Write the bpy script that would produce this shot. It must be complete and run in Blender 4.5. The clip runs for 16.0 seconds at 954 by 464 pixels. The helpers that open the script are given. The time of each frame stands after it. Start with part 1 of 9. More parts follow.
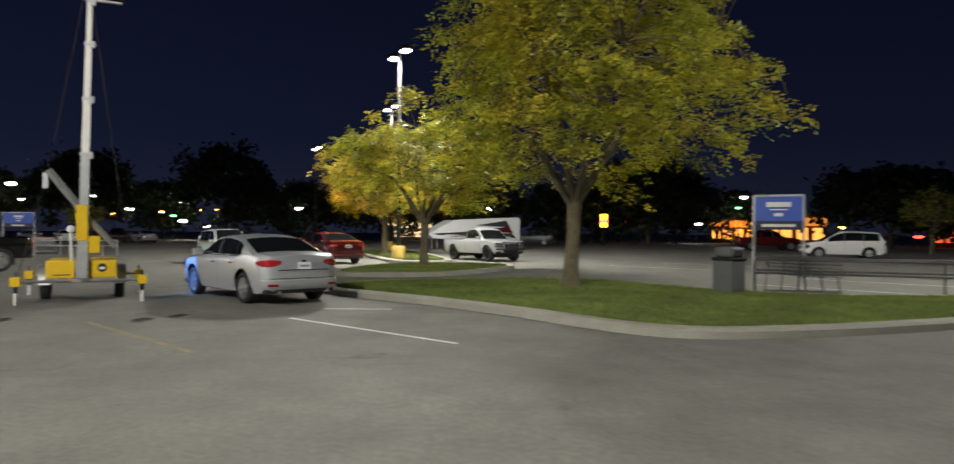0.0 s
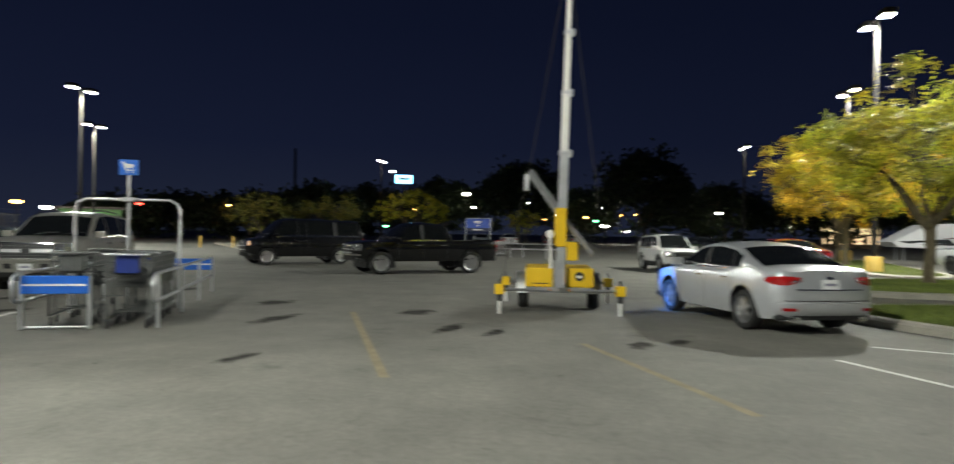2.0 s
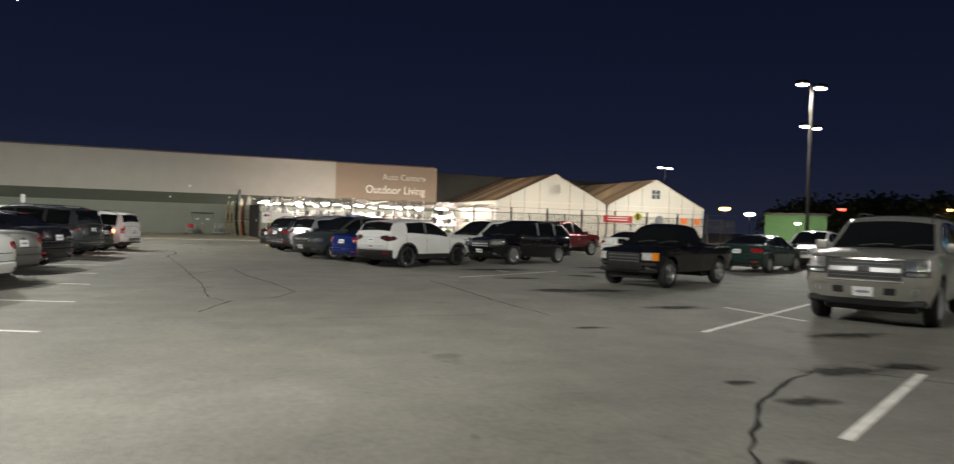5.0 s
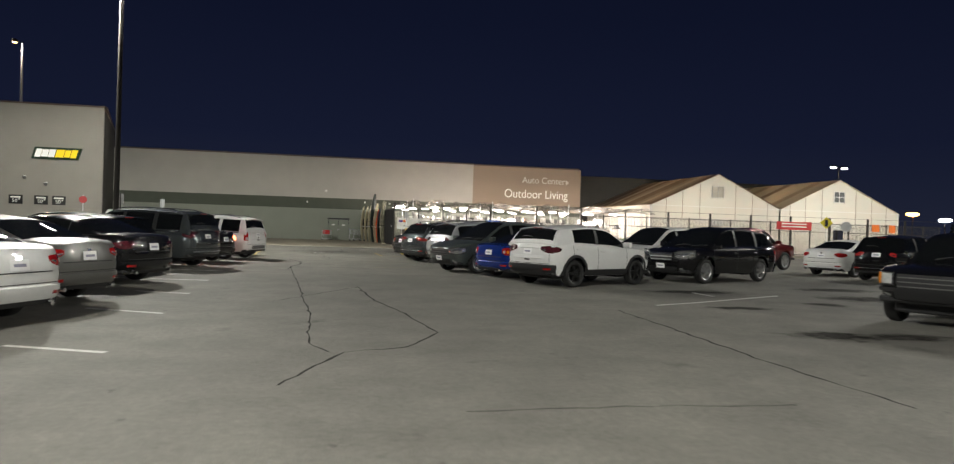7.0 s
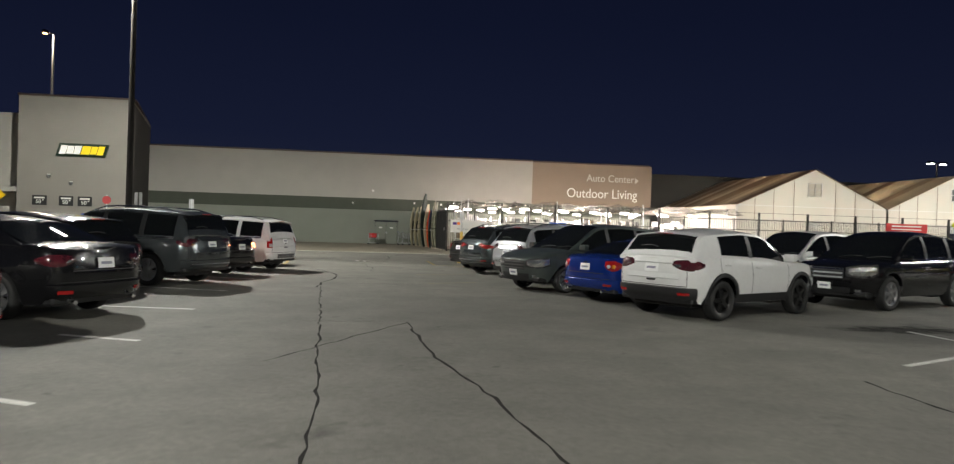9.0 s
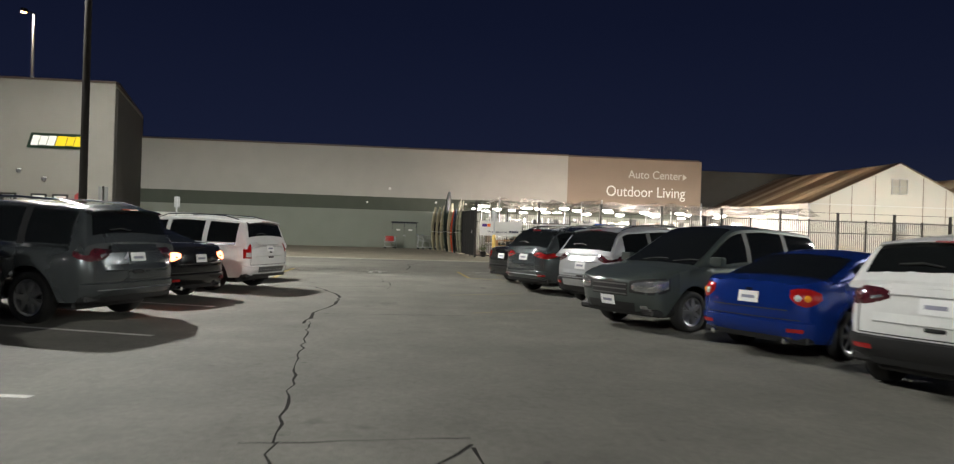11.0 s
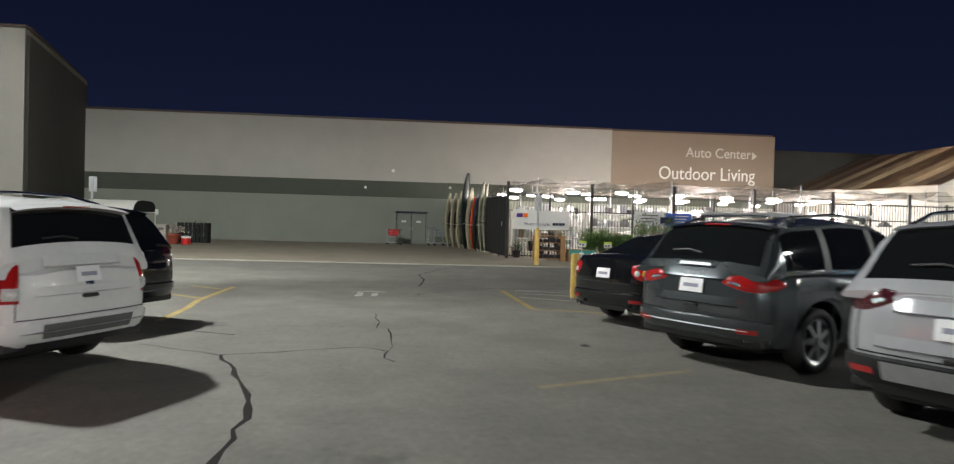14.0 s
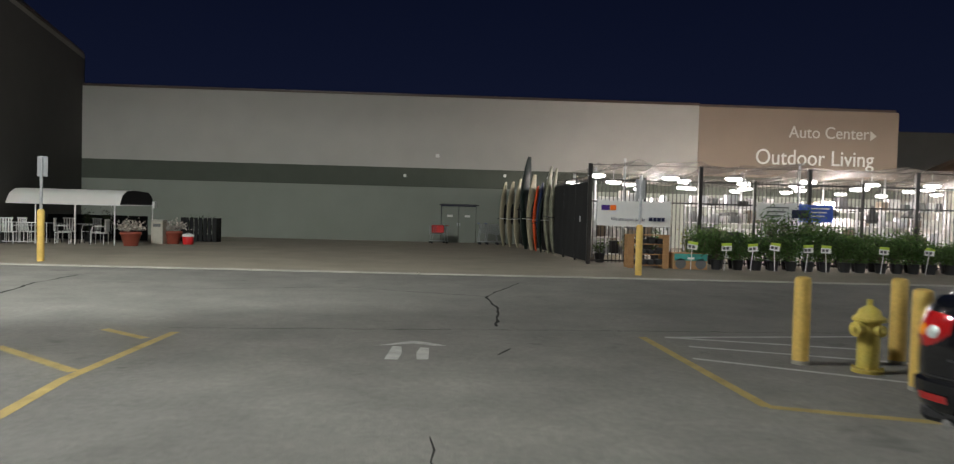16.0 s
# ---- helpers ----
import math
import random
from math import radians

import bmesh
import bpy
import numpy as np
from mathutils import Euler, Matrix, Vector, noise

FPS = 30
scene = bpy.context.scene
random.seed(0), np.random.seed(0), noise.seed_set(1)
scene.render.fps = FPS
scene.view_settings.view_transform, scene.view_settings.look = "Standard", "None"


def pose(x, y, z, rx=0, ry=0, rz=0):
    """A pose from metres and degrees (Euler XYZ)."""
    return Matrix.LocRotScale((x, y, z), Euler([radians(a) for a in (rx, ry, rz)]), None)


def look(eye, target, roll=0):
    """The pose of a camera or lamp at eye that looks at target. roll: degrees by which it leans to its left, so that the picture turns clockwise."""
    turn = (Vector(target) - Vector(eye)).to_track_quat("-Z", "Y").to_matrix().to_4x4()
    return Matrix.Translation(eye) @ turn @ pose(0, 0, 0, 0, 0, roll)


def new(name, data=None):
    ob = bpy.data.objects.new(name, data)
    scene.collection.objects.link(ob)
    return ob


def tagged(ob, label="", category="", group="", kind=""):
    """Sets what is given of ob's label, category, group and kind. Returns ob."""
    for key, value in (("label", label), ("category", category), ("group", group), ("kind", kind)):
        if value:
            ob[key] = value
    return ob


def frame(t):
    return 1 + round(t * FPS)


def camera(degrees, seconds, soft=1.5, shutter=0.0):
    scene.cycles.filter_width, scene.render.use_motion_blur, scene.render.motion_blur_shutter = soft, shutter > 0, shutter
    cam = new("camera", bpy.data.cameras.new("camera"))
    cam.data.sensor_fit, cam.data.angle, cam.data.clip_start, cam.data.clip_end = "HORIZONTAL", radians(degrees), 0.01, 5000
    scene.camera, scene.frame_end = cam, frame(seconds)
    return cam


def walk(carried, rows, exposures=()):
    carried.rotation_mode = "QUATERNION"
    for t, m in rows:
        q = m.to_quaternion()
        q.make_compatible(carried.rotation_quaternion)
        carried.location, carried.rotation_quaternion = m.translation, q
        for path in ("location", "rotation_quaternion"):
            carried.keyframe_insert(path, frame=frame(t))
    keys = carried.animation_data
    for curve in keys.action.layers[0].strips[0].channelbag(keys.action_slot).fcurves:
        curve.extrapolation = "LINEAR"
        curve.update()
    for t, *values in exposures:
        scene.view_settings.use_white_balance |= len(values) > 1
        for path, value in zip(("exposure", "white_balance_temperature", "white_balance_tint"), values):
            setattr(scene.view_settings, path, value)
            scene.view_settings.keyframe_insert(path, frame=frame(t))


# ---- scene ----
cam = camera(68.3, 16.0, soft=1.25, shutter=0.45)
PATH = [
    (0.0, -0.000, 0.000, 1.514, 90.00, -0.39, -105.22),
    (0.5, 0.755, 0.194, 1.517, 90.07, -0.70, -98.38),
    (1.0, 1.541, 0.523, 1.509, 90.04, -0.59, -90.88),
    (1.5, 2.264, 1.021, 1.518, 89.93, -0.69, -82.25),
    (2.0, 2.917, 1.649, 1.520, 90.08, -0.82, -72.90),
    (2.5, 3.538, 2.438, 1.519, 90.28, -0.63, -62.80),
    (3.0, 4.000, 3.338, 1.513, 90.31, -0.73, -52.35),
    (3.5, 4.338, 4.297, 1.509, 90.05, -1.29, -43.08),
    (4.0, 4.581, 5.318, 1.501, 89.86, -1.24, -35.10),
    (4.5, 4.781, 6.477, 1.524, 89.57, -1.36, -27.78),
    (5.0, 4.912, 7.686, 1.513, 89.45, -1.64, -21.52),
    (7.5, 5.537, 14.499, 1.496, 89.60, -1.80, -9.80),
    (8.0, 5.573, 15.917, 1.499, 89.54, -1.86, -8.64),
    (8.5, 5.586, 17.320, 1.508, 89.65, -1.89, -7.65),
    (9.0, 5.574, 18.773, 1.528, 89.72, -1.79, -6.94),
    (9.5, 5.566, 20.368, 1.542, 89.81, -1.91, -6.35),
    (12.0, 5.288, 28.118, 1.507, 89.85, -1.75, -5.53),
    (12.5, 5.286, 29.722, 1.511, 89.66, -1.89, -5.82),
    (13.0, 5.272, 31.361, 1.528, 89.36, -1.77, -5.87),
    (13.5, 5.243, 33.065, 1.525, 89.19, -1.79, -5.61),
    (14.0, 5.197, 34.791, 1.531, 89.08, -1.61, -5.26),
    (14.5, 5.132, 36.466, 1.526, 88.92, -1.25, -4.53),
    (15.0, 5.031, 38.122, 1.514, 88.70, -1.36, -3.46),
    (15.5, 4.881, 39.807, 1.518, 88.52, -1.40, -2.42),
    (16.0, 4.753, 41.442, 1.500, 88.53, -1.52, -2.11),
]
EXPOSURES = [(0.0, 0.02, 6500, 10), (1.5, 0.08, 6350, 4), (3.0, 0.1, 6500, 8), (4.5, 0.06, 6550, 10), (7.5, -0.04, 6500, 10), (9.5, 0.03, 6450, 10), (12.0, 0.10, 6350, 10), (13.5, 0.02, 6200, 10), (15.0, -0.32, 6050, 10), (16.0, -0.42, 6050, 10)]
walk(cam, [(t, pose(*m)) for t, *m in PATH], EXPOSURES)

# ---- world and large lights ----
world = bpy.data.worlds.new("night_sky")
scene.world = world
world.use_nodes = True
wt = world.node_tree
wt.nodes.clear()
w_out = wt.nodes.new("ShaderNodeOutputWorld")
w_bg = wt.nodes.new("ShaderNodeBackground")
w_geo = wt.nodes.new("ShaderNodeTexCoord")
w_sep = wt.nodes.new("ShaderNodeSeparateXYZ")
w_ramp = wt.nodes.new("ShaderNodeValToRGB")
w_mul = wt.nodes.new("ShaderNodeMath")
w_mul.operation = "MULTIPLY_ADD"
w_mul.inputs[1].default_value = 0.35
w_mul.inputs[2].default_value = 1.15
wt.links.new(w_geo.outputs["Generated"], w_sep.inputs[0])
wt.links.new(w_sep.outputs["Z"], w_ramp.inputs[0])
wt.links.new(w_sep.outputs["Y"], w_mul.inputs[0])
wt.links.new(w_ramp.outputs[0], w_bg.inputs["Color"])
wt.links.new(w_mul.outputs[0], w_bg.inputs["Strength"])
wt.links.new(w_bg.outputs[0], w_out.inputs[0])
cr = w_ramp.color_ramp
cr.elements[0].position, cr.elements[0].color = 0.0, (0.0098, 0.0122, 0.024, 1)
cr.elements[1].position, cr.elements[1].color = 0.5, (0.0021, 0.0031, 0.0094, 1)
e = cr.elements.new(0.12)
e.color = (0.0050, 0.0069, 0.0185, 1)
e = cr.elements.new(0.28)
e.color = (0.0032, 0.0046, 0.0136, 1)


def lamp(x, y, z, watts, colour=(0.985, 0.975, 0.89), size=0.35, kind="POINT", to=None, cone=150, blend=0.25):
    d = bpy.data.lights.new("scene_light", kind)
    d.energy, d.color = watts, colour
    d.shadow_soft_size = size
    if kind == "SPOT":
        d.spot_size, d.spot_blend = radians(cone), blend
    ob = new("scene_light", d)
    ob.matrix_world = look((x, y, z), to or (x, y + 0.01, 0))
    return ob


# heads of the lot's lamp poles (x, y, height, watts); (-0.6, 10) is unseen and made up to brighten the near ground,
# (13, -23) is unseen and assumed
lamp(-19.9, 73.2, 14.5, 900, (1.0, 0.85, 0.7), 0.2)
LAMPS = [(-4.92, 48.5, 12.2, 17000), (40.0, 40.8, 10.8, 8500), (36.0, -5.6, 10.7, 12500), (-0.6, 10.0, 11.0, 14500),
         (13.0, -23.0, 11.5, 7000), (53.0, 53.0, 10.7, 8000), (51.2, -7.4, 10.6, 5000)]
for lx, ly, lz, lw in LAMPS:
    lamp(lx - 1.0, ly - 0.18, lz - 0.3, lw, kind="SPOT", cone=176, size=0.3)

# ---- materials ----
def mat(name, col, rough=0.6, metal=0.0, var=0.15, scale=6.0, fine=60.0, bump=0.0, coat=0.0, emit=None, power=0.0, alpha=1.0, spec=0.5, rnd=0.0):
    m = bpy.data.materials.new(name)
    m.use_nodes = True
    nt = m.node_tree
    b = nt.nodes["Principled BSDF"]
    b.inputs["Roughness"].default_value = rough
    b.inputs["Metallic"].default_value = metal
    b.inputs["Coat Weight"].default_value = coat
    b.inputs["Coat Roughness"].default_value = 0.04
    b.inputs["Specular IOR Level"].default_value = spec
    if emit:
        b.inputs["Emission Color"].default_value = (*emit, 1)
        b.inputs["Emission Strength"].default_value = power
    if var <= 0:
        b.inputs["Base Color"].default_value = (*col, 1)
        return m
    co = nt.nodes.new("ShaderNodeTexCoord")
    n1 = nt.nodes.new("ShaderNodeTexNoise")
    n1.inputs["Scale"].default_value, n1.inputs["Detail"].default_value = scale, 4
    n2 = nt.nodes.new("ShaderNodeTexNoise")
    n2.inputs["Scale"].default_value, n2.inputs["Detail"].default_value = fine, 3
    nt.links.new(co.outputs["Object"], n1.inputs["Vector"])
    nt.links.new(co.outputs["Object"], n2.inputs["Vector"])
    add = nt.nodes.new("ShaderNodeMath")
    add.operation = "ADD"
    nt.links.new(n1.outputs["Fac"], add.inputs[0])
    nt.links.new(n2.outputs["Fac"], add.inputs[1])
    mr = nt.nodes.new("ShaderNodeMapRange")
    mr.inputs["From Min"].default_value, mr.inputs["From Max"].default_value = 0.6, 1.4
    mr.inputs["To Min"].default_value, mr.inputs["To Max"].default_value = 1 - var, 1 + var
    nt.links.new(add.outputs[0], mr.inputs["Value"])
    last = mr.outputs[0]
    if rnd:
        oi = nt.nodes.new("ShaderNodeObjectInfo")
        r2 = nt.nodes.new("ShaderNodeMapRange")
        r2.inputs["To Min"].default_value, r2.inputs["To Max"].default_value = 1 - rnd, 1 + rnd
        nt.links.new(oi.outputs["Random"], r2.inputs["Value"])
        mu = nt.nodes.new("ShaderNodeMath")
        mu.operation = "MULTIPLY"
        nt.links.new(last, mu.inputs[0])
        nt.links.new(r2.outputs[0], mu.inputs[1])
        last = mu.outputs[0]
    mx = nt.nodes.new("ShaderNodeVectorMath")
    mx.operation = "SCALE"
    mx.inputs[0].default_value = col
    nt.links.new(last, mx.inputs["Scale"])
    nt.links.new(mx.outputs[0], b.inputs["Base Color"])
    if bump:
        bp = nt.nodes.new("ShaderNodeBump")
        bp.inputs["Strength"].default_value, bp.inputs["Distance"].default_value = bump, 0.01
        nt.links.new(n2.outputs["Fac"], bp.inputs["Height"])
        nt.links.new(bp.outputs[0], b.inputs["Normal"])
    return m


def glow(name, col, power):
    m = bpy.data.materials.new(name)
    m.use_nodes = True
    b = m.node_tree.nodes["Principled BSDF"]
    b.inputs["Base Color"].default_value = (*[c * 0.5 for c in col], 1)
    b.inputs["Emission Color"].default_value = (*col, 1)
    b.inputs["Emission Strength"].default_value = power
    return m


def asphalt():
    m = mat("worn_asphalt", (0.15, 0.142, 0.13), 0.82, var=0.0)
    nt = m.node_tree
    b = nt.nodes["Principled BSDF"]
    co = nt.nodes.new("ShaderNodeTexCoord")

    def noise_tex(scale, detail, rough=0.55):
        n = nt.nodes.new("ShaderNodeTexNoise")
        n.inputs["Scale"].default_value, n.inputs["Detail"].default_value, n.inputs["Roughness"].default_value = scale, detail, rough
        nt.links.new(co.outputs["Object"], n.inputs["Vector"])
        return n.outputs["Fac"]

    def ramp(src, a, b_, lo, hi):
        r = nt.nodes.new("ShaderNodeMapRange")
        r.inputs["From Min"].default_value, r.inputs["From Max"].default_value = a, b_
        r.inputs["To Min"].default_value, r.inputs["To Max"].default_value = lo, hi
        nt.links.new(src, r.inputs["Value"])
        return r.outputs[0]

    def mul(p, q):
        u = nt.nodes.new("ShaderNodeMath")
        u.operation = "MULTIPLY"
        nt.links.new(p, u.inputs[0])
        nt.links.new(q, u.inputs[1])
        return u.outputs[0]

    big = ramp(noise_tex(0.12, 3), 0.3, 0.7, 0.82, 1.15)
    mid = mul(ramp(noise_tex(0.9, 6, 0.7), 0.3, 0.7, 0.76, 1.2), ramp(noise_tex(14, 3), 0.3, 0.7, 0.86, 1.12))
    fine_src = noise_tex(90, 3)
    fine = ramp(fine_src, 0.25, 0.75, 0.75, 1.22)
    spots = mul(ramp(noise_tex(0.55, 4, 0.7), 0.30, 0.38, 0.62, 1.0), ramp(noise_tex(3.2, 3, 0.6), 0.26, 0.31, 0.6, 1.0))
    f = mul(mul(mul(big, mid), fine), spots)
    sc = nt.nodes.new("ShaderNodeVectorMath")
    sc.operation = "SCALE"
    sc.inputs[0].default_value = (0.165, 0.158, 0.138)
    nt.links.new(f, sc.inputs["Scale"])
    nt.links.new(sc.outputs[0], b.inputs["Base Color"])
    bp = nt.nodes.new("ShaderNodeBump")
    bp.inputs["Strength"].default_value, bp.inputs["Distance"].default_value = 0.5, 0.006
    nt.links.new(fine_src, bp.inputs["Height"])
    nt.links.new(bp.outputs[0], b.inputs["Normal"])
    return m


ASPHALT = asphalt()
CONCRETE = mat("kerb_concrete", (0.31, 0.295, 0.25), 0.85, var=0.25, scale=1.5, fine=40, bump=0.3)
WALKWAY = mat("brown_concrete", (0.25, 0.218, 0.165), 0.85, var=0.25, scale=0.8, fine=50, bump=0.2)
GRASS_SOIL = mat("grass_soil", (0.085, 0.095, 0.03), 0.95, var=0.5, scale=2.5, fine=80, bump=0.6)
GRASS = mat("grass_blades", (0.15, 0.19, 0.038), 0.8, var=0.6, scale=0.7, fine=5)
TAR = mat("crack_sealant", (0.026, 0.025, 0.023), 0.95, spec=0.1, var=0.3, scale=3)
PAINT_WHITE = mat("white_road_paint", (0.62, 0.61, 0.57), 0.8, var=0.35, scale=5, fine=45)
PAINT_FAINT = mat("faded_yellow_road_paint", (0.22, 0.185, 0.11), 0.8, var=0.35, scale=4, fine=45)
PAINT_THIN = mat("faded_white_road_paint", (0.40, 0.39, 0.36), 0.8, var=0.4, scale=5, fine=45)
PAINT_YELLOW = mat("worn_yellow_road_paint", (0.33, 0.245, 0.075), 0.8, var=0.4, scale=4, fine=45)
WALL_LIGHT = mat("light_grey_block_wall", (0.40, 0.385, 0.345), 0.9, var=0.08, scale=0.7, fine=30, bump=0.2)
WALL_LOW = mat("grey_green_block_wall", (0.25, 0.265, 0.225), 0.9, var=0.08, scale=0.7, fine=30, bump=0.2)
WALL_BAND = mat("dark_green_grey_band", (0.075, 0.085, 0.065), 0.9, var=0.1, scale=1, fine=30)
WALL_TAN = mat("tan_wall_panel", (0.26, 0.205, 0.155), 0.9, var=0.06, scale=0.7, fine=30, bump=0.2)
WALL_TOWER = mat("grey_tower_wall", (0.25, 0.235, 0.21), 0.9, var=0.08, scale=0.7, fine=30, bump=0.2)
# Dark grey for plain parts; on the tower's side it carries the shade.
WALL_DARK = mat("dark_grey_wall_and_shade", (0.075, 0.072, 0.065), 0.9, var=0.1, scale=1, fine=30)
ROOF_METAL = mat("brown_roof_sheet", (0.10, 0.075, 0.055), 0.6, var=0.3, scale=0.5, fine=8)
COPING = mat("brown_metal_coping", (0.07, 0.05, 0.04), 0.5, var=0.15, scale=4)
LETTER = mat("white_sign_letter", (0.78, 0.77, 0.72), 0.5, var=0.05)
LETTER_TAN = mat("pale_sign_letter", (0.55, 0.52, 0.46), 0.5, var=0.05)
FENCE_BLACK = mat("black_painted_steel", (0.018, 0.016, 0.014), 0.45, var=0.2, scale=9)
STEEL = mat("galvanised_steel", (0.55, 0.56, 0.57), 0.42, metal=0.85, var=0.15, scale=6)
POLE_GREY = mat("dark_bronze_pole", (0.03, 0.028, 0.027), 0.85, metal=0.0, spec=0.05, var=0.12, scale=3)
YELLOW = mat("yellow_enamel", (0.72, 0.46, 0.01), 0.4, var=0.1, scale=6, coat=0.3)
YELLOW_POST = mat("faded_yellow_bollard", (0.62, 0.42, 0.10), 0.55, var=0.18, scale=5, fine=30, bump=0.1)
BLUE_PANEL = mat("blue_plastic_panel", (0.02, 0.14, 0.62), 0.4, var=0.06)
BLUE_SIGN = mat("blue_sign_sheet", (0.04, 0.10, 0.50), 0.4, var=0.06)
NAVY = mat("dark_navy_panel", (0.008, 0.012, 0.05), 0.4, var=0.05)
WHITE_PLASTIC = mat("white_plastic", (0.72, 0.71, 0.68), 0.45, var=0.06)
GREY_PLASTIC = mat("grey_plastic", (0.11, 0.11, 0.11), 0.55, var=0.15)
BLACK_PLASTIC = mat("black_plastic", (0.015, 0.015, 0.016), 0.55, var=0.2)
RED_PLASTIC = mat("red_plastic", (0.55, 0.02, 0.02), 0.4, var=0.1)
WOOD = mat("raw_pallet_wood", (0.36, 0.20, 0.085), 0.8, var=0.3, scale=4, fine=40)
BARK = mat("rough_tree_bark", (0.14, 0.115, 0.07), 0.95, var=0.4, scale=5, fine=40, bump=0.8)
TYRE = mat("tyre_rubber", (0.016, 0.016, 0.016), 0.75, var=0.25, scale=20)
RIM = mat("alloy_rim", (0.55, 0.55, 0.56), 0.3, metal=0.9, var=0.1, scale=10)
RIM_BLACK = mat("black_rim", (0.02, 0.02, 0.02), 0.3, metal=0.5, var=0.1, scale=10)
CHROME = mat("chrome", (0.8, 0.8, 0.8), 0.12, metal=1.0, var=0.03)
GLASS = mat("tinted_window_glass", (0.008, 0.009, 0.009), 0.03, var=0.0, spec=0.45)
LENS_SMOKED = mat("smoked_lamp_lens", (0.07, 0.012, 0.018), 0.1, var=0.3, scale=14, coat=1.0)
LENS_RED = mat("red_lamp_lens", (0.34, 0.010, 0.010), 0.1, var=0.1, scale=20, coat=1.0)
LENS_CLEAR = mat("clear_lamp_lens", (0.62, 0.63, 0.62), 0.12, metal=0.25, var=0.35, scale=14, coat=1.0)
HEAD_GLASS = mat("headlamp_glass", (0.42, 0.43, 0.43), 0.14, metal=0.75, var=0.75, scale=9, fine=28, bump=0.9, coat=1.0)
LENS_AMBER = mat("amber_lamp_lens", (0.75, 0.25, 0.01), 0.15, var=0.1, coat=1.0)
LENS_LIT = glow("lit_red_lamp", (1.0, 0.16, 0.06), 14.0)
PLATE = mat("number_plate", (0.86, 0.86, 0.86), 0.5, var=0.05)
PLATE_BAR = mat("number_plate_print", (0.28, 0.28, 0.36), 0.5, var=0.05)
LAMP_WHITE = glow("lit_lamp_lens", (1.0, 0.96, 0.88), 120.0)
LAMP_SMALL = glow("far_lamp", (1.0, 0.93, 0.86), 45.0)
LAMP_AMBER = glow("far_amber_lamp", (1.0, 0.42, 0.10), 18.0)
LAMP_GREEN = glow("far_green_lamp", (0.2, 1.0, 0.4), 8.0)
LAMP_RED = glow("far_red_lamp", (1.0, 0.06, 0.04), 8.0)
LAMP_BLUE = glow("lit_blue_sign", (0.25, 0.65, 1.0), 5.0)
TUBE = glow("garden_lamp_lens", (1.0, 0.90, 0.80), 22.0)


def paint(name, col, rough=0.25, metal=0.3):
    return mat(name, col, rough, metal, var=0.05, scale=1.6, fine=14, coat=0.75, spec=0.2)


# ---- mesh helpers ----
def mesh_ob(name, verts, faces, material, parent=None, label="", smooth=0):
    me = bpy.data.meshes.new(name)
    me.from_pydata([tuple(v) for v in verts], [], faces)
    me.validate()
    me.update()
    for mm in material if isinstance(material, (list, tuple)) else [material]:
        me.materials.append(mm)
    if smooth:
        me.polygons.foreach_set("use_smooth", [True] * len(me.polygons))
        me.set_sharp_from_angle(angle=radians(smooth))
    ob = new(name, me)
    ob.parent = parent
    if label:
        ob["label"] = label
    return ob


def part(name, bm, material, parent=None, label="", smooth=0):
    bmesh.ops.recalc_face_normals(bm, faces=bm.faces)
    me = bpy.data.meshes.new(name)
    bm.to_mesh(me)
    bm.free()
    for mm in material if isinstance(material, (list, tuple)) else [material]:
        me.materials.append(mm)
    if smooth:
        me.polygons.foreach_set("use_smooth", [True] * len(me.polygons))
        me.set_sharp_from_angle(angle=radians(smooth))
    ob = new(name, me)
    ob.parent = parent
    if label:
        ob["label"] = label
    return ob


def empty(name, m, label="", category="", group="", kind=""):
    ob = new(name)
    ob.matrix_world = m
    ob.empty_display_size = 0.2
    return tagged(ob, label, category, group, kind)


def box(bm, x0, x1, y0, y1, z0, z1, bevel=0.0, m=None, seg=1):
    r = bmesh.ops.create_cube(bm, size=1)
    vs = r["verts"]
    t = Matrix.Translation(((x0 + x1) / 2, (y0 + y1) / 2, (z0 + z1) / 2)) @ Matrix.Diagonal((x1 - x0, y1 - y0, z1 - z0, 1))
    bmesh.ops.transform(bm, matrix=(m @ t) if m else t, verts=vs)
    if bevel:
        es = list({e for v in vs for e in v.link_edges})
        bmesh.ops.bevel(bm, geom=es, offset=bevel, segments=seg, affect="EDGES", profile=0.6)
    return bm


def one_box(name, dims, material, parent=None, label="", bevel=0.01, smooth=0, m=None, seg=1):
    return part(name, box(bmesh.new(), *dims, bevel, m, seg), material, parent, label, smooth)


def tube(bm, a, b, r, r2=None, n=8, cap=True):
    a, b = Vector(a), Vector(b)
    d = b - a
    mm = Matrix.Translation((a + b) / 2) @ d.to_track_quat("Z", "Y").to_matrix().to_4x4()
    bmesh.ops.create_cone(bm, cap_ends=cap, segments=n, radius1=r, radius2=r if r2 is None else r2, depth=d.length, matrix=mm)
    return bm


def one_tube(name, a, b, r, material, parent=None, label="", r2=None, n=10, smooth=50):
    return part(name, tube(bmesh.new(), a, b, r, r2, n), material, parent, label, smooth)


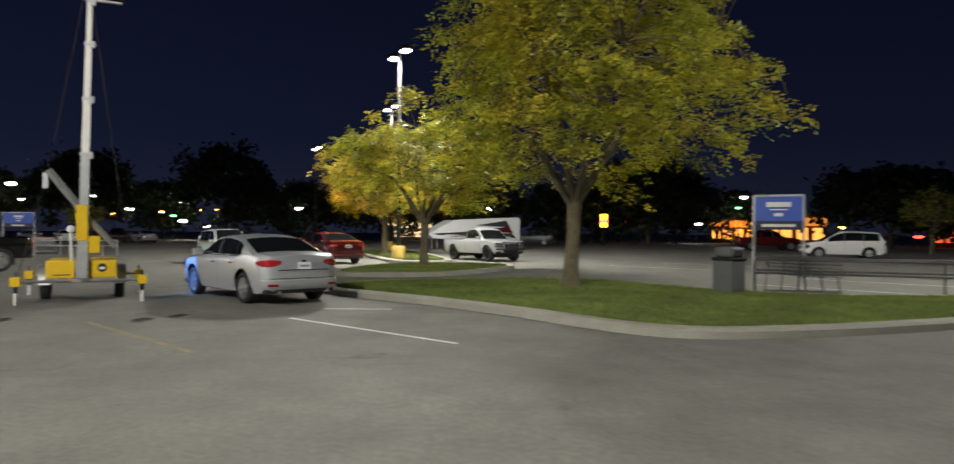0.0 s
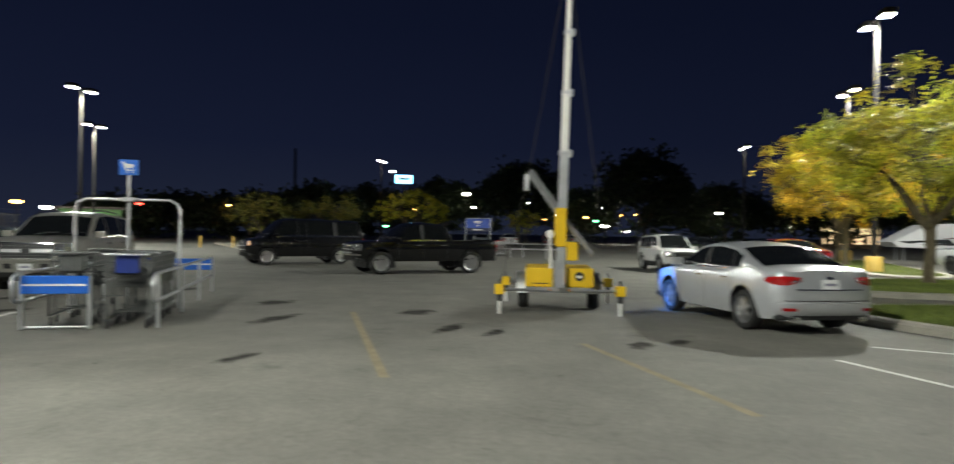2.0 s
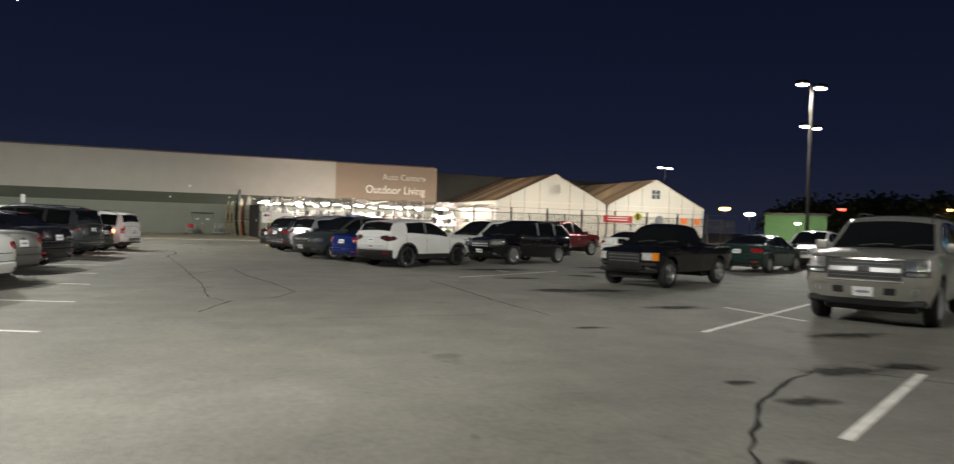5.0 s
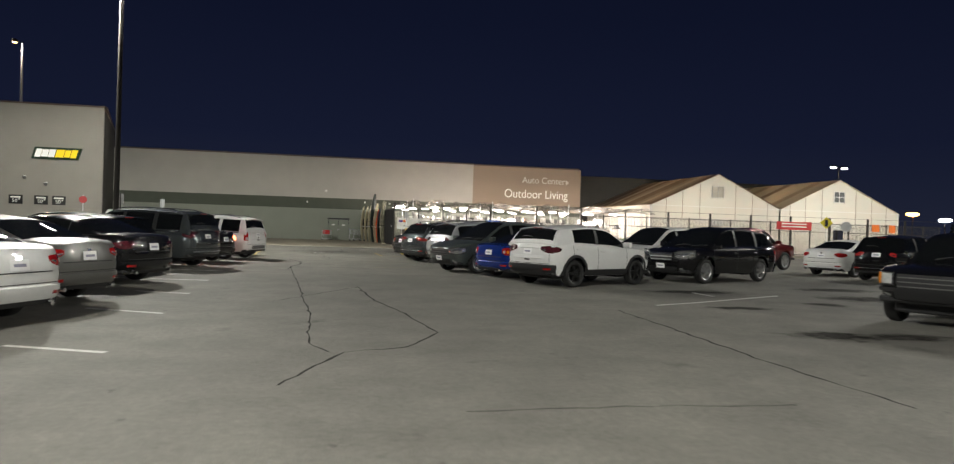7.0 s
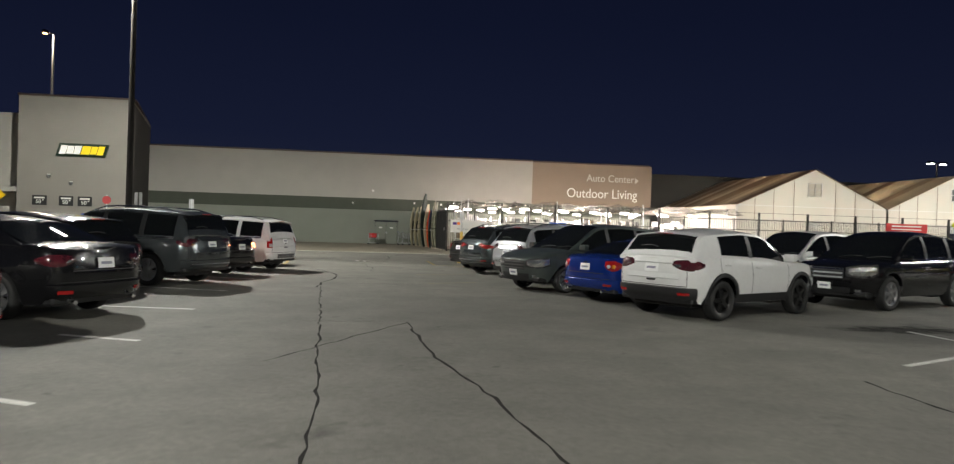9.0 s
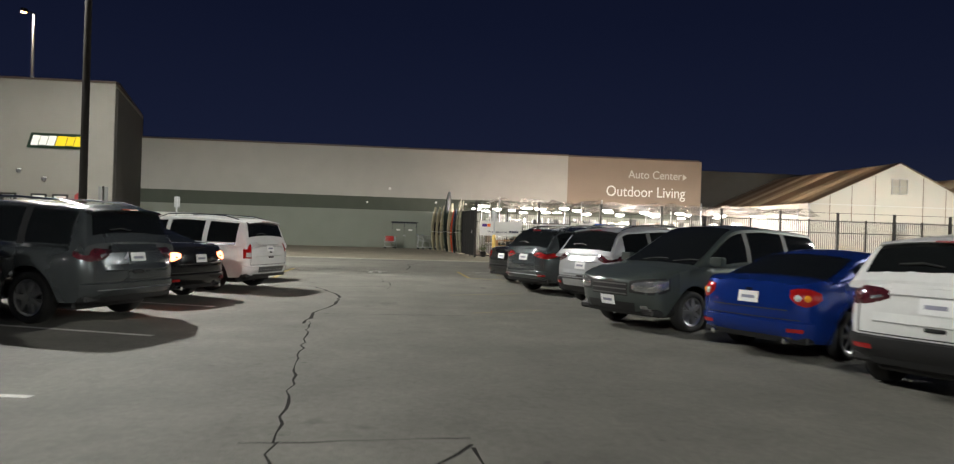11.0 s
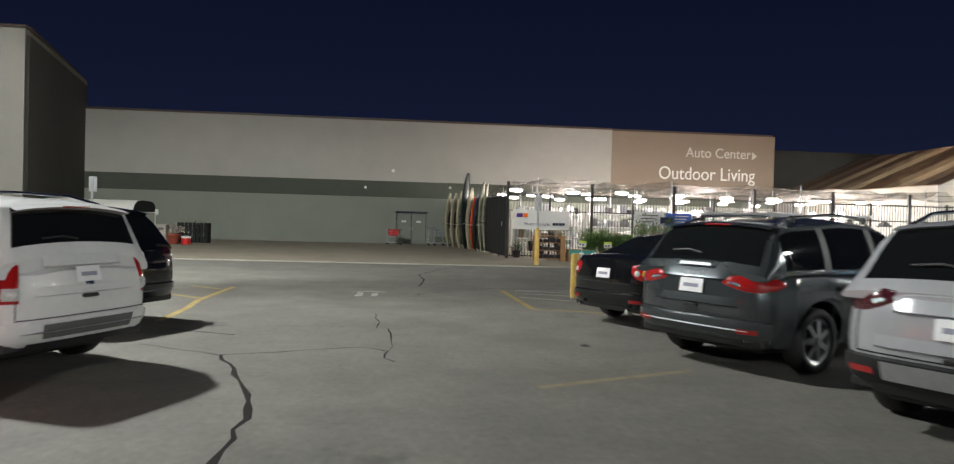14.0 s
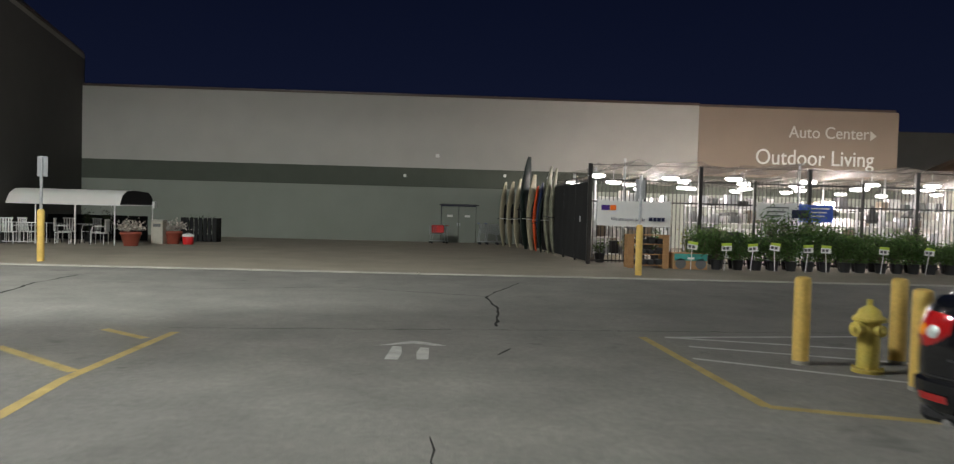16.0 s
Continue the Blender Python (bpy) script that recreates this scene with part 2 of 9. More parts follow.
def pipe(name, pts, r, material, parent=None, n=8, label=""):
    """A bent tube as one closed skin of rings along its line."""
    pts = [Vector(p) for p in pts]
    bm = bmesh.new()
    rings, side = [], None
    for i, p in enumerate(pts):
        d = (pts[min(i + 1, len(pts) - 1)] - pts[max(i - 1, 0)]).normalized()
        if side is None:
            side = d.orthogonal().normalized()
        side = (side - d * side.dot(d)).normalized()
        up = d.cross(side)
        rings.append([bm.verts.new(p + (side * math.cos(2 * math.pi * k / n) + up * math.sin(2 * math.pi * k / n)) * r) for k in range(n)])
    for u, v in zip(rings, rings[1:]):
        for k in range(n):
            bm.faces.new((u[k], u[(k + 1) % n], v[(k + 1) % n], v[k]))
    bm.faces.new(list(reversed(rings[0])))
    bm.faces.new(rings[-1])
    bmesh.ops.recalc_face_normals(bm, faces=bm.faces[:])
    return part(name, bm, material, parent, label, 50)


def lathe(name, prof, material, parent=None, label="", n=20, m=None, smooth=40):
    """A turned shape from (radius, height) pairs."""
    verts, faces = [], []
    for r, z in prof:
        for k in range(n):
            a = 2 * math.pi * k / n
            verts.append(Vector((r * math.cos(a), r * math.sin(a), z)))
    for i in range(len(prof) - 1):
        for k in range(n):
            k2 = (k + 1) % n
            faces.append((i * n + k, i * n + k2, (i + 1) * n + k2, (i + 1) * n + k))
    faces.append(tuple(reversed(range(n))))
    faces.append(tuple((len(prof) - 1) * n + k for k in range(n)))
    if m:
        verts = [m @ v for v in verts]
    return mesh_ob(name, verts, faces, material, parent, label, smooth)


def prism(name, poly, z0, z1, material, parent=None, label="", top_material=None):
    """An upright slab over a polygon of (x, y)."""
    n = len(poly)
    verts = [(x, y, z0) for x, y in poly] + [(x, y, z1) for x, y in poly]
    faces = [tuple(reversed(range(n))), tuple(range(n, 2 * n))] + [(i, (i + 1) % n, n + (i + 1) % n, n + i) for i in range(n)]
    return mesh_ob(name, verts, faces, material, parent, label)


def text(name, words, size, m, material, parent=None, depth=0.02, label="", align="LEFT", squeeze=1.0):
    cu = bpy.data.curves.new(name, "FONT")
    cu.body, cu.size, cu.extrude, cu.align_x = words, size, depth / 2, align
    tmp = bpy.data.objects.new(name, cu)
    scene.collection.objects.link(tmp)
    dg = bpy.context.evaluated_depsgraph_get()
    me = bpy.data.meshes.new_from_object(tmp.evaluated_get(dg))
    bpy.data.objects.remove(tmp)
    me.transform(m @ Matrix.Diagonal((squeeze, 1, 1, 1)))
    me.materials.clear()
    me.materials.append(material)
    ob = new(name, me)
    ob.parent = parent
    if label:
        ob["label"] = label
    return ob


FACE_SOUTH = Matrix.Rotation(radians(90), 4, "X")

# ---- ground, walkway, islands ----
ground = mesh_ob("ground", [(-700, -700, 0), (700, -700, 0), (700, 700, 0), (-700, 700, 0)], [(0, 1, 2, 3)], ASPHALT)
tagged(ground, "worn pale grey asphalt of the parking lot with stains", "ground", kind="structure")

WALK_Z = 0.03
walkway = prism("pavement", [(-60, 58.65), (56, 58.65), (56, 92), (-60, 92)], -0.05, WALK_Z, WALKWAY)
tagged(walkway, "stained brown concrete walkway in front of the store", "pavement", kind="structure")
for k in range(29):
    seg = one_box("kerb_stone", (-60 + 4 * k + 0.006, -56 + 4 * k - 0.006, 58.48, 58.65, -0.05, WALK_Z + 0.004), CONCRETE, walkway, bevel=0.02)


def smooth_poly(pts, steps=4):
    out = []
    n = len(pts)
    for i in range(n):
        p0, p1, p2, p3 = (Vector(pts[(i + k) % n]) for k in (-1, 0, 1, 2))
        for s in range(steps):
            t = s / steps
            out.append(tuple(0.5 * ((2 * p1) + (p2 - p0) * t + (2 * p0 - 5 * p1 + 4 * p2 - p3) * t * t + (3 * p1 - p0 - 3 * p2 + p3) * t ** 3)))
    return out


def inset(poly, d):
    n, out = len(poly), []
    area = sum(poly[i][0] * poly[(i + 1) % n][1] - poly[(i + 1) % n][0] * poly[i][1] for i in range(n))
    sgn = 1 if area > 0 else -1
    for i in range(n):
        a, b = Vector(poly[i - 1]), Vector(poly[(i + 1) % n])
        t = (b - a).normalized()
        out.append((poly[i][0] - t.y * d * sgn, poly[i][1] + t.x * d * sgn))
    return out


def inside(x, y, poly):
    c, n = False, len(poly)
    for i in range(n):
        (x1, y1), (x2, y2) = poly[i], poly[i - 1]
        if (y1 > y) != (y2 > y) and x < (x2 - x1) * (y - y1) / (y2 - y1) + x1:
            c = not c
    return c


def island(name, pts, blades, seed, label):
    """A kerbed grass island: kerb ring, soil and standing blades."""
    poly = smooth_poly(pts)
    inner = inset(poly, 0.32)
    n = len(poly)
    rng = random.Random(seed)
    root = empty(name, Matrix.Identity(4), label, "traffic island", kind="structure")
    lip = inset(poly, 0.05)
    verts = [(x, y, -0.02) for x, y in poly] + [(x, y, 0.11) for x, y in poly] + [(x, y, 0.15) for x, y in lip] + [(x, y, 0.15) for x, y in inner] + [(x, y, 0.0) for x, y in inner]
    faces = [(r * n + i, r * n + (i + 1) % n, (r + 1) * n + (i + 1) % n, (r + 1) * n + i) for r in range(4) for i in range(n)]
    mesh_ob("kerb", verts, faces, CONCRETE, root, "pale concrete kerb", 35)
    prism("soil", inner, 0.0, 0.135, GRASS_SOIL, root, "mown grass turf")
    vs, fs = [], []
    xs, ys = [p[0] for p in inner], [p[1] for p in inner]
    made = 0
    while made < blades:
        x, y = rng.uniform(min(xs), max(xs)), rng.uniform(min(ys), max(ys))
        if not inside(x, y, inner):
            continue
        made += 1
        a, h, w = rng.uniform(0, 6.28), rng.uniform(0.03, 0.085), rng.uniform(0.008, 0.02)
        dx, dy, lx, ly = math.cos(a) * w, math.sin(a) * w, rng.uniform(-0.03, 0.03), rng.uniform(-0.03, 0.03)
        k = len(vs)
        vs += [(x - dx, y - dy, 0.13), (x + dx, y + dy, 0.13), (x + lx, y + ly, 0.13 + h)]
        fs.append((k, k + 1, k + 2))
    g = mesh_ob("grass", vs, fs, GRASS, root, "short green grass blades")
    g["kind"] = "stuff"
    return root


island("island_near", [(17.6, -0.9), (14.4, -2.75), (12.0, -3.95), (9.9, -4.8), (8.95, -5.6), (8.65, -7.1), (8.75, -9.5), (9.4, -14), (10.6, -18.5), (12.6, -18.2), (12.9, -14), (14.6, -10.9), (19.4, -8.6), (20.2, -5), (19.6, -2)],
       60000, 3, "kerbed island of mown grass in the lot")
island("island_mid", [(24.2, -1.6), (23.2, -4.5), (25.2, -7.3), (27.9, -9.2), (30.2, -8.4), (30.4, -4.8), (27.5, -2.4)], 14000, 4, "small kerbed grass island under a tree")
island("island_far", [(33.5, -5.2), (33.5, -7.8), (41, -8.6), (52, -8.9), (53, -6), (52, -4.4), (41, -4.6)], 8000, 5, "long kerbed grass island beyond the lane")


def stripe(x0, y0, x1, y1, w, material, name="road_marking", label="worn white painted parking stripe"):
    d = Vector((x1 - x0, y1 - y0)).normalized() * (w / 2)
    nx, ny = -d.y, d.x
    ob = mesh_ob(name, [(x0 + nx, y0 + ny, 0.004), (x0 - nx, y0 - ny, 0.004), (x1 - nx, y1 - ny, 0.004), (x1 + nx, y1 + ny, 0.004)], [(0, 1, 2, 3)], material)
    return tagged(ob, label, "road marking", "painted road markings", "structure")


for a in [(12.6, -0.08, 9.25, -2.25), (13.95, -0.75, 13.62, -2.0), (12.0, 16.25, 17.4, 19.3), (14.78, 19.0, 14.8, 16.95), (12.4, 13.1, 9.4, 11.5),
          (-0.2, 31.65, 2.28, 31.25), (1.4, 28.36, 2.5, 27.95), (1.45, 25.4, 2.75, 24.8), (1.75, 21.85, 2.95, 21.4), (2.1, 18.4, 3.05, 18.0), (2.1, 34.6, -3, 36.2), (2.0, 38, -3, 39.6),
          (13.6, -14.0, 12.1, -14.1), (18, -13.5, 13.5, -16), (20, -17, 15, -19.5), (14.35, 29.75, 14.4, 28.8), (11.9, 26.7, 13.1, 27.3), (13.1, 27.3, 16.4, 29.2), (11.5, 33.8, 16.2, 36.1),
          (30, -14.5, 25.5, -17.0), (32, -18.5, 27.5, -21)]:
    stripe(*a, 0.10, PAINT_WHITE)
for a in [(1.64, 46.4, 1.5, 47.5), (1.5, 47.5, 1.51, 49.9), (0.1, 48.85, 1.43, 47.8), (0.63, 50.0, 1.35, 49.45), (1.7, 45.0, 1.64, 46.4), (7.2, 50.2, 7.35, 47.0), (7.35, 47.0, 8.6, 46.6)]:
    stripe(*a, 0.11, PAINT_YELLOW, label="worn yellow painted bay line")
for a in [(12.7, 3.1, 9.3, 1.1), (14.9, 7.76, 9.63, 4.7), (8.2, 42.0, 6.4, 41.2), (8.0, 38.5, 6.6, 37.8)]:
    stripe(*a, 0.11, PAINT_FAINT, label="faded yellow painted bay line")
for a in [(7.5, 50.2, 10.6, 50.6), (7.6, 49.6, 10.2, 48.7), (7.4, 48.9, 9.6, 47.7), (7.5, 50.2, 9.8, 49.6)]:
    stripe(*a, 0.075, PAINT_THIN, label="thin faded white painted no-parking hatching")

# straight-on arrow, its paint half worn away
for poly in ([(3.90, 49.28), (4.02, 49.34), (4.20, 49.5), (4.34, 49.62), (4.50, 49.55), (4.74, 49.36), (4.6, 49.34), (4.36, 49.46), (4.15, 49.36)], [(4.11, 48.57), (4.25, 48.56), (4.27, 48.9), (4.24, 49.25), (4.14, 49.28)], [(4.44, 48.58), (4.56, 48.6), (4.55, 49.2), (4.45, 49.24), (4.42, 48.95)]):
    arrow = mesh_ob("road_arrow", [(x, y, 0.004) for x, y in poly], [tuple(range(len(poly)))], PAINT_THIN)
    tagged(arrow, "half-worn white arrow painted on the driving lane", "road marking", "arrow on the lane", "structure")


def crack(pts, w, seed, name="crack"):
    """A wavering strip of tar sealant along a line."""
    rng = random.Random(seed)
    line = []
    for (ax, ay), (bx, by) in zip(pts, pts[1:]):
        n = max(2, int(math.hypot(bx - ax, by - ay) / 0.22))
        for i in range(n):
            t = i / n
            line.append(Vector((ax + (bx - ax) * t + rng.uniform(-0.032, 0.032), ay + (by - ay) * t + rng.uniform(-0.032, 0.032))))
    line.append(Vector(pts[-1]))
    vs, fs = [], []
    for i, p in enumerate(line):
        d = (line[min(i + 1, len(line) - 1)] - line[max(i - 1, 0)]).normalized()
        ww = w * rng.uniform(0.3, 1.1) / 2
        vs += [(p.x - d.y * ww, p.y + d.x * ww, 0.003), (p.x + d.y * ww, p.y - d.x * ww, 0.003)]
        if i:
            k = 2 * i
            fs.append((k - 2, k - 1, k + 1, k))
    ob = mesh_ob(name, vs, fs, TAR)
    return tagged(ob, "thin black tar-sealed crack in the asphalt", "crack", "sealed cracks in the lot", "structure")


CRACKS = [([(7.97, 10.75), (8.5, 11.5), (9.7, 12.65), (10.6, 13.2), (11.45, 13.65), (12.02, 13.0), (12.4, 12.5)], 0.06), ([(3.9, 36.3), (4.5, 30.0)], 0.03),
          ([(4.5, 30.0), (5.0, 24.6), (5.07, 22.0), (5.35, 21.4)], 0.035), ([(5.9, 29.9), (6.0, 28.2), (6.16, 26.8), (6.5, 25.3), (6.8, 22.9), (6.3, 21.7), (5.5, 21.4), (4.92, 19.7)], 0.045),
          ([(5.9, 30.0), (5.5, 29.3), (4.22, 26.7)], 0.035), ([(5.88, 30.1), (4.26, 30.0)], 0.025), ([(10.7, 25.8), (10.6, 22.9), (10.5, 20.7), (10.55, 18.5)], 0.05), ([(6.5, 18.7), (7.9, 18.75), (9.5, 18.7)], 0.03),
          ([(3.85, 36.0), (3.82, 37.4), (4.05, 38.7), (3.97, 40.4), (3.67, 41.4), (3.17, 42.6)], 0.07), ([(2.1, 43.2), (3.17, 42.6), (4.68, 43.15), (4.95, 42.9)], 0.035), ([(4.9, 44.6), (4.99, 43.5), (4.92, 42.5), (5.05, 42.3)], 0.025),
          ([(4.01, 37.3), (6.43, 37.4)], 0.03), ([(4.65, 46.1), (4.75, 45.2), (4.74, 44.6)], 0.025), ([(6.3, 56.9), (5.42, 54.2), (5.48, 53.3), (5.53, 52.2), (5.4, 50.8)], 0.05), ([(2.73, 55.3), (3.6, 54.9), (5.42, 54.2)], 0.035),
          ([(-2.6, 53.2), (-2.97, 54.8), (-3.04, 56.5)], 0.06), ([(-0.1, 54.3), (2.73, 55.3)], 0.025), ([(1.3, 50.2), (5.24, 50.5), (11.0, 50.9)], 0.025), ([(2.1, 44.3), (3.0, 43.9)], 0.05), ([(5.45, 49.25), (5.29, 48.9)], 0.03)]
for i, (pts, w) in enumerate(CRACKS):
    crack(pts, w, i)


def oil_mat():
    """Dark soaked-in oil that thins out raggedly towards its rim."""
    m = mat("oil_stain", (0.045, 0.042, 0.038), 0.9, spec=0.15, var=0.4, scale=4, fine=30)
    nt = m.node_tree
    co = nt.nodes.new("ShaderNodeTexCoord")
    sub = nt.nodes.new("ShaderNodeVectorMath")
    sub.operation = "SUBTRACT"
    sub.inputs[1].default_value = (0.5, 0.5, 0.0)
    flat = nt.nodes.new("ShaderNodeVectorMath")
    flat.operation = "MULTIPLY"
    flat.inputs[1].default_value = (2.0, 2.0, 0.0)
    ln = nt.nodes.new("ShaderNodeVectorMath")
    ln.operation = "LENGTH"
    nz = nt.nodes.new("ShaderNodeTexNoise")
    nz.inputs["Scale"].default_value, nz.inputs["Detail"].default_value, nz.inputs["Roughness"].default_value = 3.2, 6, 0.65
    add = nt.nodes.new("ShaderNodeMath")
    add.operation = "MULTIPLY_ADD"
    add.inputs[1].default_value = 1.7
    mr = nt.nodes.new("ShaderNodeMapRange")
    mr.inputs["From Min"].default_value, mr.inputs["From Max"].default_value = 1.05, 1.75
    mr.inputs["To Min"].default_value, mr.inputs["To Max"].default_value = 0.85, 0.0
    nt.links.new(co.outputs["Generated"], sub.inputs[0])
    nt.links.new(sub.outputs[0], flat.inputs[0])
    nt.links.new(flat.outputs[0], ln.inputs[0])
    nt.links.new(co.outputs["Object"], nz.inputs["Vector"])
    nt.links.new(nz.outputs["Fac"], add.inputs[0])
    nt.links.new(ln.outputs["Value"], add.inputs[2])
    nt.links.new(add.outputs[0], mr.inputs["Value"])
    nt.links.new(mr.outputs[0], nt.nodes["Principled BSDF"].inputs["Alpha"])
    return m


OIL = oil_mat()


def stain(x, y, rx, ry, seed):
    """A flat ragged patch of soaked-in oil."""
    rng = random.Random(seed)
    n, ph = 20, [rng.uniform(0, 6.28) for _ in range(2)]
    vs = [(x, y, 0.003)]
    for k in range(n):
        a = 2 * math.pi * k / n
        r = 1.45 * (1 + 0.16 * math.sin(2 * a + ph[0]) + 0.12 * math.sin(3 * a + ph[1]))
        vs.append((x + rx * r * math.cos(a), y + ry * r * math.sin(a), 0.003))
    ob = mesh_ob("oil_stain", vs, [(0, k + 1, (k + 1) % n + 1) for k in range(n)], OIL)
    return tagged(ob, "dark oil stain on the asphalt", "stain", "oil stains in the bays", "structure")


for i, s in enumerate([(15.85, 10.0, 0.55, 0.3), (13.5, 8.5, 0.6, 0.22), (15.3, 6.65, 0.5, 0.28), (13.5, 5.3, 0.5, 0.16), (13.25, 4.55, 0.3, 0.14), (11.74, 13.45, 0.6, 0.25), (10.1, 12.5, 0.3, 0.14), (8.45, 10.35, 0.22, 0.14),
                       (10.05, 6.8, 0.32, 0.14), (12.8, 2.3, 0.35, 0.16), (13.3, 1.8, 0.3, 0.14), (14.2, 22.5, 0.6, 0.35), (10.5, 17.0, 0.28, 0.12), (13.7, 19.1, 0.5, 0.3), (14.15, 15.5, 0.6, 0.25), (10.0, 13.3, 0.2, 0.1),
                       (13.6, 26.3, 0.6, 0.3), (12.67, 13.5, 0.4, 0.2), (7.4, 43.4, 0.06, 0.1), (8.62, 11.2, 0.12, 0.08), (8.7, 10.6, 0.12, 0.09), (9.6, 10.75, 0.14, 0.1), (17.6, 13.8, 0.5, 0.3), (6.0, 3.5, 0.1, 0.07), (16.3, 27.2, 0.5, 0.3), (14.6, 30.0, 1.1, 0.5), (18.4, 28.6, 1.3, 0.6), (19.6, 31.2, 1.2, 0.5), (17.0, 25.2, 0.9, 0.4), (12.9, 22.6, 0.8, 0.4)]):
    stain(*s, i)

# ---- store ----
WY = 76.84
store = empty("store_building", Matrix.Translation((0, WY, WALK_Z)), "long low store building of painted block", "building", kind="structure")


def wall_box(name, x0, x1, y0, y1, z0, z1, material, label="", bevel=0.0):
    ob = one_box(name, (x0, x1, y0 - WY, y1 - WY, z0 - WALK_Z, z1 - WALK_Z), material, store, label, bevel)
    return ob


wall_box("wall_lower", -14.2, 4.25, WY, WY + 0.4, 0, 2.78, WALL_LOW, "grey-green painted block wall")
wall_box("wall_lower", 6.03, 27.56, WY, WY + 0.4, 0, 2.78, WALL_LOW, "grey-green painted block wall")
wall_box("wall_lower", 4.25, 6.03, WY, WY + 0.4, 1.97, 2.78, WALL_LOW, "grey-green painted block wall")
wall_box("wall_band", -14.2, 27.56, WY - 0.02, WY + 0.4, 2.78, 3.73, WALL_BAND, "dark green-grey painted band")
wall_box("wall_upper", -14.2, 17.2, WY, WY + 0.4, 3.73, 7.29, WALL_LIGHT, "pale grey painted wall")
wall_box("wall_panel", 17.2, 27.56, WY - 0.03, WY + 0.4, 3.73, 7.24, WALL_TAN, "tan painted sign panel")
wall_box("coping", -14.2, 17.2, WY - 0.06, WY + 0.45, 7.29, 7.41, COPING, "brown metal coping")
wall_box("coping", 17.2, 27.38, WY - 0.09, WY + 0.45, 7.24, 7.36, COPING, "brown metal coping")
wall_box("wall_return", 27.16, 27.56, WY + 0.4, WY + 8, 0, 7.29, WALL_TAN, "tan side wall")
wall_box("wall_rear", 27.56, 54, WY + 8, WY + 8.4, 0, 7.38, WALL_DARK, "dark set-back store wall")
wall_box("roof", -45, 27.2, WY + 0.4, WY + 40, 6.98, 7.13, ROOF_METAL, "flat dark roof")
for dx0, dx1 in ((4.27, 5.13), (5.15, 6.01)):
    dd = one_box("door", (dx0, dx1, 0.10, 0.16, 0.0, 1.83), WALL_LOW, store, "painted steel service door", 0.01)
    one_box("door_notice", ((dx0 + dx1) / 2 - 0.14, (dx0 + dx1) / 2 + 0.14, 0.085, 0.098, 1.28, 1.40), LETTER, dd, "small white notice")
    one_box("door_handle", (5.06 if dx0 < 5 else 5.18, 5.10 if dx0 < 5 else 5.22, 0.05, 0.10, 0.85, 1.0), STEEL, dd, "steel pull handle")
one_box("door_canopy", (4.15, 6.15, -0.10, 0.0, 1.86, 1.92), WALL_DARK, store, "thin drip edge over the doors", 0.01)
# lamp and box fittings on the wall
for fx, fz, fs in ((2.4, 3.32, 0.14), (4.0, 4.35, 0.18), (7.4, 3.45, 0.14), (9.6, 3.4, 0.14)):
    one_box("wall_fitting", (fx - fs / 2, fx + fs / 2, -0.14, 0.0, fz - fs / 2 - WALK_Z, fz + fs / 2 - WALK_Z), WHITE_PLASTIC, store, "small white wall fitting", 0.02)

# raised lettering on the tan panel
text("sign_letters", "Auto Center", 0.86, Matrix.Translation((21.85, -0.045, 5.82 - WALK_Z)) @ FACE_SOUTH, LETTER_TAN, store, 0.03, "pale raised letters", squeeze=0.93)
mesh_ob("sign_arrow", [(26.1, -0.06, 5.73), (26.1, -0.06, 6.23), (26.42, -0.06, 5.98), (26.1, -0.03, 5.73), (26.1, -0.03, 6.23), (26.42, -0.03, 5.98)], [(0, 2, 1), (3, 4, 5), (0, 1, 4, 3), (1, 2, 5, 4), (2, 0, 3, 5)], LETTER_TAN, store)
text("sign_letters", "Outdoor Living", 1.12, Matrix.Translation((20.15, -0.045, 4.43 - WALK_Z)) @ FACE_SOUTH, LETTER, store, 0.04, "white raised letters", squeeze=0.885)

# entrance tower with its side wall running back to the store
TX0, TX1, TY = -17.4, -10.72, 65.2
tower = empty("entrance_tower", Matrix.Translation((TX1, TY, WALK_Z)), "tall grey entrance tower block of the store", "building", kind="structure")
prism("tower_wall", [(TX0 - TX1, 0), (0, 0), (-2.85, 12.0), (TX0 - TX1 - 3, 12.0)], -0.1, 8.85, WALL_TOWER, tower, "grey stucco tower wall")
# Side wall's shade is put into its colour, darker than the tower's grey.
prism("tower_side", [(0.03, 0.05), (0.03, 0.3), (-2.85, 12.0), (-2.9, 11.7)], -0.1, 8.6, WALL_DARK, tower, "side wall with its shade put into a dark grey")
prism("tower_cap", [(TX0 - TX1 - 0.06, -0.06), (0.06, -0.06), (0.06, 0.5), (-2.9, 12.0), (TX0 - TX1 - 3, 12.0)], 8.85, 8.97, COPING, tower, "thin metal coping")
one_box("left_wing", (-30, TX0 - TX1, 2.0, 2.4, -0.1, 8.0), WALL_LIGHT, tower, "pale wing wall beside the tower", 0.0)
one_box("left_wing_canopy", (-30, TX0 - TX1, 0.3, 2.0, 2.9, 3.2), WALL_LIGHT, tower, "pale canopy edge", 0.02)
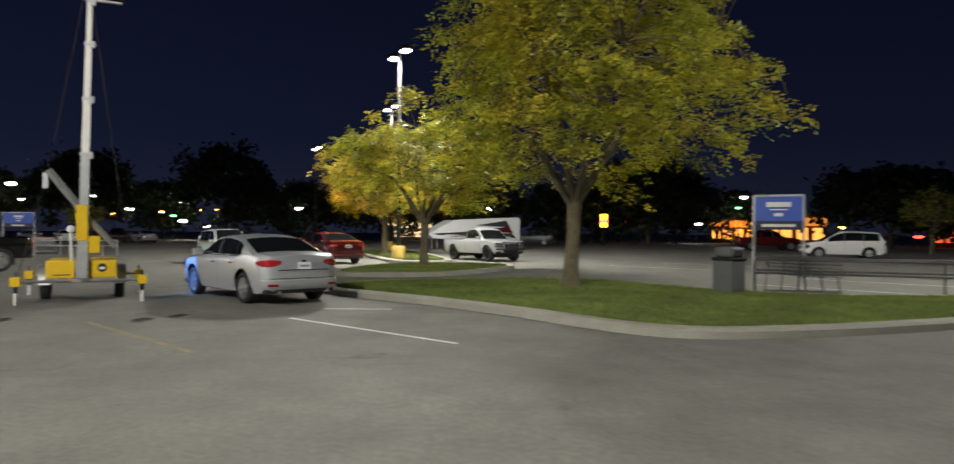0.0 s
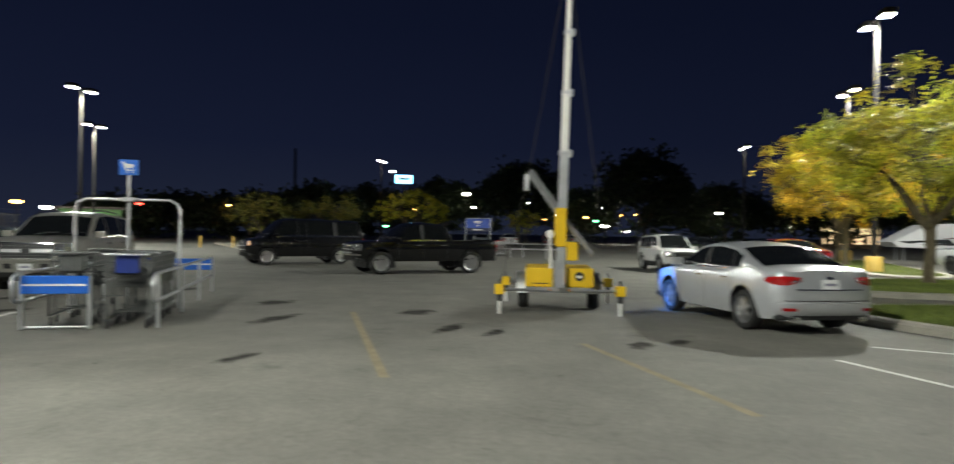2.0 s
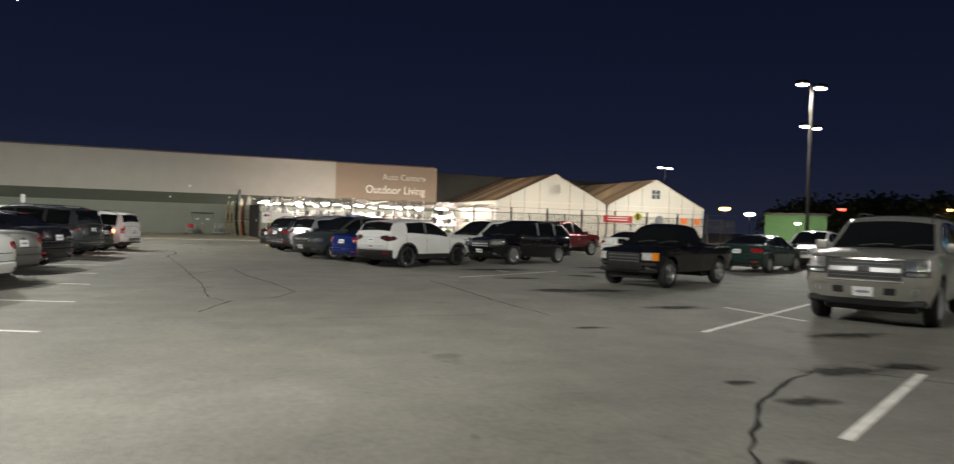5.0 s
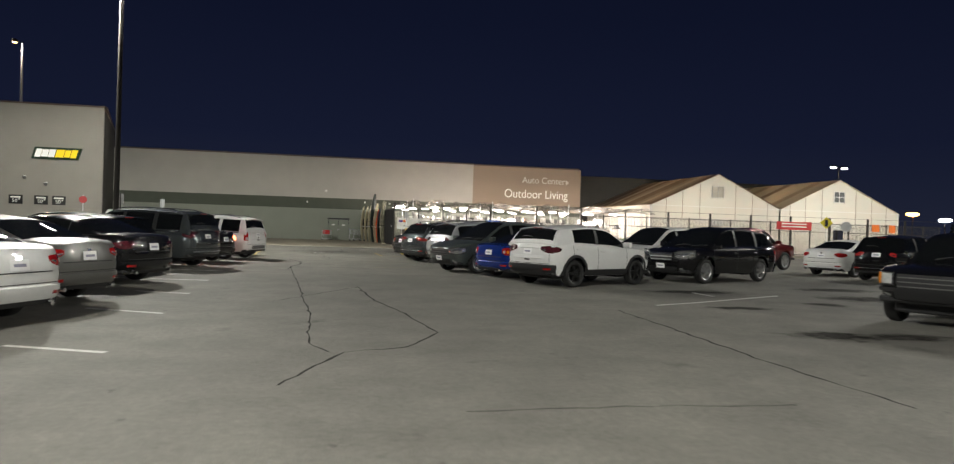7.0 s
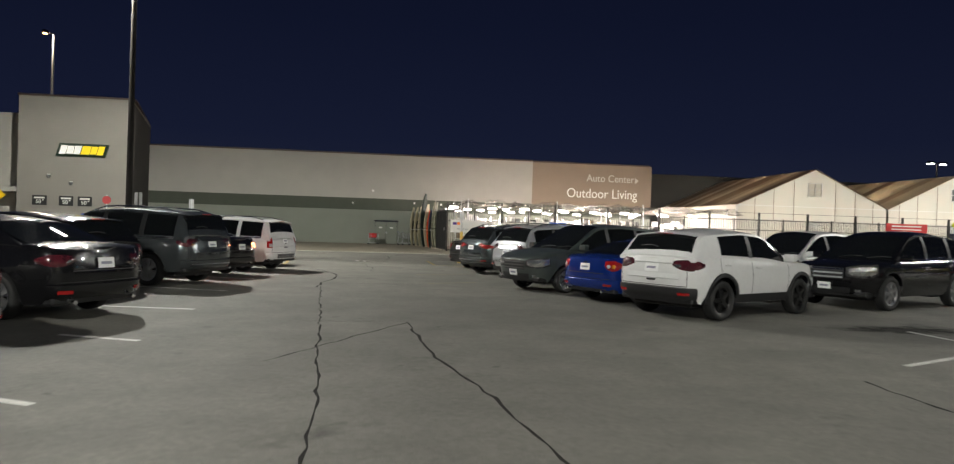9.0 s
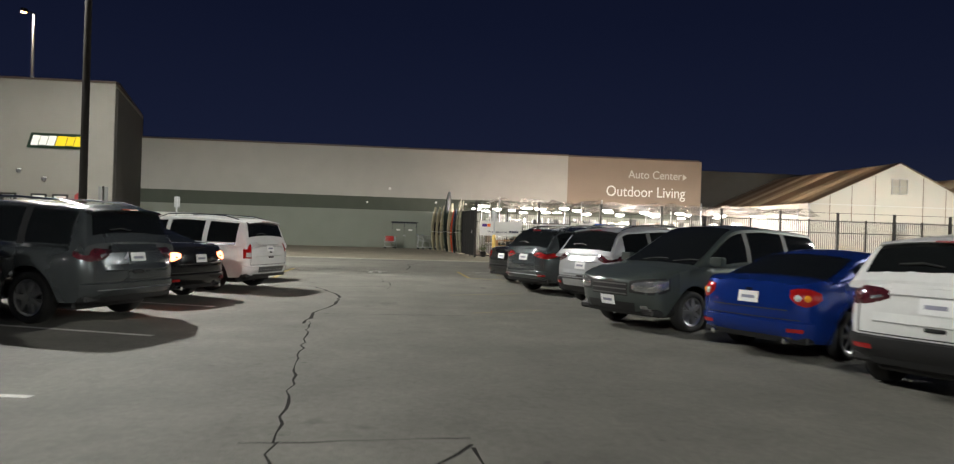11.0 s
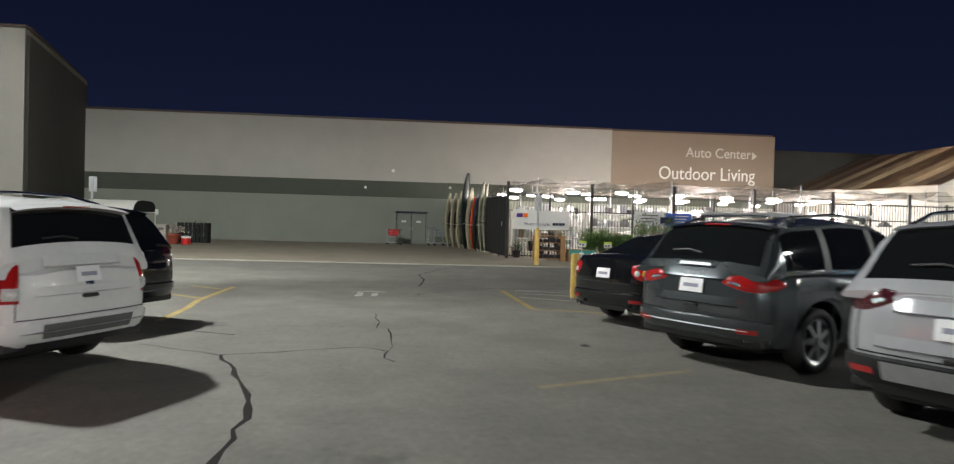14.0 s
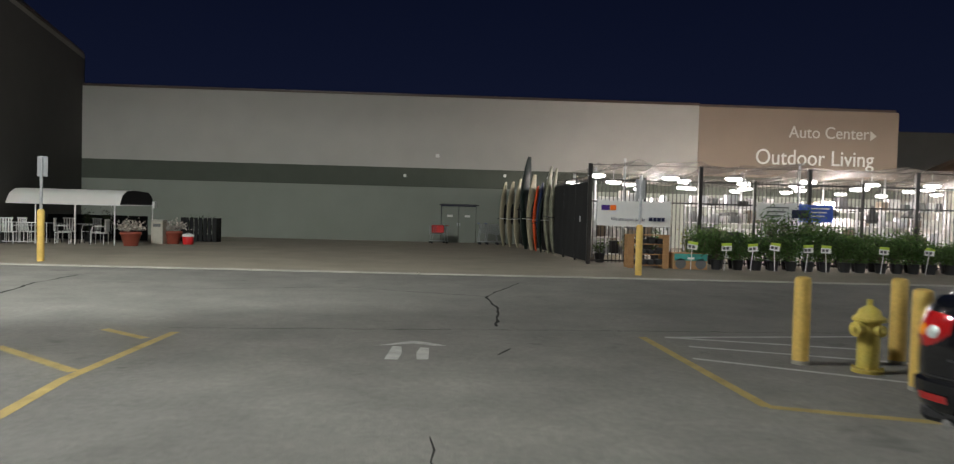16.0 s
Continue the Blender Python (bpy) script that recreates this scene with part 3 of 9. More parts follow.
# lit fascia sign: a slanted dark board with white and yellow blocks
sg = empty("fascia_sign", Matrix.Translation((-13.6, TY - 0.12, 5.62)), "dark fascia sign with white and yellow blocks", "sign")
def slant(name, x0, x1, z0, z1, y, d, material, parent, sh=0.28):
    return mesh_ob(name, [(x0 + sh * z0, y, z0), (x1 + sh * z0, y, z0), (x1 + sh * z1, y, z1), (x0 + sh * z1, y, z1), (x0 + sh * z0, y + d, z0), (x1 + sh * z0, y + d, z0), (x1 + sh * z1, y + d, z1), (x0 + sh * z1, y + d, z1)],
                   [(0, 1, 2, 3), (7, 6, 5, 4), (0, 4, 5, 1), (1, 5, 6, 2), (2, 6, 7, 3), (3, 7, 4, 0)], material, parent)
SIGN_GREEN = mat("dark_green_sign", (0.01, 0.03, 0.015), 0.4, var=0.05)
SIGN_WHITE = glow("lit_white_stroke", (1.0, 0.98, 0.9), 0.55)
SIGN_YELLOW = glow("lit_yellow_stroke", (1.0, 0.72, 0.02), 0.55)
slant("board", -1.45, 1.45, -0.4, 0.4, 0.0, 0.12, SIGN_GREEN, sg)
for x0, w, h, mt in ((-1.28, 0.36, 0.27, SIGN_WHITE), (-0.88, 0.38, 0.24, SIGN_WHITE), (-0.46, 0.38, 0.26, SIGN_WHITE), (-0.02, 0.5, 0.26, SIGN_YELLOW), (0.52, 0.36, 0.24, SIGN_YELLOW), (0.92, 0.36, 0.27, SIGN_YELLOW)):
    slant("bar", x0, x0 + w, -h, h, -0.03, 0.03, mt, sg)
for bx in (-16.05, -14.5, -13.4):
    pb = empty("poster_board", Matrix.Translation((bx, TY - 0.05, 2.45)), "small dark poster board with white print", "sign", "poster boards on the tower")
    one_box("board", (-0.42, 0.42, 0, 0.05, -0.3, 0.3), BLACK_PLASTIC, pb)
    one_box("print", (-0.3, 0.3, -0.012, 0.0, 0.1, 0.2), LETTER, pb)
    text("print", "50", 0.34, Matrix.Translation((-0.22, -0.006, -0.2)) @ FACE_SOUTH, LETTER, pb, 0.01)
    one_box("print", (0.18, 0.26, -0.012, 0.0, -0.02, 0.05), LETTER, pb)
for bx, bz in ((-15.5, 3.95), (-14.2, 3.55)):
    cm = empty("camera_dome", Matrix.Translation((bx, TY, bz)), "small round wall camera on the tower", "security camera", "cameras on the tower")
    one_box("bracket", (-0.06, 0.06, -0.2, 0, 0.05, 0.12), WHITE_PLASTIC, cm)
    lathe("dome", [(0.02, -0.14), (0.09, -0.1), (0.12, 0.0), (0.12, 0.06), (0.03, 0.08)], GREY_PLASTIC, cm, m=Matrix.Translation((0, -0.18, 0)))
pw = empty("warning_sign", Matrix.Translation((-17.1, 62.6, WALK_Z)), "yellow diamond pedestrian warning sign on a post", "sign")
one_tube("post", (0, 0, 0), (0, 0, 3.1), 0.035, STEEL, pw)
one_box("plate", (-0.3, 0.3, -0.06, -0.04, -0.3, 0.3), YELLOW, pw, "yellow diamond plate", m=Matrix.Translation((0, 0, 2.6)) @ Matrix.Rotation(radians(45), 4, "Y"))
one_box("symbol", (-0.05, 0.05, -0.066, -0.061, 2.42, 2.78), BLACK_PLASTIC, pw)

# ---- vehicles ----
def interp(pts, x):
    if x <= pts[0][0]:
        return pts[0][1]
    for (x0, y0), (x1, y1) in zip(pts, pts[1:]):
        if x <= x1:
            t = (x - x0) / (x1 - x0)
            return y0 + (y1 - y0) * t
    return pts[-1][1]


def soft(pts, x, r=0.09):
    return sum(interp(pts, x + r * k) * w for k, w in ((-1, 0.25), (-0.5, 0.25), (0, 0.0), (0.5, 0.25), (1, 0.25)))


KINDS = {
    "sedan": dict(L=4.75, W=1.84, wb=2.78, fo=0.95, sill=0.24, tyre=0.33, top=[(-2.4, 0.98), (-2.2, 1.05), (-1.5, 1.06), (-0.9, 0.98), (0.9, 0.97), (1.5, 0.90), (2.1, 0.80), (2.4, 0.68)],
                  roof=[(-1.95, 1.0), (-1.0, 1.39), (-0.45, 1.46), (0.1, 1.44), (0.35, 1.38), (1.2, 0.95)], pillars=[-1.25, -0.98, -0.12, -0.05, 0.86], tail=(0.72, 0.95, 0.55), head=(0.62, 0.78, 0.5), plate=0.82),
    "suv": dict(L=4.55, W=1.86, wb=2.68, fo=0.92, sill=0.30, tyre=0.36, top=[(-2.3, 1.02), (-2.1, 1.08), (-0.9, 1.06), (0.85, 1.04), (1.5, 1.00), (2.0, 0.90), (2.3, 0.74)],
                roof=[(-2.22, 1.04), (-1.95, 1.50), (-1.75, 1.62), (-0.6, 1.70), (0.05, 1.66), (0.3, 1.58), (1.12, 1.02)], pillars=[-1.86, -1.16, -1.06, -0.18, -0.09, 0.8], tail=(0.88, 1.08, 0.5), head=(0.72, 0.92, 0.55), plate=0.98),
    "compact": dict(L=4.4, W=1.86, wb=2.64, fo=0.86, sill=0.30, tyre=0.365, top=[(-2.15, 1.05), (-2.0, 1.13), (-1.2, 1.14), (-0.6, 1.10), (0.85, 1.05), (1.5, 1.02), (1.95, 0.94), (2.18, 0.78)],
                    roof=[(-2.1, 1.1), (-1.9, 1.46), (-1.72, 1.57), (-0.6, 1.65), (0.0, 1.62), (0.25, 1.55), (1.12, 1.04)], pillars=[-1.34, -0.46, -0.36, 0.74], tail=(0.88, 1.08, 0.5), head=(0.74, 0.92, 0.5), plate=0.93),
    "fullsize": dict(L=5.12, W=1.98, wb=2.98, fo=1.0, sill=0.34, tyre=0.39, top=[(-2.5, 1.10), (-2.35, 1.17), (-0.9, 1.18), (1.0, 1.18), (1.8, 1.17), (2.3, 1.11), (2.52, 0.92)],
                     roof=[(-2.46, 1.1), (-2.36, 1.62), (-2.25, 1.75), (-0.6, 1.82), (0.1, 1.79), (0.35, 1.72), (1.2, 1.17)], pillars=[-2.16, -1.32, -1.2, -0.18, -0.08, 0.85], tail=(0.85, 1.25, 0.22), head=(0.84, 1.08, 0.42), plate=0.62),
    "boxvan": dict(L=5.6, W=2.0, wb=3.43, fo=0.86, sill=0.36, tyre=0.37, top=[(-2.8, 1.16), (-2.6, 1.22), (1.3, 1.22), (1.7, 1.17), (2.25, 1.08), (2.56, 0.9)],
                   roof=[(-2.84, 1.15), (-2.78, 1.85), (-2.66, 1.98), (0.5, 2.04), (0.8, 2.0), (1.0, 1.9), (1.75, 1.18)], pillars=[-2.6, -1.5, -1.38, -0.1, 0.3, 1.3], tail=(0.9, 1.3, 0.2), head=(0.86, 1.04, 0.3), plate=0.7),
    "bigsuv": dict(L=5.05, W=1.98, wb=2.98, fo=0.98, sill=0.34, tyre=0.39, top=[(-2.5, 1.05), (-2.35, 1.12), (-0.9, 1.12), (1.05, 1.12), (1.8, 1.10), (2.3, 1.04), (2.52, 0.86)],
                   roof=[(-2.46, 1.1), (-2.36, 1.62), (-2.25, 1.77), (-0.6, 1.84), (0.3, 1.80), (0.55, 1.72), (1.25, 1.1)], pillars=[-2.16, -1.32, -1.2, -0.18, -0.08, 0.95], tail=(0.85, 1.25, 0.22), head=(0.82, 1.02, 0.42), plate=0.62),
    "crossover": dict(L=5.1, W=1.97, wb=3.0, fo=0.98, sill=0.30, tyre=0.38, top=[(-2.5, 1.05), (-2.35, 1.12), (-0.9, 1.10), (1.0, 1.07), (1.6, 1.03), (2.1, 0.95), (2.4, 0.84), (2.52, 0.70)],
                      roof=[(-2.42, 1.1), (-2.2, 1.52), (-2.0, 1.66), (-0.7, 1.77), (0.1, 1.74), (0.4, 1.66), (1.42, 1.05)], pillars=[-2.05, -1.32, -1.2, -0.18, -0.08, 1.02], tail=(0.85, 1.15, 0.3), head=(0.78, 0.95, 0.45), plate=0.62),
    "van": dict(L=4.95, W=1.87, wb=2.9, fo=0.95, sill=0.26, tyre=0.33, top=[(-2.45, 1.0), (-2.3, 1.06), (-0.9, 1.04), (1.2, 1.04), (1.75, 0.98), (2.2, 0.87), (2.48, 0.72)],
                roof=[(-2.4, 1.02), (-2.15, 1.55), (-2.0, 1.66), (-0.6, 1.74), (0.1, 1.70), (0.36, 1.62), (1.34, 1.02)], pillars=[-2.06, -1.2, -1.1, -0.1, 0.0, 0.95], tail=(0.75, 1.15, 0.22), head=(0.66, 0.80, 0.42), plate=0.5),
    "pickup": dict(L=5.1, W=1.84, wb=3.05, fo=0.9, sill=0.40, tyre=0.38, top=[(-2.55, 1.06), (-0.55, 1.06), (-0.5, 1.08), (1.0, 1.08), (1.6, 1.04), (2.2, 0.98), (2.55, 0.82)],
                   roof=[(-0.52, 1.06), (-0.42, 1.5), (-0.3, 1.66), (0.1, 1.70), (0.3, 1.68), (0.5, 1.60), (1.15, 1.06)], pillars=[-0.42, -0.36, 0.86], tail=(0.7, 1.0, 0.14), head=(0.74, 0.92, 0.42), plate=0.55, bed=(-2.44, -0.62)),
    "crew": dict(L=5.8, W=2.0, wb=3.57, fo=0.98, sill=0.46, tyre=0.41, top=[(-2.9, 1.2), (-1.0, 1.2), (-0.95, 1.18), (1.25, 1.18), (1.9, 1.16), (2.5, 1.1), (2.88, 0.92)],
                 roof=[(-1.02, 1.18), (-0.9, 1.66), (-0.75, 1.82), (0.0, 1.88), (0.45, 1.84), (0.65, 1.76), (1.35, 1.16)], pillars=[-0.88, -0.74, 0.14, 0.24, 1.06], tail=(0.82, 1.14, 0.16), head=(0.86, 1.06, 0.4), plate=0.62, bed=(-2.78, -1.12)),
}


class Shell:
    """The shape of a car body: a plan outline, a top line and a cabin above it."""

    def __init__(s, k):
        q = KINDS[k]
        s.L, s.W, s.wb, s.fo, s.sill, s.tyre = q["L"], q["W"], q["wb"], q["fo"], q["sill"], q["tyre"]
        s.top, s.roof, s.pillars, s.tail, s.head, s.plate = q["top"], q["roof"], q["pillars"], q["tail"], q["head"], q["plate"]
        s.xf = s.wb / 2 + s.fo
        s.xr = s.xf - s.L
        s.axf, s.axr = s.wb / 2, -s.wb / 2
        s.shift = 0.0
        hw = s.W / 2
        pts = [(s.xf, 0.0), (s.xf, 0.3 * hw), (s.xf - 0.03, 0.55 * hw), (s.xf - 0.09, 0.75 * hw), (s.xf - 0.2, 0.88 * hw), (s.xf - 0.38, 0.955 * hw), (s.xf - 0.6, 0.985 * hw)]
        xs = set()
        for ax in (s.axf, s.axr):
            for q in range(-8, 9):
                xs.add(round(ax + (s.tyre + 0.09) * math.sin(q * math.pi / 16), 3))
        n = 26
        for q in range(1, n):
            x = s.xf - 0.6 + (s.xr + 0.55 - s.xf + 0.6) * q / n
            if all(abs(x - o) > 0.05 for o in xs):
                xs.add(round(x, 3))
        for x in sorted(xs, reverse=True):
            if s.xr + 0.5 < x < s.xf - 0.6:
                pts.append((x, hw * (1 - 0.012 * ((x - 0.1) / 2) ** 2)))
        pts += [(s.xr + 0.5, 0.985 * hw), (s.xr + 0.3, 0.965 * hw), (s.xr + 0.15, 0.91 * hw), (s.xr + 0.06, 0.80 * hw), (s.xr + 0.015, 0.6 * hw), (s.xr, 0.3 * hw), (s.xr, 0.0)]
        s.line = pts
        s.acc = [0.0]
        for a, b in zip(pts, pts[1:]):
            s.acc.append(s.acc[-1] + math.hypot(b[0] - a[0], b[1] - a[1]))

    def bottom(s, x):
        z = s.sill
        for ax in (s.axf, s.axr):
            r = s.tyre + 0.085
            if abs(x - ax) < r:
                z = max(z, s.tyre + 0.0 + math.sqrt(max(r * r - (x - ax) ** 2, 0)))
        e = min(s.xf - x, x - s.xr)
        return z + max(0, 0.35 - e) * 0.2

    def belt(s, x):
        return soft(s.top, x)

    def side(s, z):
        """Width factor by height: fullest below the belt, tucked in at sill and shoulder."""
        mid = s.sill + 0.42
        return 1 - 0.10 * max(0, (mid - z) / 0.45) ** 2 - 0.075 * max(0, (z - mid) / 0.45) ** 2

    def at(s, d, z, off=0.0):
        """A point on the flank at d metres along the outline from the nose, at height z, off metres proud."""
        acc, pts = s.acc, s.line
        d = min(max(d, 0.0), acc[-1])
        i = 0
        while i < len(acc) - 2 and acc[i + 1] < d:
            i += 1
        t = (d - acc[i]) / max(acc[i + 1] - acc[i], 1e-6)
        a, b = pts[i], pts[i + 1]
        x, y = a[0] + (b[0] - a[0]) * t, a[1] + (b[1] - a[1]) * t
        tx, ty = b[0] - a[0], b[1] - a[1]
        ln = math.hypot(tx, ty)
        nx, ny = -ty / ln, tx / ln
        if nx * x + ny * y < 0:
            nx, ny = -nx, -ny
        k = s.side(z)
        lean = (1 - k) * 1.2
        ex = x - lean * (1 if x > 0 else -1) * max(0, 1 - min(s.xf - x, x - s.xr) / 0.6)
        return Vector((ex + nx * off, y * k + ny * off, z))

    def along(s, x):
        """Distance along the outline at which the flank reaches x."""
        for i in range(5, len(s.line) - 1):
            xa, xb = s.line[i][0], s.line[i + 1][0]
            if xb <= x <= xa:
                return s.acc[i] + (s.acc[i + 1] - s.acc[i]) * (xa - x) / max(xa - xb, 1e-6)
        return s.acc[5] if x > 0 else s.acc[-1]

    def cabin(s, x, v, off=0.0):
        """A point of the cabin: v 0 at the belt, 0.6 at the roof edge, 1 at the middle."""
        zt = soft(s.roof, x, 0.06)
        zb = min(s.belt(x) - 0.03, zt)
        hw = s.W / 2
        wb = hw * 0.915
        full = max(p[1] for p in s.roof)
        h = max(zt - zb, 0.0)
        wr = wb - 0.30 * h * (1 if h > 0.02 else 0) * 0.9
        if v <= 0.6:
            t = v / 0.6
            y = wb + (wr - wb) * t + 0.03 * math.sin(t * math.pi)
            z = zb + (max(h - 0.05, h * 0.8)) * t
            return Vector((x, y + off, z))
        t = (v - 0.6) / 0.4
        y = wr * (1 - t)
        z0 = zb + max(h - 0.05, h * 0.8)
        z = z0 + (zt + 0.02 - z0) * math.sin(t * math.pi / 2) ** 0.6
        return Vector((x, y, z + off))


def skin(name, grid, material, parent, label="", mirror=False, smooth=35):
    """A patch through a grid of points, closed behind by a rim; mirror: flipped to the car's other side."""
    ny, nx = len(grid), len(grid[0])
    sg = -1 if mirror else 1
    vs = [Vector((p.x, p.y * sg, p.z)) for row in grid for p in row]
    fs = []
    for j in range(ny - 1):
        for i in range(nx - 1):
            f = (j * nx + i, j * nx + i + 1, (j + 1) * nx + i + 1, (j + 1) * nx + i)
            fs.append(f if mirror else tuple(reversed(f)))
    return mesh_ob(name, vs, fs, material, parent, label, smooth)


WHEELS = {}


def wheel_mesh(r, w, dark, spokes):
    key = (round(r, 3), dark, spokes)
    if key in WHEELS:
        return WHEELS[key]
    rr = r * 0.70
    n = 24
    prof = [(rr, -w / 2 + 0.02), (r * 0.93, -w / 2), (r * 0.985, -w / 2 + 0.03), (r, 0), (r * 0.985, w / 2 - 0.03), (r * 0.93, w / 2), (rr, w / 2 - 0.015), (rr * 0.96, w / 2 - 0.06)]
    vs, fs = [], []
    for a_r, a_y in prof:
        for k in range(n):
            a = 2 * math.pi * k / n
            vs.append((a_r * math.cos(a), a_y, a_r * math.sin(a)))
    for i in range(len(prof) - 1):
        for k in range(n):
            fs.append((i * n + k, i * n + (k + 1) % n, (i + 1) * n + (k + 1) % n, (i + 1) * n + k))
    ty = bpy.data.meshes.new("tyre")
    ty.from_pydata(vs, [], fs)
    ty.materials.append(TYRE)
    ty.polygons.foreach_set("use_smooth", [True] * len(ty.polygons))
    bm = bmesh.new()
    # rim: outer lip, spokes and hub over a dark drum
    for k in range(n):
        a0, a1 = 2 * math.pi * k / n, 2 * math.pi * (k + 1) / n
        q = [bm.verts.new((rad * math.cos(a), yy, rad * math.sin(a))) for rad, yy, a in ((rr, w / 2 - 0.02, a0), (rr, w / 2 - 0.02, a1), (rr * 0.88, w / 2 - 0.035, a1), (rr * 0.88, w / 2 - 0.035, a0))]
        bm.faces.new(q)
        q = [bm.verts.new((rad * math.cos(a), yy, rad * math.sin(a))) for rad, yy, a in ((rr * 0.88, w / 2 - 0.035, a0), (rr * 0.88, w / 2 - 0.035, a1), (rr * 0.86, w / 2 - 0.09, a1), (rr * 0.86, w / 2 - 0.09, a0))]
        bm.faces.new(q)
    for k in range(spokes):
        a = 2 * math.pi * k / spokes
        m = Matrix.Rotation(a, 4, "Y")
        sw = rr * 0.16 * (6 / spokes) ** 0.5
        q = [bm.verts.new(m @ Vector(p)) for p in ((rr * 0.15, w / 2 - 0.015, -sw), (rr * 0.9, w / 2 - 0.035, -sw * 0.75), (rr * 0.9, w / 2 - 0.035, sw * 0.75), (rr * 0.15, w / 2 - 0.015, sw),
                                                   (rr * 0.15, w / 2 - 0.07, -sw), (rr * 0.9, w / 2 - 0.08, -sw * 0.75), (rr * 0.9, w / 2 - 0.08, sw * 0.75), (rr * 0.15, w / 2 - 0.07, sw))]
        for f in ((0, 1, 2, 3), (0, 4, 5, 1), (3, 2, 6, 7)):
            bm.faces.new([q[i] for i in f])
    hub = bmesh.ops.create_cone(bm, cap_ends=True, segments=12, radius1=rr * 0.22, radius2=rr * 0.18, depth=0.05, matrix=Matrix.Translation((0, w / 2 - 0.025, 0)) @ Matrix.Rotation(radians(-90), 4, "X"))
    n_rim = len(bm.faces)
    bmesh.ops.create_circle(bm, cap_ends=True, segments=20, radius=rr * 0.9, matrix=Matrix.Translation((0, w / 2 - 0.1, 0)) @ Matrix.Rotation(radians(90), 4, "X"))
    bm.faces.ensure_lookup_table()
    for f in bm.faces[n_rim:]:
        f.material_index = 1
    rm = bpy.data.meshes.new("rim")
    bm.to_mesh(rm)
    bm.free()
    rm.materials.append(RIM_BLACK if dark else RIM)
    rm.materials.append(BLACK_PLASTIC)
    WHEELS[key] = (ty, rm)
    return WHEELS[key]


def car(kind, x, y, heading, colour, label, category="car", dark_rim=False, spokes=7, lit=False, rails=False, rail_mat=None, cladding=False, plate_front=False, plate_rear=True, chrome=False,
        grow=1.0, hgrow=1.0, group="parked cars", name="car", tail_mat=None, amber=False, bumper_dark=False, lamps=None, plate_z=None, clear_tail=False, spoiler=True, wide_bar=False, head_mat=None, insert=None, rack=False, body_pillars=False, bulb=False):
    s = Shell(kind)
    root = empty(name, pose(x, y, 0, 0, 0, heading), label, category, group)
    root.scale = (grow, grow, grow * hgrow)
    # body: flanks as rings from sill to shoulder, then the top deck
    levels = [0, 0.12, 0.3, 0.5, 0.7, 0.85, 0.95, 1.0]
    npt = len(s.line)
    vs, fs = [], []
    idx = {}

    def put(key, v):
        if key not in idx:
            idx[key] = len(vs)
            vs.append(v)
        return idx[key]

    def flank(i, j, sg):
        d = s.acc[i]
        px = s.line[i][0]
        zb, zt = s.bottom(px), s.belt(px)
        z = zb + (zt - zb) * levels[j]
        p = s.at(d, z)
        if j == len(levels) - 1:
            p.y *= 0.955
            p.z += 0.015
        mid = i in (0, npt - 1)
        return put((i, j, 0 if mid else sg), Vector((p.x, 0 if mid else p.y * sg, p.z)))

    for sg in (1, -1):
        for i in range(npt - 1):
            for j in range(len(levels) - 1):
                f = [flank(i, j, sg), flank(i, j + 1, sg), flank(i + 1, j + 1, sg), flank(i + 1, j, sg)]
                fs.append(tuple(f) if sg > 0 else tuple(reversed(f)))
    J = len(levels) - 1
    bed = KINDS[kind].get("bed")
    for i in range(npt - 1):
        xa, xb = s.line[i][0], s.line[i + 1][0]
        if bed and bed[0] < (xa + xb) / 2 < bed[1]:
            continue
        cols = []
        for ii in (i, i + 1):
            p = vs[flank(ii, J, 1)]
            zc = p.z + 0.03
            if ii in (0, npt - 1):
                cols.append([flank(ii, J, 1)] * 5)
            else:
                cols.append([flank(ii, J, 1), put((ii, "m", 1), Vector((p.x, p.y * 0.6, zc))), put((ii, "c", 0), Vector((p.x, 0, zc + 0.012))), put((ii, "m", -1), Vector((p.x, -p.y * 0.6, zc))), flank(ii, J, -1)])
        for k in range(4):
            f = [cols[0][k], cols[0][k + 1], cols[1][k + 1], cols[1][k]]
            f2 = []
            for q in f:
                if q not in f2:
                    f2.append(q)
            if len(f2) > 2:
                fs.append(tuple(f2))
    body = mesh_ob("body", vs, fs, colour, root, "", 38)
    # dark underside and wheel wells
    bm = bmesh.new()
    box(bm, s.axf - 0.62, s.axf + 0.5, -s.W / 2 + 0.28, s.W / 2 - 0.28, 0.22, 0.75, 0.03)
    box(bm, s.axr - 0.6, s.axr + 0.6, -s.W / 2 + 0.28, s.W / 2 - 0.28, 0.22, 0.75, 0.03)
    box(bm, s.xr + 0.12, s.xf - 0.12, -s.W / 2 + 0.12, s.W / 2 - 0.12, s.sill + 0.005, s.sill + 0.12, 0.03)
    part("underbody", bm, BLACK_PLASTIC, root, "black underside")
    # cabin shell and its glass
    x_r, x_f = s.roof[0][0], s.roof[-1][0]
    xs = sorted({round(x_r + (x_f - x_r) * q / 22, 3) for q in range(23)} | {p[0] for p in s.roof})
    vv = [0, 0.15, 0.3, 0.45, 0.55, 0.6, 0.66, 0.74, 0.85, 1.0]
    rows = [[s.cabin(q, v) for v in vv] for q in xs]
    cv, cf = [], []
    nv = 2 * len(vv) - 1
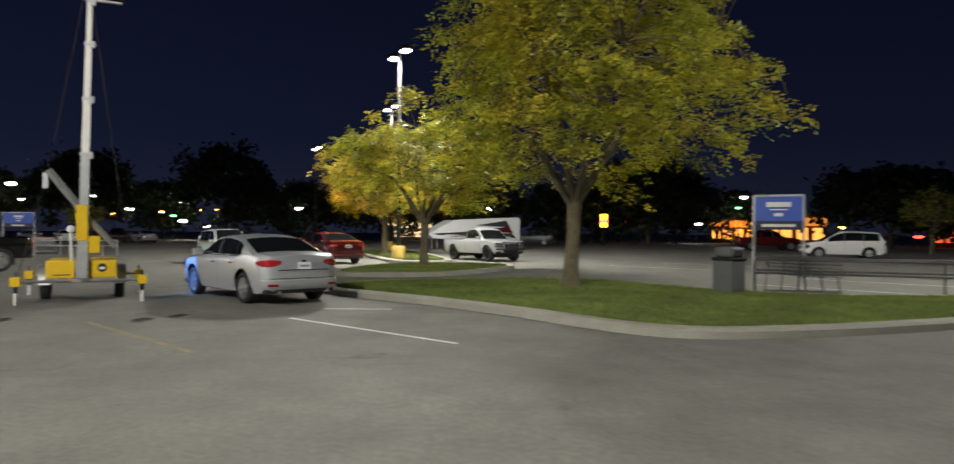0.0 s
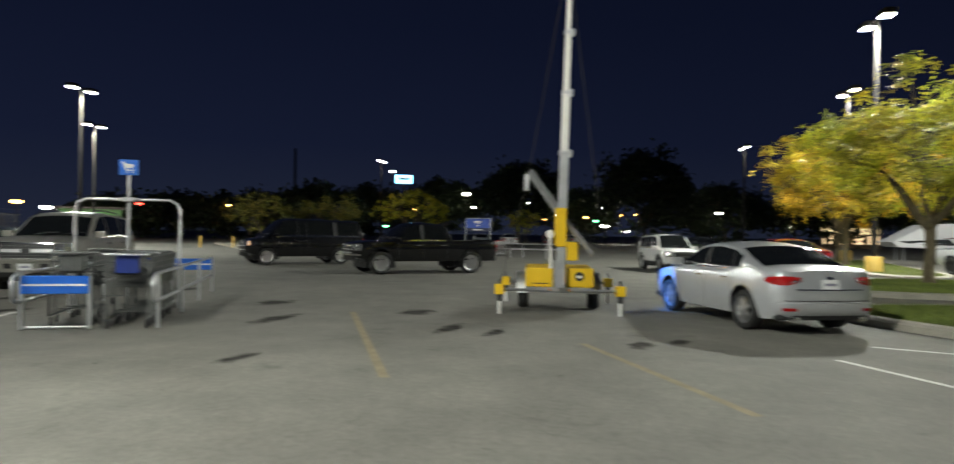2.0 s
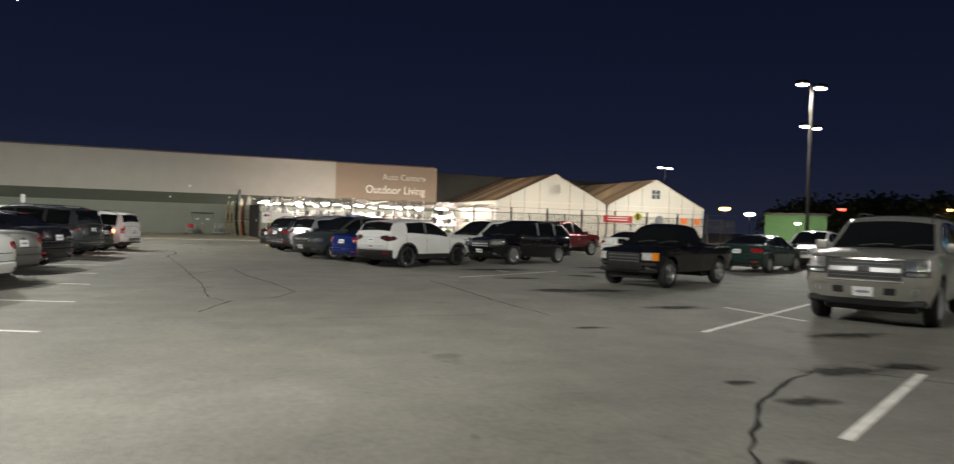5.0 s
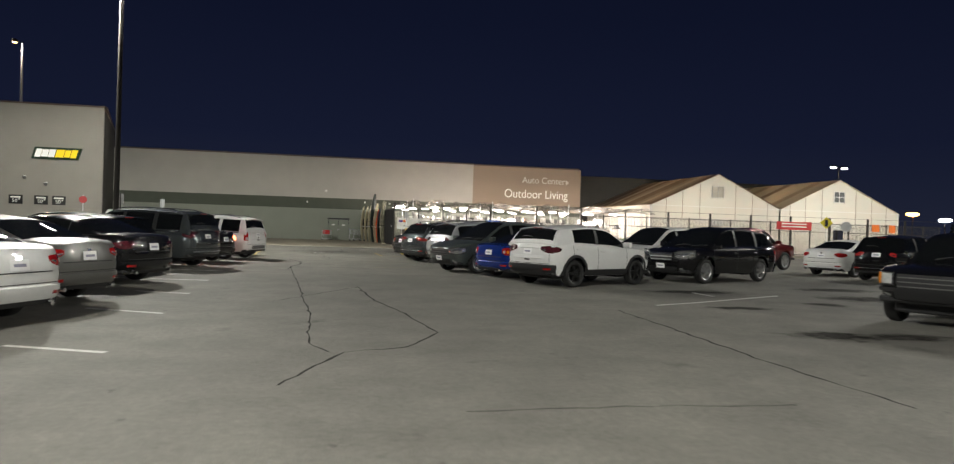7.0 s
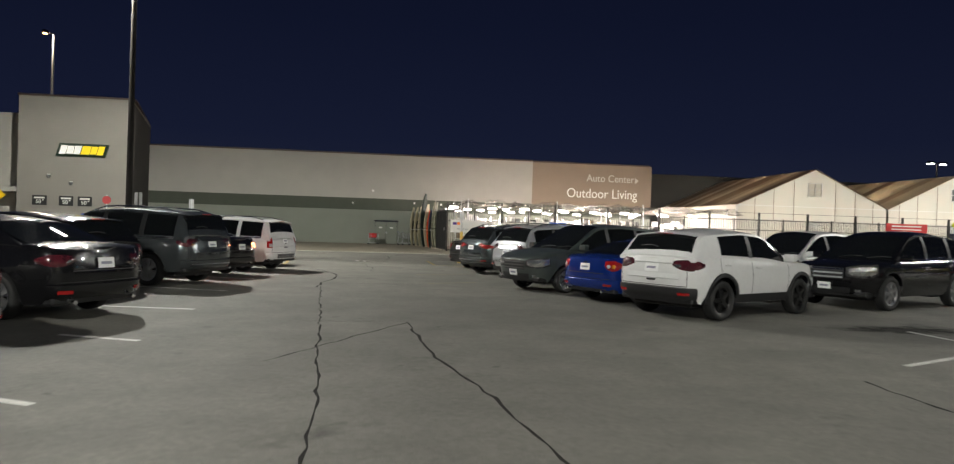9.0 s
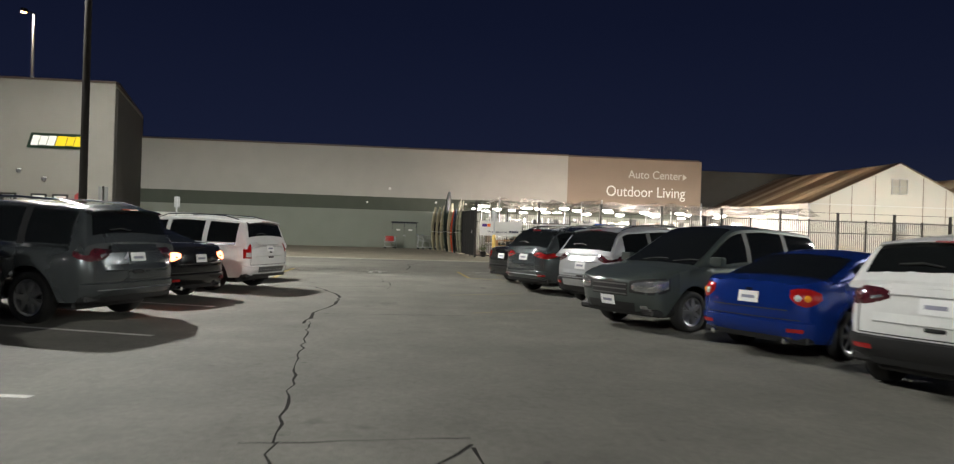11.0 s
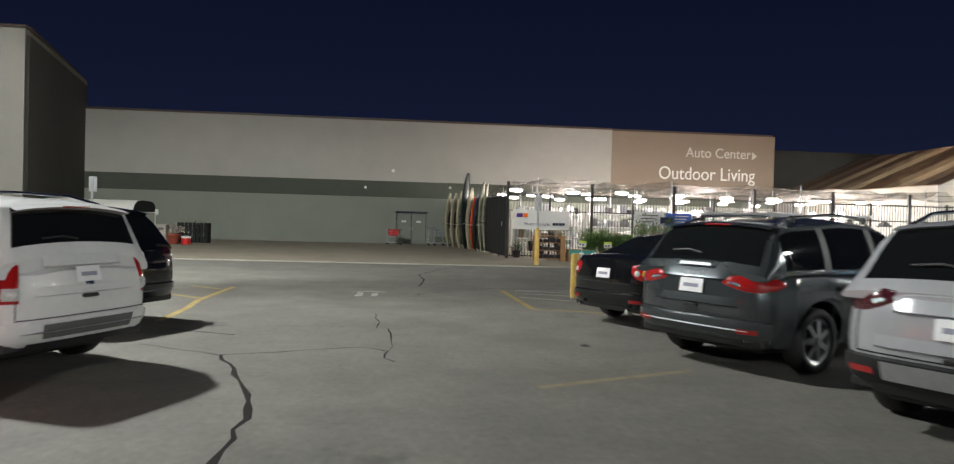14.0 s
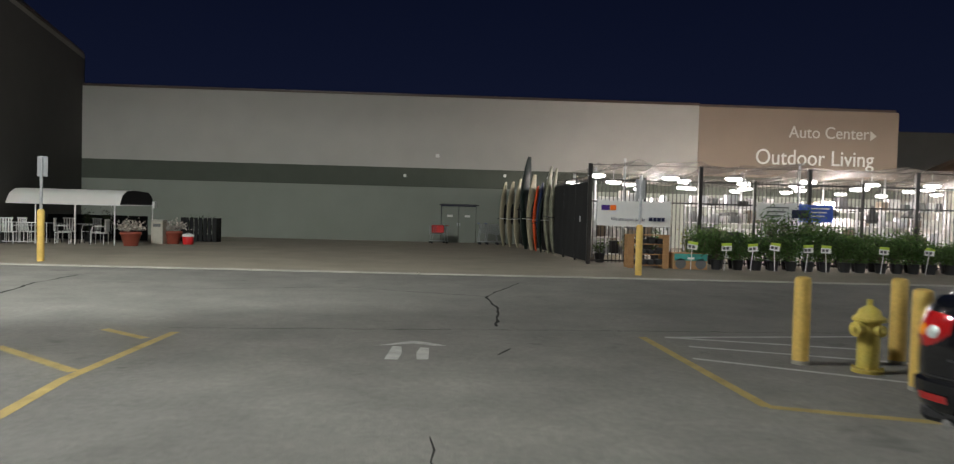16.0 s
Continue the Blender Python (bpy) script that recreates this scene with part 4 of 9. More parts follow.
    for row in rows:
        cv += row + [Vector((p.x, -p.y, p.z)) for p in reversed(row[:-1])]
    for i in range(len(xs) - 1):
        for k in range(nv - 1):
            cf.append((i * nv + k, i * nv + k + 1, (i + 1) * nv + k + 1, (i + 1) * nv + k))
    cf += [tuple(range(nv)), tuple(reversed(range((len(xs) - 1) * nv, len(xs) * nv)))]
    mesh_ob("cabin", cv, [tuple(reversed(f)) for f in cf], colour, root, "painted roof and pillars", 38)
    pil = s.pillars
    # side windows between the pillars
    spans = [(pil[k], pil[k + 1]) for k in range(len(pil) - 1) if pil[k + 1] - pil[k] > 0.14]
    for a, b in spans:
        for mir in (False, True):
            g = []
            for v in (0.1, 0.3, 0.48, 0.555):
                g.append([s.cabin(a + (b - a) * q / 8, v, 0.006) for q in range(9)])
            skin("side_window", g, GLASS, root, "dark tinted side window", mir)
    for (a0, b0), (a1, b1) in zip(spans, spans[1:]):
        for mir in (False, True):
            g = [[s.cabin(b0 - 0.01 + (a1 - b0 + 0.02) * q / 3, v, 0.011) for q in range(4)] for v in (0.08, 0.2, 0.3, 0.4, 0.48, 0.565)]
            skin("pillar_cover", g, colour if body_pillars else BLACK_PLASTIC, root, "" if body_pillars else "black pillar cover", mir)
    # windscreen and rear window follow the cabin's ends
    full = max(p[1] for p in s.roof) - 0.07
    front = [p for p in s.roof if p[0] > 0 or kind in ("pickup",)]
    xa = max(p[0] for p in s.roof if p[1] >= full - 0.04)
    ya = min(p[0] for p in s.roof if p[1] >= full - 0.04)
    for nm, q0, q1 in (("windscreen", xa + 0.05, x_f - 0.06), ("rear_window", ya - 0.03, x_r + 0.12 * (ya - x_r) + 0.02)):
        g = []
        for k in range(9):
            q = q0 + (q1 - q0) * k / 8
            half = [s.cabin(q, 0.6 + 0.4 * t, 0.008) for t in (0.1, 0.25, 0.45, 0.7, 1.0)]
            nrm = 0.008 if nm == "windscreen" else -0.008
            row = [Vector((p.x + nrm, p.y, p.z)) for p in half] + [Vector((p.x + nrm, -p.y, p.z)) for p in reversed(half[:-1])]
            g.append(row)
        skin(nm, g, GLASS, root, "dark sloping glass", nm == "windscreen")
    S = s.acc[-1]

    def patch(nm, d0, d1, z0, z1, material, label="", off=0.012, both=True, nd=6, nz=3):
        out = []
        for mir in ((False, True) if both else (False,)):
            g = [[s.at(d0 + (d1 - d0) * i / nd, z0 + (z1 - z0) * j / nz, off if 0 < i < nd and 0 < j < nz else -0.006 if (i in (0, nd) or j in (0, nz)) and False else off) for i in range(nd + 1)] for j in range(nz + 1)]
            out.append(skin(nm, g, material, root, label, not mir))
        return out

    def centre_patch(nm, half, z0, z1, front_end, material, label="", off=0.012):
        """A patch across the nose or the tail."""
        ds = [half * q / 5 for q in range(-5, 6)]
        g = []
        for j in range(4):
            z = z0 + (z1 - z0) * j / 3
            row = []
            for d in ds:
                p = s.at(abs(d) if front_end else S - abs(d), z, off)
                row.append(Vector((p.x, p.y * (1 if d >= 0 else -1), p.z)))
            g.append(row)
        return skin(nm, g, material, root, label, not front_end)

    hz0, hz1, hl = s.head
    hl = hl * 0.85
    boxy = bed or kind in ("bigsuv", "fullsize", "boxvan")
    fc = 0.80 * s.W / 2
    if boxy:
        patch("headlight_surround", 0.56 * s.W / 2, 0.62 * s.W / 2 + hl + 0.03, hz0 - 0.025, hz1 + 0.02, BLACK_PLASTIC, "dark headlamp surround", off=0.012, nd=8)
        patch("headlight", 0.59 * s.W / 2, 0.60 * s.W / 2 + hl, hz0 + 0.07 if wide_bar else hz0, hz1, head_mat or HEAD_GLASS, "clear headlamp lens", off=0.02, nd=8)
        if wide_bar:
            patch("side_lamp", 0.61 * s.W / 2, 0.60 * s.W / 2 + hl * 0.8, hz0 - 0.005, hz0 + 0.045, HEAD_GLASS, "narrow lower lamp", off=0.02, nd=6)
    else:
        for nm, grow_by, material, lb, off in (("headlight_surround", 0.03, BLACK_PLASTIC, "dark headlamp surround", 0.006), ("headlight", 0.0, head_mat or HEAD_GLASS, "swept clear headlamp lens", 0.016), ("lamp_projector", -0.055, CHROME, "bright projector", 0.022)):
            for mir in (False, True):
                g = []
                for j in range(5):
                    row = []
                    for i in range(9):
                        u = -1 + 2 * i / 8
                        d = fc + (u * (0.30 if u < 0 else hl * 0.75 + 0.06) if nm != "lamp_projector" else 0.04 + u * 0.08) + grow_by * (u if nm != "lamp_projector" else 0)
                        lo = hz0 - 0.03 + 0.07 * max(0, u) ** 2 + 0.02 * max(0, -u)
                        hi = hz1 + 0.02 - 0.06 * max(0, -u) ** 1.5 + 0.02 * max(0, u)
                        zz = lo - grow_by + (hi - lo + 2 * grow_by) * j / 4
                        row.append(s.at(d, zz, off if 0 < i < 8 and 0 < j < 4 else 0.002))
                    g.append(row)
                skin(nm, g, material, root, lb, not mir, 60)
    if amber:
        patch("indicator", 0.60 * s.W / 2 + hl * 0.62, 0.60 * s.W / 2 + hl + 0.06, hz0 - 0.01, hz1 + 0.01, LENS_AMBER, "amber indicator lens", off=0.026)
    if wide_bar:
        centre_patch("grille", 0.55 * s.W / 2, hz0 - 0.12, hz1 + 0.01, True, BLACK_PLASTIC, "black mesh grille")
        for zg, hg in ((hz0 - 0.115, 0.02), (hz1 - 0.015, 0.022)):
            centre_patch("grille_surround", 0.56 * s.W / 2, zg, zg + hg, True, CHROME, "chrome grille surround", 0.026)
        for k in range(7):
            zg = hz0 - 0.09 + (hz1 - hz0 + 0.07) * k / 6
            centre_patch("grille_bar", 0.53 * s.W / 2, zg, zg + 0.008, True, GREY_PLASTIC, "thin grille bar", 0.018)
        zm = (hz0 + hz1) / 2 - 0.05
        for sg in (0.0, 1.0):
            g = []
            for j in range(4):
                row = []
                for i in range(6):
                    d = 0.1 + (0.53 * s.W / 2 - 0.1) * i / 5
                    p = s.at(d, zm - 0.035 + 0.07 * j / 3, 0.03)
                    row.append(p)
                g.append(row)
            skin("grille_bar", g, STEEL, root, "wide bright grille bar", sg < 0.5)
        centre_patch("badge", 0.09, zm - 0.05, zm + 0.05, True, BLACK_PLASTIC, "plain dark badge", 0.034)
        for mir in (False, True):
            for nm, d0, d1, material, lb in (("intake", 0.3 * s.W / 2, 0.3 * s.W / 2 + 0.17, BLACK_PLASTIC, "square bumper intake"), ("fog_light", 0.68 * s.W / 2, 0.68 * s.W / 2 + 0.11, HEAD_GLASS, "round fog lamp")):
                zc = s.sill + 0.235
                g = [[s.at(d0 + (d1 - d0) * i / 3, zc - 0.055 + 0.11 * j / 3, 0.014) for i in range(4)] for j in range(4)]
                skin(nm, g, material, root, lb, not mir)
        centre_patch("bumper_step", 0.97 * s.W / 2, s.sill + 0.335, s.sill + 0.365, True, colour, "bumper top edge", 0.04)
        centre_patch("air_dam", 0.9 * s.W / 2, s.sill + 0.0, s.sill + 0.1, True, BLACK_PLASTIC, "dark lower air dam", 0.008)
    else:
        gw, gz0 = (0.5, s.sill + 0.27) if boxy else (0.42, hz0 - 0.10)
        centre_patch("grille", gw * s.W / 2, gz0, hz1 + (0.0 if boxy else -0.03), True, BLACK_PLASTIC, "black slatted grille")
        centre_patch("lower_intake", 0.56 * s.W / 2, s.sill + 0.07, s.sill + 0.2, True, BLACK_PLASTIC, "dark lower intake", 0.016)
        patch("fog_light", 0.66 * s.W / 2, 0.66 * s.W / 2 + 0.12, s.sill + 0.11, s.sill + 0.17, HEAD_GLASS, "small fog lamp", off=0.016, nd=3)
        for k in range(3):
            zg = gz0 + 0.03 + (hz1 - gz0 - 0.09) * k / 2
            centre_patch("grille_bar", (gw - 0.02) * s.W / 2, zg - 0.01, zg + (0.022 if chrome else 0.012), True, CHROME if k == 2 and chrome else GREY_PLASTIC if not chrome else STEEL, "grille bar", 0.022)
        centre_patch("front_bumper", 0.95 * s.W / 2, s.sill + (0.2 if bed else 0.01), s.sill + (0.27 if bed else 0.06), True, CHROME if chrome and bed else BLACK_PLASTIC, "front bumper bar", 0.03)
    tm = tail_mat or (LENS_LIT if lit else LENS_RED)
    # tail lamps wrap the corner: z middle, height, reach along the flank and across the tail
    tz, th, t_side, t_in = lamps or {"sedan": (0.86, 0.17, 0.30, 0.26), "suv": (0.99, 0.18, 0.30, 0.34), "bigsuv": (0.98, 0.36, 0.12, 0.07), "boxvan": (1.0, 0.4, 0.1, 0.08), "fullsize": (0.98, 0.36, 0.12, 0.07), "compact": (1.0, 0.2, 0.3, 0.34), "crossover": (0.98, 0.26, 0.2, 0.14), "van": (0.95, 0.4, 0.12, 0.06), "pickup": (0.84, 0.3, 0.07, 0.06), "crew": (0.96, 0.32, 0.08, 0.07)}[kind]
    corner = S - 0.86 * s.W / 2
    upright = th > 0.28

    def lamp_patch(nm, d0, d1, f0, f1, material, label, off):
        for mir in (False, True):
            g = []
            for j in range(5):
                row = []
                for i in range(9):
                    d = d0 + (d1 - d0) * i / 8
                    u = (d - corner) / (t_in if d > corner else t_side)
                    if upright:
                        lo, hi = -0.5, 0.5
                    else:
                        lo = -0.5 + 0.40 * abs(u) ** 1.6 if u < 0 else -0.5 + 0.45 * u ** 2
                        hi = 0.5 - 0.30 * abs(u) ** 1.6 if u < 0 else 0.5 - 0.12 * u ** 2
                    lo, hi = lo * th, hi * th
                    lo, hi = lo + (hi - lo) * f0, lo + (hi - lo) * f1
                    edge = i in (0, 8) or j in (0, 4)
                    row.append(s.at(d, tz + lo + (hi - lo) * j / 4, 0.001 if edge else off))
                g.append(row)
            skin(nm, g, material, root, label, not mir, 60)

    lamp_patch("tail_light", corner - t_side, corner + t_in, 0.0, 1.0, tm, "red tail lamp lens", 0.02)
    if bulb:
        pass
    elif upright:
        lamp_patch("reversing_light", corner - t_side * 0.5, corner + t_in, 0.06, 0.42 if clear_tail else 0.3, LENS_CLEAR, "clear reversing lamp", 0.028)
    else:
        lamp_patch("reversing_light", corner + t_in * 0.45, corner + t_in * 0.85, 0.2, 0.55, HEAD_GLASS, "clear reversing lamp", 0.027)
    if kind in ("sedan", "suv", "compact"):
        for mir in (False, True):
            g = [[s.at(corner + 0.02 + 0.2 * i / 3, s.sill + 0.16 + 0.05 * j, 0.056) for i in range(4)] for j in range(2)]
            skin("reflector", g, LENS_RED, root, "small red reflector", not mir)
    bump_mat = CHROME if bed and chrome else (BLACK_PLASTIC if cladding or bed or bumper_dark else colour)
    g = []
    for z, o in ((s.sill + 0.06, 0.0), (s.sill + 0.10, 0.035), (s.sill + 0.2, 0.05), (s.sill + 0.28, 0.035), (s.sill + 0.3, 0.0)):
        row = []
        for q in range(-9, 10):
            p = s.at(S - abs(q) / 9 * 0.98 * s.W / 2, z, o)
            row.append(Vector((p.x, p.y * (1 if q >= 0 else -1), p.z)))
        g.append(row)
    skin("rear_bumper", g, bump_mat, root, "rear bumper", True)
    if insert:
        centre_patch("bumper_insert", 0.56 * s.W / 2, s.sill + 0.13, s.sill + 0.27, False, insert, "bumper insert", 0.058)
    def ridge(nm, z, half, h, out, material, label=""):
        """A lip pressed out of the tail."""
        g = []
        for zz, o in ((z - 0.35 * h, 0.002), (z - 0.2 * h, out), (z, out * 0.8), (z + 0.65 * h, 0.002)):
            row = []
            for q in range(-6, 7):
                p = s.at(S - abs(q) / 6 * half, zz, o if abs(q) < 6 else 0.002)
                row.append(Vector((p.x, p.y * (1 if q >= 0 else -1), p.z)))
            g.append(row)
        skin(nm, g, material, root, label, True, 30)

    if kind in ("suv", "compact", "crossover", "bigsuv", "fullsize") and not bed:
        pz_ = plate_z or s.plate
        ridge("tailgate_lip", pz_ + 0.12, 0.5 * s.W / 2, 0.12, 0.035, colour, "pressed lip over the plate")
        ridge("tailgate_crease", pz_ - 0.16, 0.62 * s.W / 2, 0.10, 0.022, colour, "pressed crease under the plate")
        one_box("tailgate_handle", (s.xr - 0.035, s.xr + 0.02, -0.09, 0.09, pz_ - 0.235, pz_ - 0.20), BLACK_PLASTIC, root, "dark tailgate handle", 0.008)
        if not bumper_dark and not cladding:
            ridge("bumper_strip", s.sill + 0.20, 0.9 * s.W / 2, 0.05, 0.062, STEEL, "bright bumper strip")
    centre_patch("tail_seam", 0.8 * s.W / 2, s.sill + 0.315, s.sill + 0.327, False, BLACK_PLASTIC, "", 0.004)
    if not bed and kind not in ("suv", "compact", "crossover", "bigsuv", "fullsize"):
        zs = tz - (th / 2 if not upright else 0.0) - 0.05
        centre_patch("tail_crease", 0.62 * s.W / 2, zs - 0.015, zs, False, CHROME if chrome else BLACK_PLASTIC, "crease line across the tail", 0.012)
    if kind in ("suv", "compact", "bigsuv", "fullsize", "crossover", "van") and spoiler:
        pr_ = [s.cabin(ya - 0.02, 0.6 + 0.4 * t) for t in (0.06, 0.2, 0.4, 0.7, 1.0)]
        pr_ = pr_ + [Vector((p.x, -p.y, p.z)) for p in reversed(pr_[:-1])]
        g = [[p + Vector((0.10, 0, 0.012)) for p in pr_], [p + Vector((-0.06, 0, 0.010)) for p in pr_], [p + Vector((-0.13, 0, -0.02)) for p in pr_], [p + Vector((-0.05, 0, -0.045)) for p in pr_]]
        skin("roof_spoiler", g, colour, root, "roof-edge spoiler", True, 50)
        one_box("brake_lamp", (ya - 0.145, ya - 0.125, -0.16, 0.16, pr_[4].z - 0.03, pr_[4].z - 0.012), LENS_RED, root, "high brake lamp", 0.0)
    if chrome or rails:
        for mir in (False, True):
            g = [[s.cabin(spans[0][0] + (spans[-1][1] - spans[0][0]) * q / 12, v, 0.009) for q in range(13)] for v in (0.045, 0.085)]
            skin("window_trim", g, CHROME, root, "bright window trim", mir)
    if kind == "sedan":
        for sg in (1, -1):
            one_tube("exhaust_tip", (s.xr - 0.02, 0.55 * sg, s.sill + 0.04), (s.xr + 0.12, 0.55 * sg, s.sill + 0.04), 0.035, CHROME, root, "chrome exhaust tip", n=10)
    centre_patch("rear_valance", 0.7 * s.W / 2, s.sill + 0.02, s.sill + 0.09, False, BLACK_PLASTIC, "black lower valance", 0.03)
    if kind in ("suv", "compact", "bigsuv", "fullsize", "crossover", "van"):
        # gaps at the tailgate's sides and a wiper on its glass
        for mir in (False, True):
            d = S - 0.80 * s.W / 2
            g = [[s.at(d + q * 0.012, s.sill + 0.33 + (s.belt(s.xr + 0.05) - 0.02 - s.sill - 0.33) * j / 5, 0.004) for q in (0, 1)] for j in range(6)]
            skin("tailgate_gap", g, BLACK_PLASTIC, root, "", not mir)
        wz = s.cabin(x_r + 0.3 * (ya - x_r), 1.0)
        pipe("rear_wiper", [(wz.x - 0.035, 0.02, wz.z - 0.02), (wz.x - 0.03, 0.2, wz.z + 0.01), (wz.x - 0.025, 0.42, wz.z - 0.01)], 0.011, BLACK_PLASTIC, root, 5, "black rear wiper")
    for wy in (-0.35, 0.3):
        w0, w1 = s.cabin(x_f - 0.10, 1.0), s.cabin(x_f - 0.16, 1.0)
        pipe("wiper", [(w0.x + 0.02, wy, w0.z + 0.012), (w1.x + 0.02, wy + 0.28, w1.z + 0.018), (w1.x + 0.015, wy + 0.5, w1.z + 0.012)], 0.009, BLACK_PLASTIC, root, 5, "black windscreen wiper")
    if bulb:
        # round clear bulb and an amber segment inside the tail lamp
        for mir in (False, True):
            for nm, dc, rad, material, lb, off in (("reversing_bulb", corner + t_in * 0.45, 0.045, LENS_CLEAR, "round clear reversing lamp", 0.034), ("indicator_lens", corner - t_side * 0.1, 0.05, LENS_AMBER, "amber indicator segment", 0.030)):
                g = []
                for j in range(4):
                    rr_ = rad * j / 3
                    g.append([s.at(dc + rr_ * math.cos(q * math.pi / 5), tz - 0.01 + rr_ * math.sin(q * math.pi / 5), off - 0.012 * (j / 3) ** 2) for q in range(11)])
                skin(nm, g, material, root, lb, not mir, 60)
    if cladding:
        for ax in (s.axf, s.axr):
            for mir in (False, True):
                g = []
                for rad, off in ((s.tyre + 0.06, 0.0), (s.tyre + 0.075, 0.02), (s.tyre + 0.13, 0.02), (s.tyre + 0.14, 0.004)):
                    g.append([s.at(s.along(ax + rad * math.cos(math.pi * (-0.06 + 1.12 * q / 14))), max(s.tyre + rad * math.sin(math.pi * (-0.06 + 1.12 * q / 14)), s.sill + 0.01), off) for q in range(15)])
                skin("arch_moulding", g, BLACK_PLASTIC, root, "black wheel arch moulding", not mir)
        patch("side_cladding", s.along(s.axf - s.tyre - 0.1), s.along(s.axr + s.tyre + 0.12), s.sill + 0.005, s.sill + 0.17, BLACK_PLASTIC, "black sill cladding", nd=10)
    for fr, on in ((True, plate_front), (False, plate_rear)):
        if on:
            zz = s.sill + 0.22 if fr else (plate_z or s.plate)
            pp = centre_patch("number_plate", 0.155, zz - 0.075, zz + 0.075, fr, PLATE, "pale number plate", 0.055 if zz < s.sill + 0.3 else 0.022)
            pb = centre_patch("plate_print", 0.10, zz - 0.022, zz + 0.018, fr, PLATE_BAR, "", 0.06 if zz < s.sill + 0.3 else 0.027)
            pb.parent = pp
    # doors: handles, gaps, mirrors
    for mir in (1, -1):
        for hx in ([pil[-1] - 0.92] if len(spans) < 2 else [spans[-1][0] + 0.12, spans[-2][0] + 0.12]):
            p = s.at(s.along(hx), s.belt(hx) - 0.13, 0.03)
            one_box("door_handle", (p.x - 0.09, p.x + 0.09, p.y * mir - 0.015, p.y * mir + 0.015, p.z - 0.016, p.z + 0.016), CHROME if chrome else colour, root, "door handle", 0.008)
        for hx in [spans[-1][1] + 0.1] + [q[0] - 0.05 for q in spans[-2:]]:
            d = s.along(hx)
            z0 = s.sill + 0.1
            g = [[s.at(d + q * 0.012, z0 + (s.belt(hx) - 0.03 - z0) * j / 5, 0.002) for q in (0, 1)] for j in range(6)]
            skin("door_gap", g, BLACK_PLASTIC, root, "", mir > 0)
        mp = s.cabin(pil[-1] + 0.02, 0.08)
        bm = box(bmesh.new(), mp.x - 0.06, mp.x + 0.08, mp.y * mir - 0.11 + 0.13 * mir, mp.y * mir + 0.11 + 0.13 * mir, mp.z + 0.02, mp.z + 0.17, 0.03, seg=2)
        part("mirror", bm, colour, root, "door mirror", 40)
        if rails:
            zr = max(p[1] for p in s.roof)
            ra, rb = spans[0][0] + 0.1, spans[-1][1] - 0.5
            pts = [s.cabin(ra + (rb - ra) * q / 6, 0.66) for q in range(7)]
            pts = [Vector((p.x, p.y * mir, p.z + (0.07 if 0 < k < 6 else 0.0))) for k, p in enumerate(pts)]
            pipe("roof_rail", pts, 0.018, rail_mat or CHROME, root, 6, "roof rail")
            if rack and mir > 0:
                for cx in (ra + 0.35, rb - 0.25):
                    zc = s.cabin(cx, 0.66).z + 0.095
                    yc = s.cabin(cx, 0.66).y
                    one_box("cross_bar", (cx - 0.035, cx + 0.035, -yc - 0.1, yc + 0.1, zc, zc + 0.03), STEEL, root, "bright roof cross bar", 0.008)
                    for sg in (1, -1):
                        one_box("bar_foot", (cx - 0.035, cx + 0.035, yc * sg - 0.025, yc * sg + 0.025, zc - 0.08, zc), BLACK_PLASTIC, root, "dark rack foot", 0.01)
    # wheels
    ty, rm = wheel_mesh(s.tyre, 0.22, dark_rim, spokes)
    for ax in (s.axf, s.axr):
        for sg in (1, -1):
            wl = new("wheel")
            wl.parent = root
            wl.matrix_local = pose(ax, sg * (s.W / 2 - 0.135), s.tyre, 0, 0, 0 if sg > 0 else 180)
            for me in (ty, rm):
                o = new(me.name.split(".")[0], me)
                o.parent = wl
    if bed:
        b0, b1 = bed
        hw = s.W / 2 * 0.955 * s.side(1.0)
        zt, zf = s.belt((b0 + b1) / 2) + 0.015, s.belt((b0 + b1) / 2) - 0.45
        v = [(b0, -hw, zt), (b1, -hw, zt), (b1, hw, zt), (b0, hw, zt), (b0 + 0.06, -hw + 0.1, zt), (b1 - 0.04, -hw + 0.1, zt), (b1 - 0.04, hw - 0.1, zt), (b0 + 0.06, hw - 0.1, zt),
             (b0 + 0.06, -hw + 0.1, zf), (b1 - 0.04, -hw + 0.1, zf), (b1 - 0.04, hw - 0.1, zf), (b0 + 0.06, hw - 0.1, zf)]
        f = [(0, 1, 5, 4), (1, 2, 6, 5), (2, 3, 7, 6), (3, 0, 4, 7), (4, 5, 9, 8), (5, 6, 10, 9), (6, 7, 11, 10), (7, 4, 8, 11), (8, 9, 10, 11)]
        mesh_ob("cargo_bed", v, f, BLACK_PLASTIC, root, "open black cargo bed")
    if kind in ("bigsuv", "suv", "van") and not bumper_dark:
        centre_patch("tailgate_handle", 0.22, s.plate + 0.16 if kind == "suv" else s.belt(s.xr) - 0.14, (s.plate + 0.16 if kind == "suv" else s.belt(s.xr) - 0.14) + 0.035, False, CHROME if chrome else colour, "tailgate handle strip", 0.03)
    centre_patch("badge", 0.05, s.belt(s.xr) - 0.1, s.belt(s.xr) - 0.05, False, CHROME, "small plain badge", 0.02)
    return root


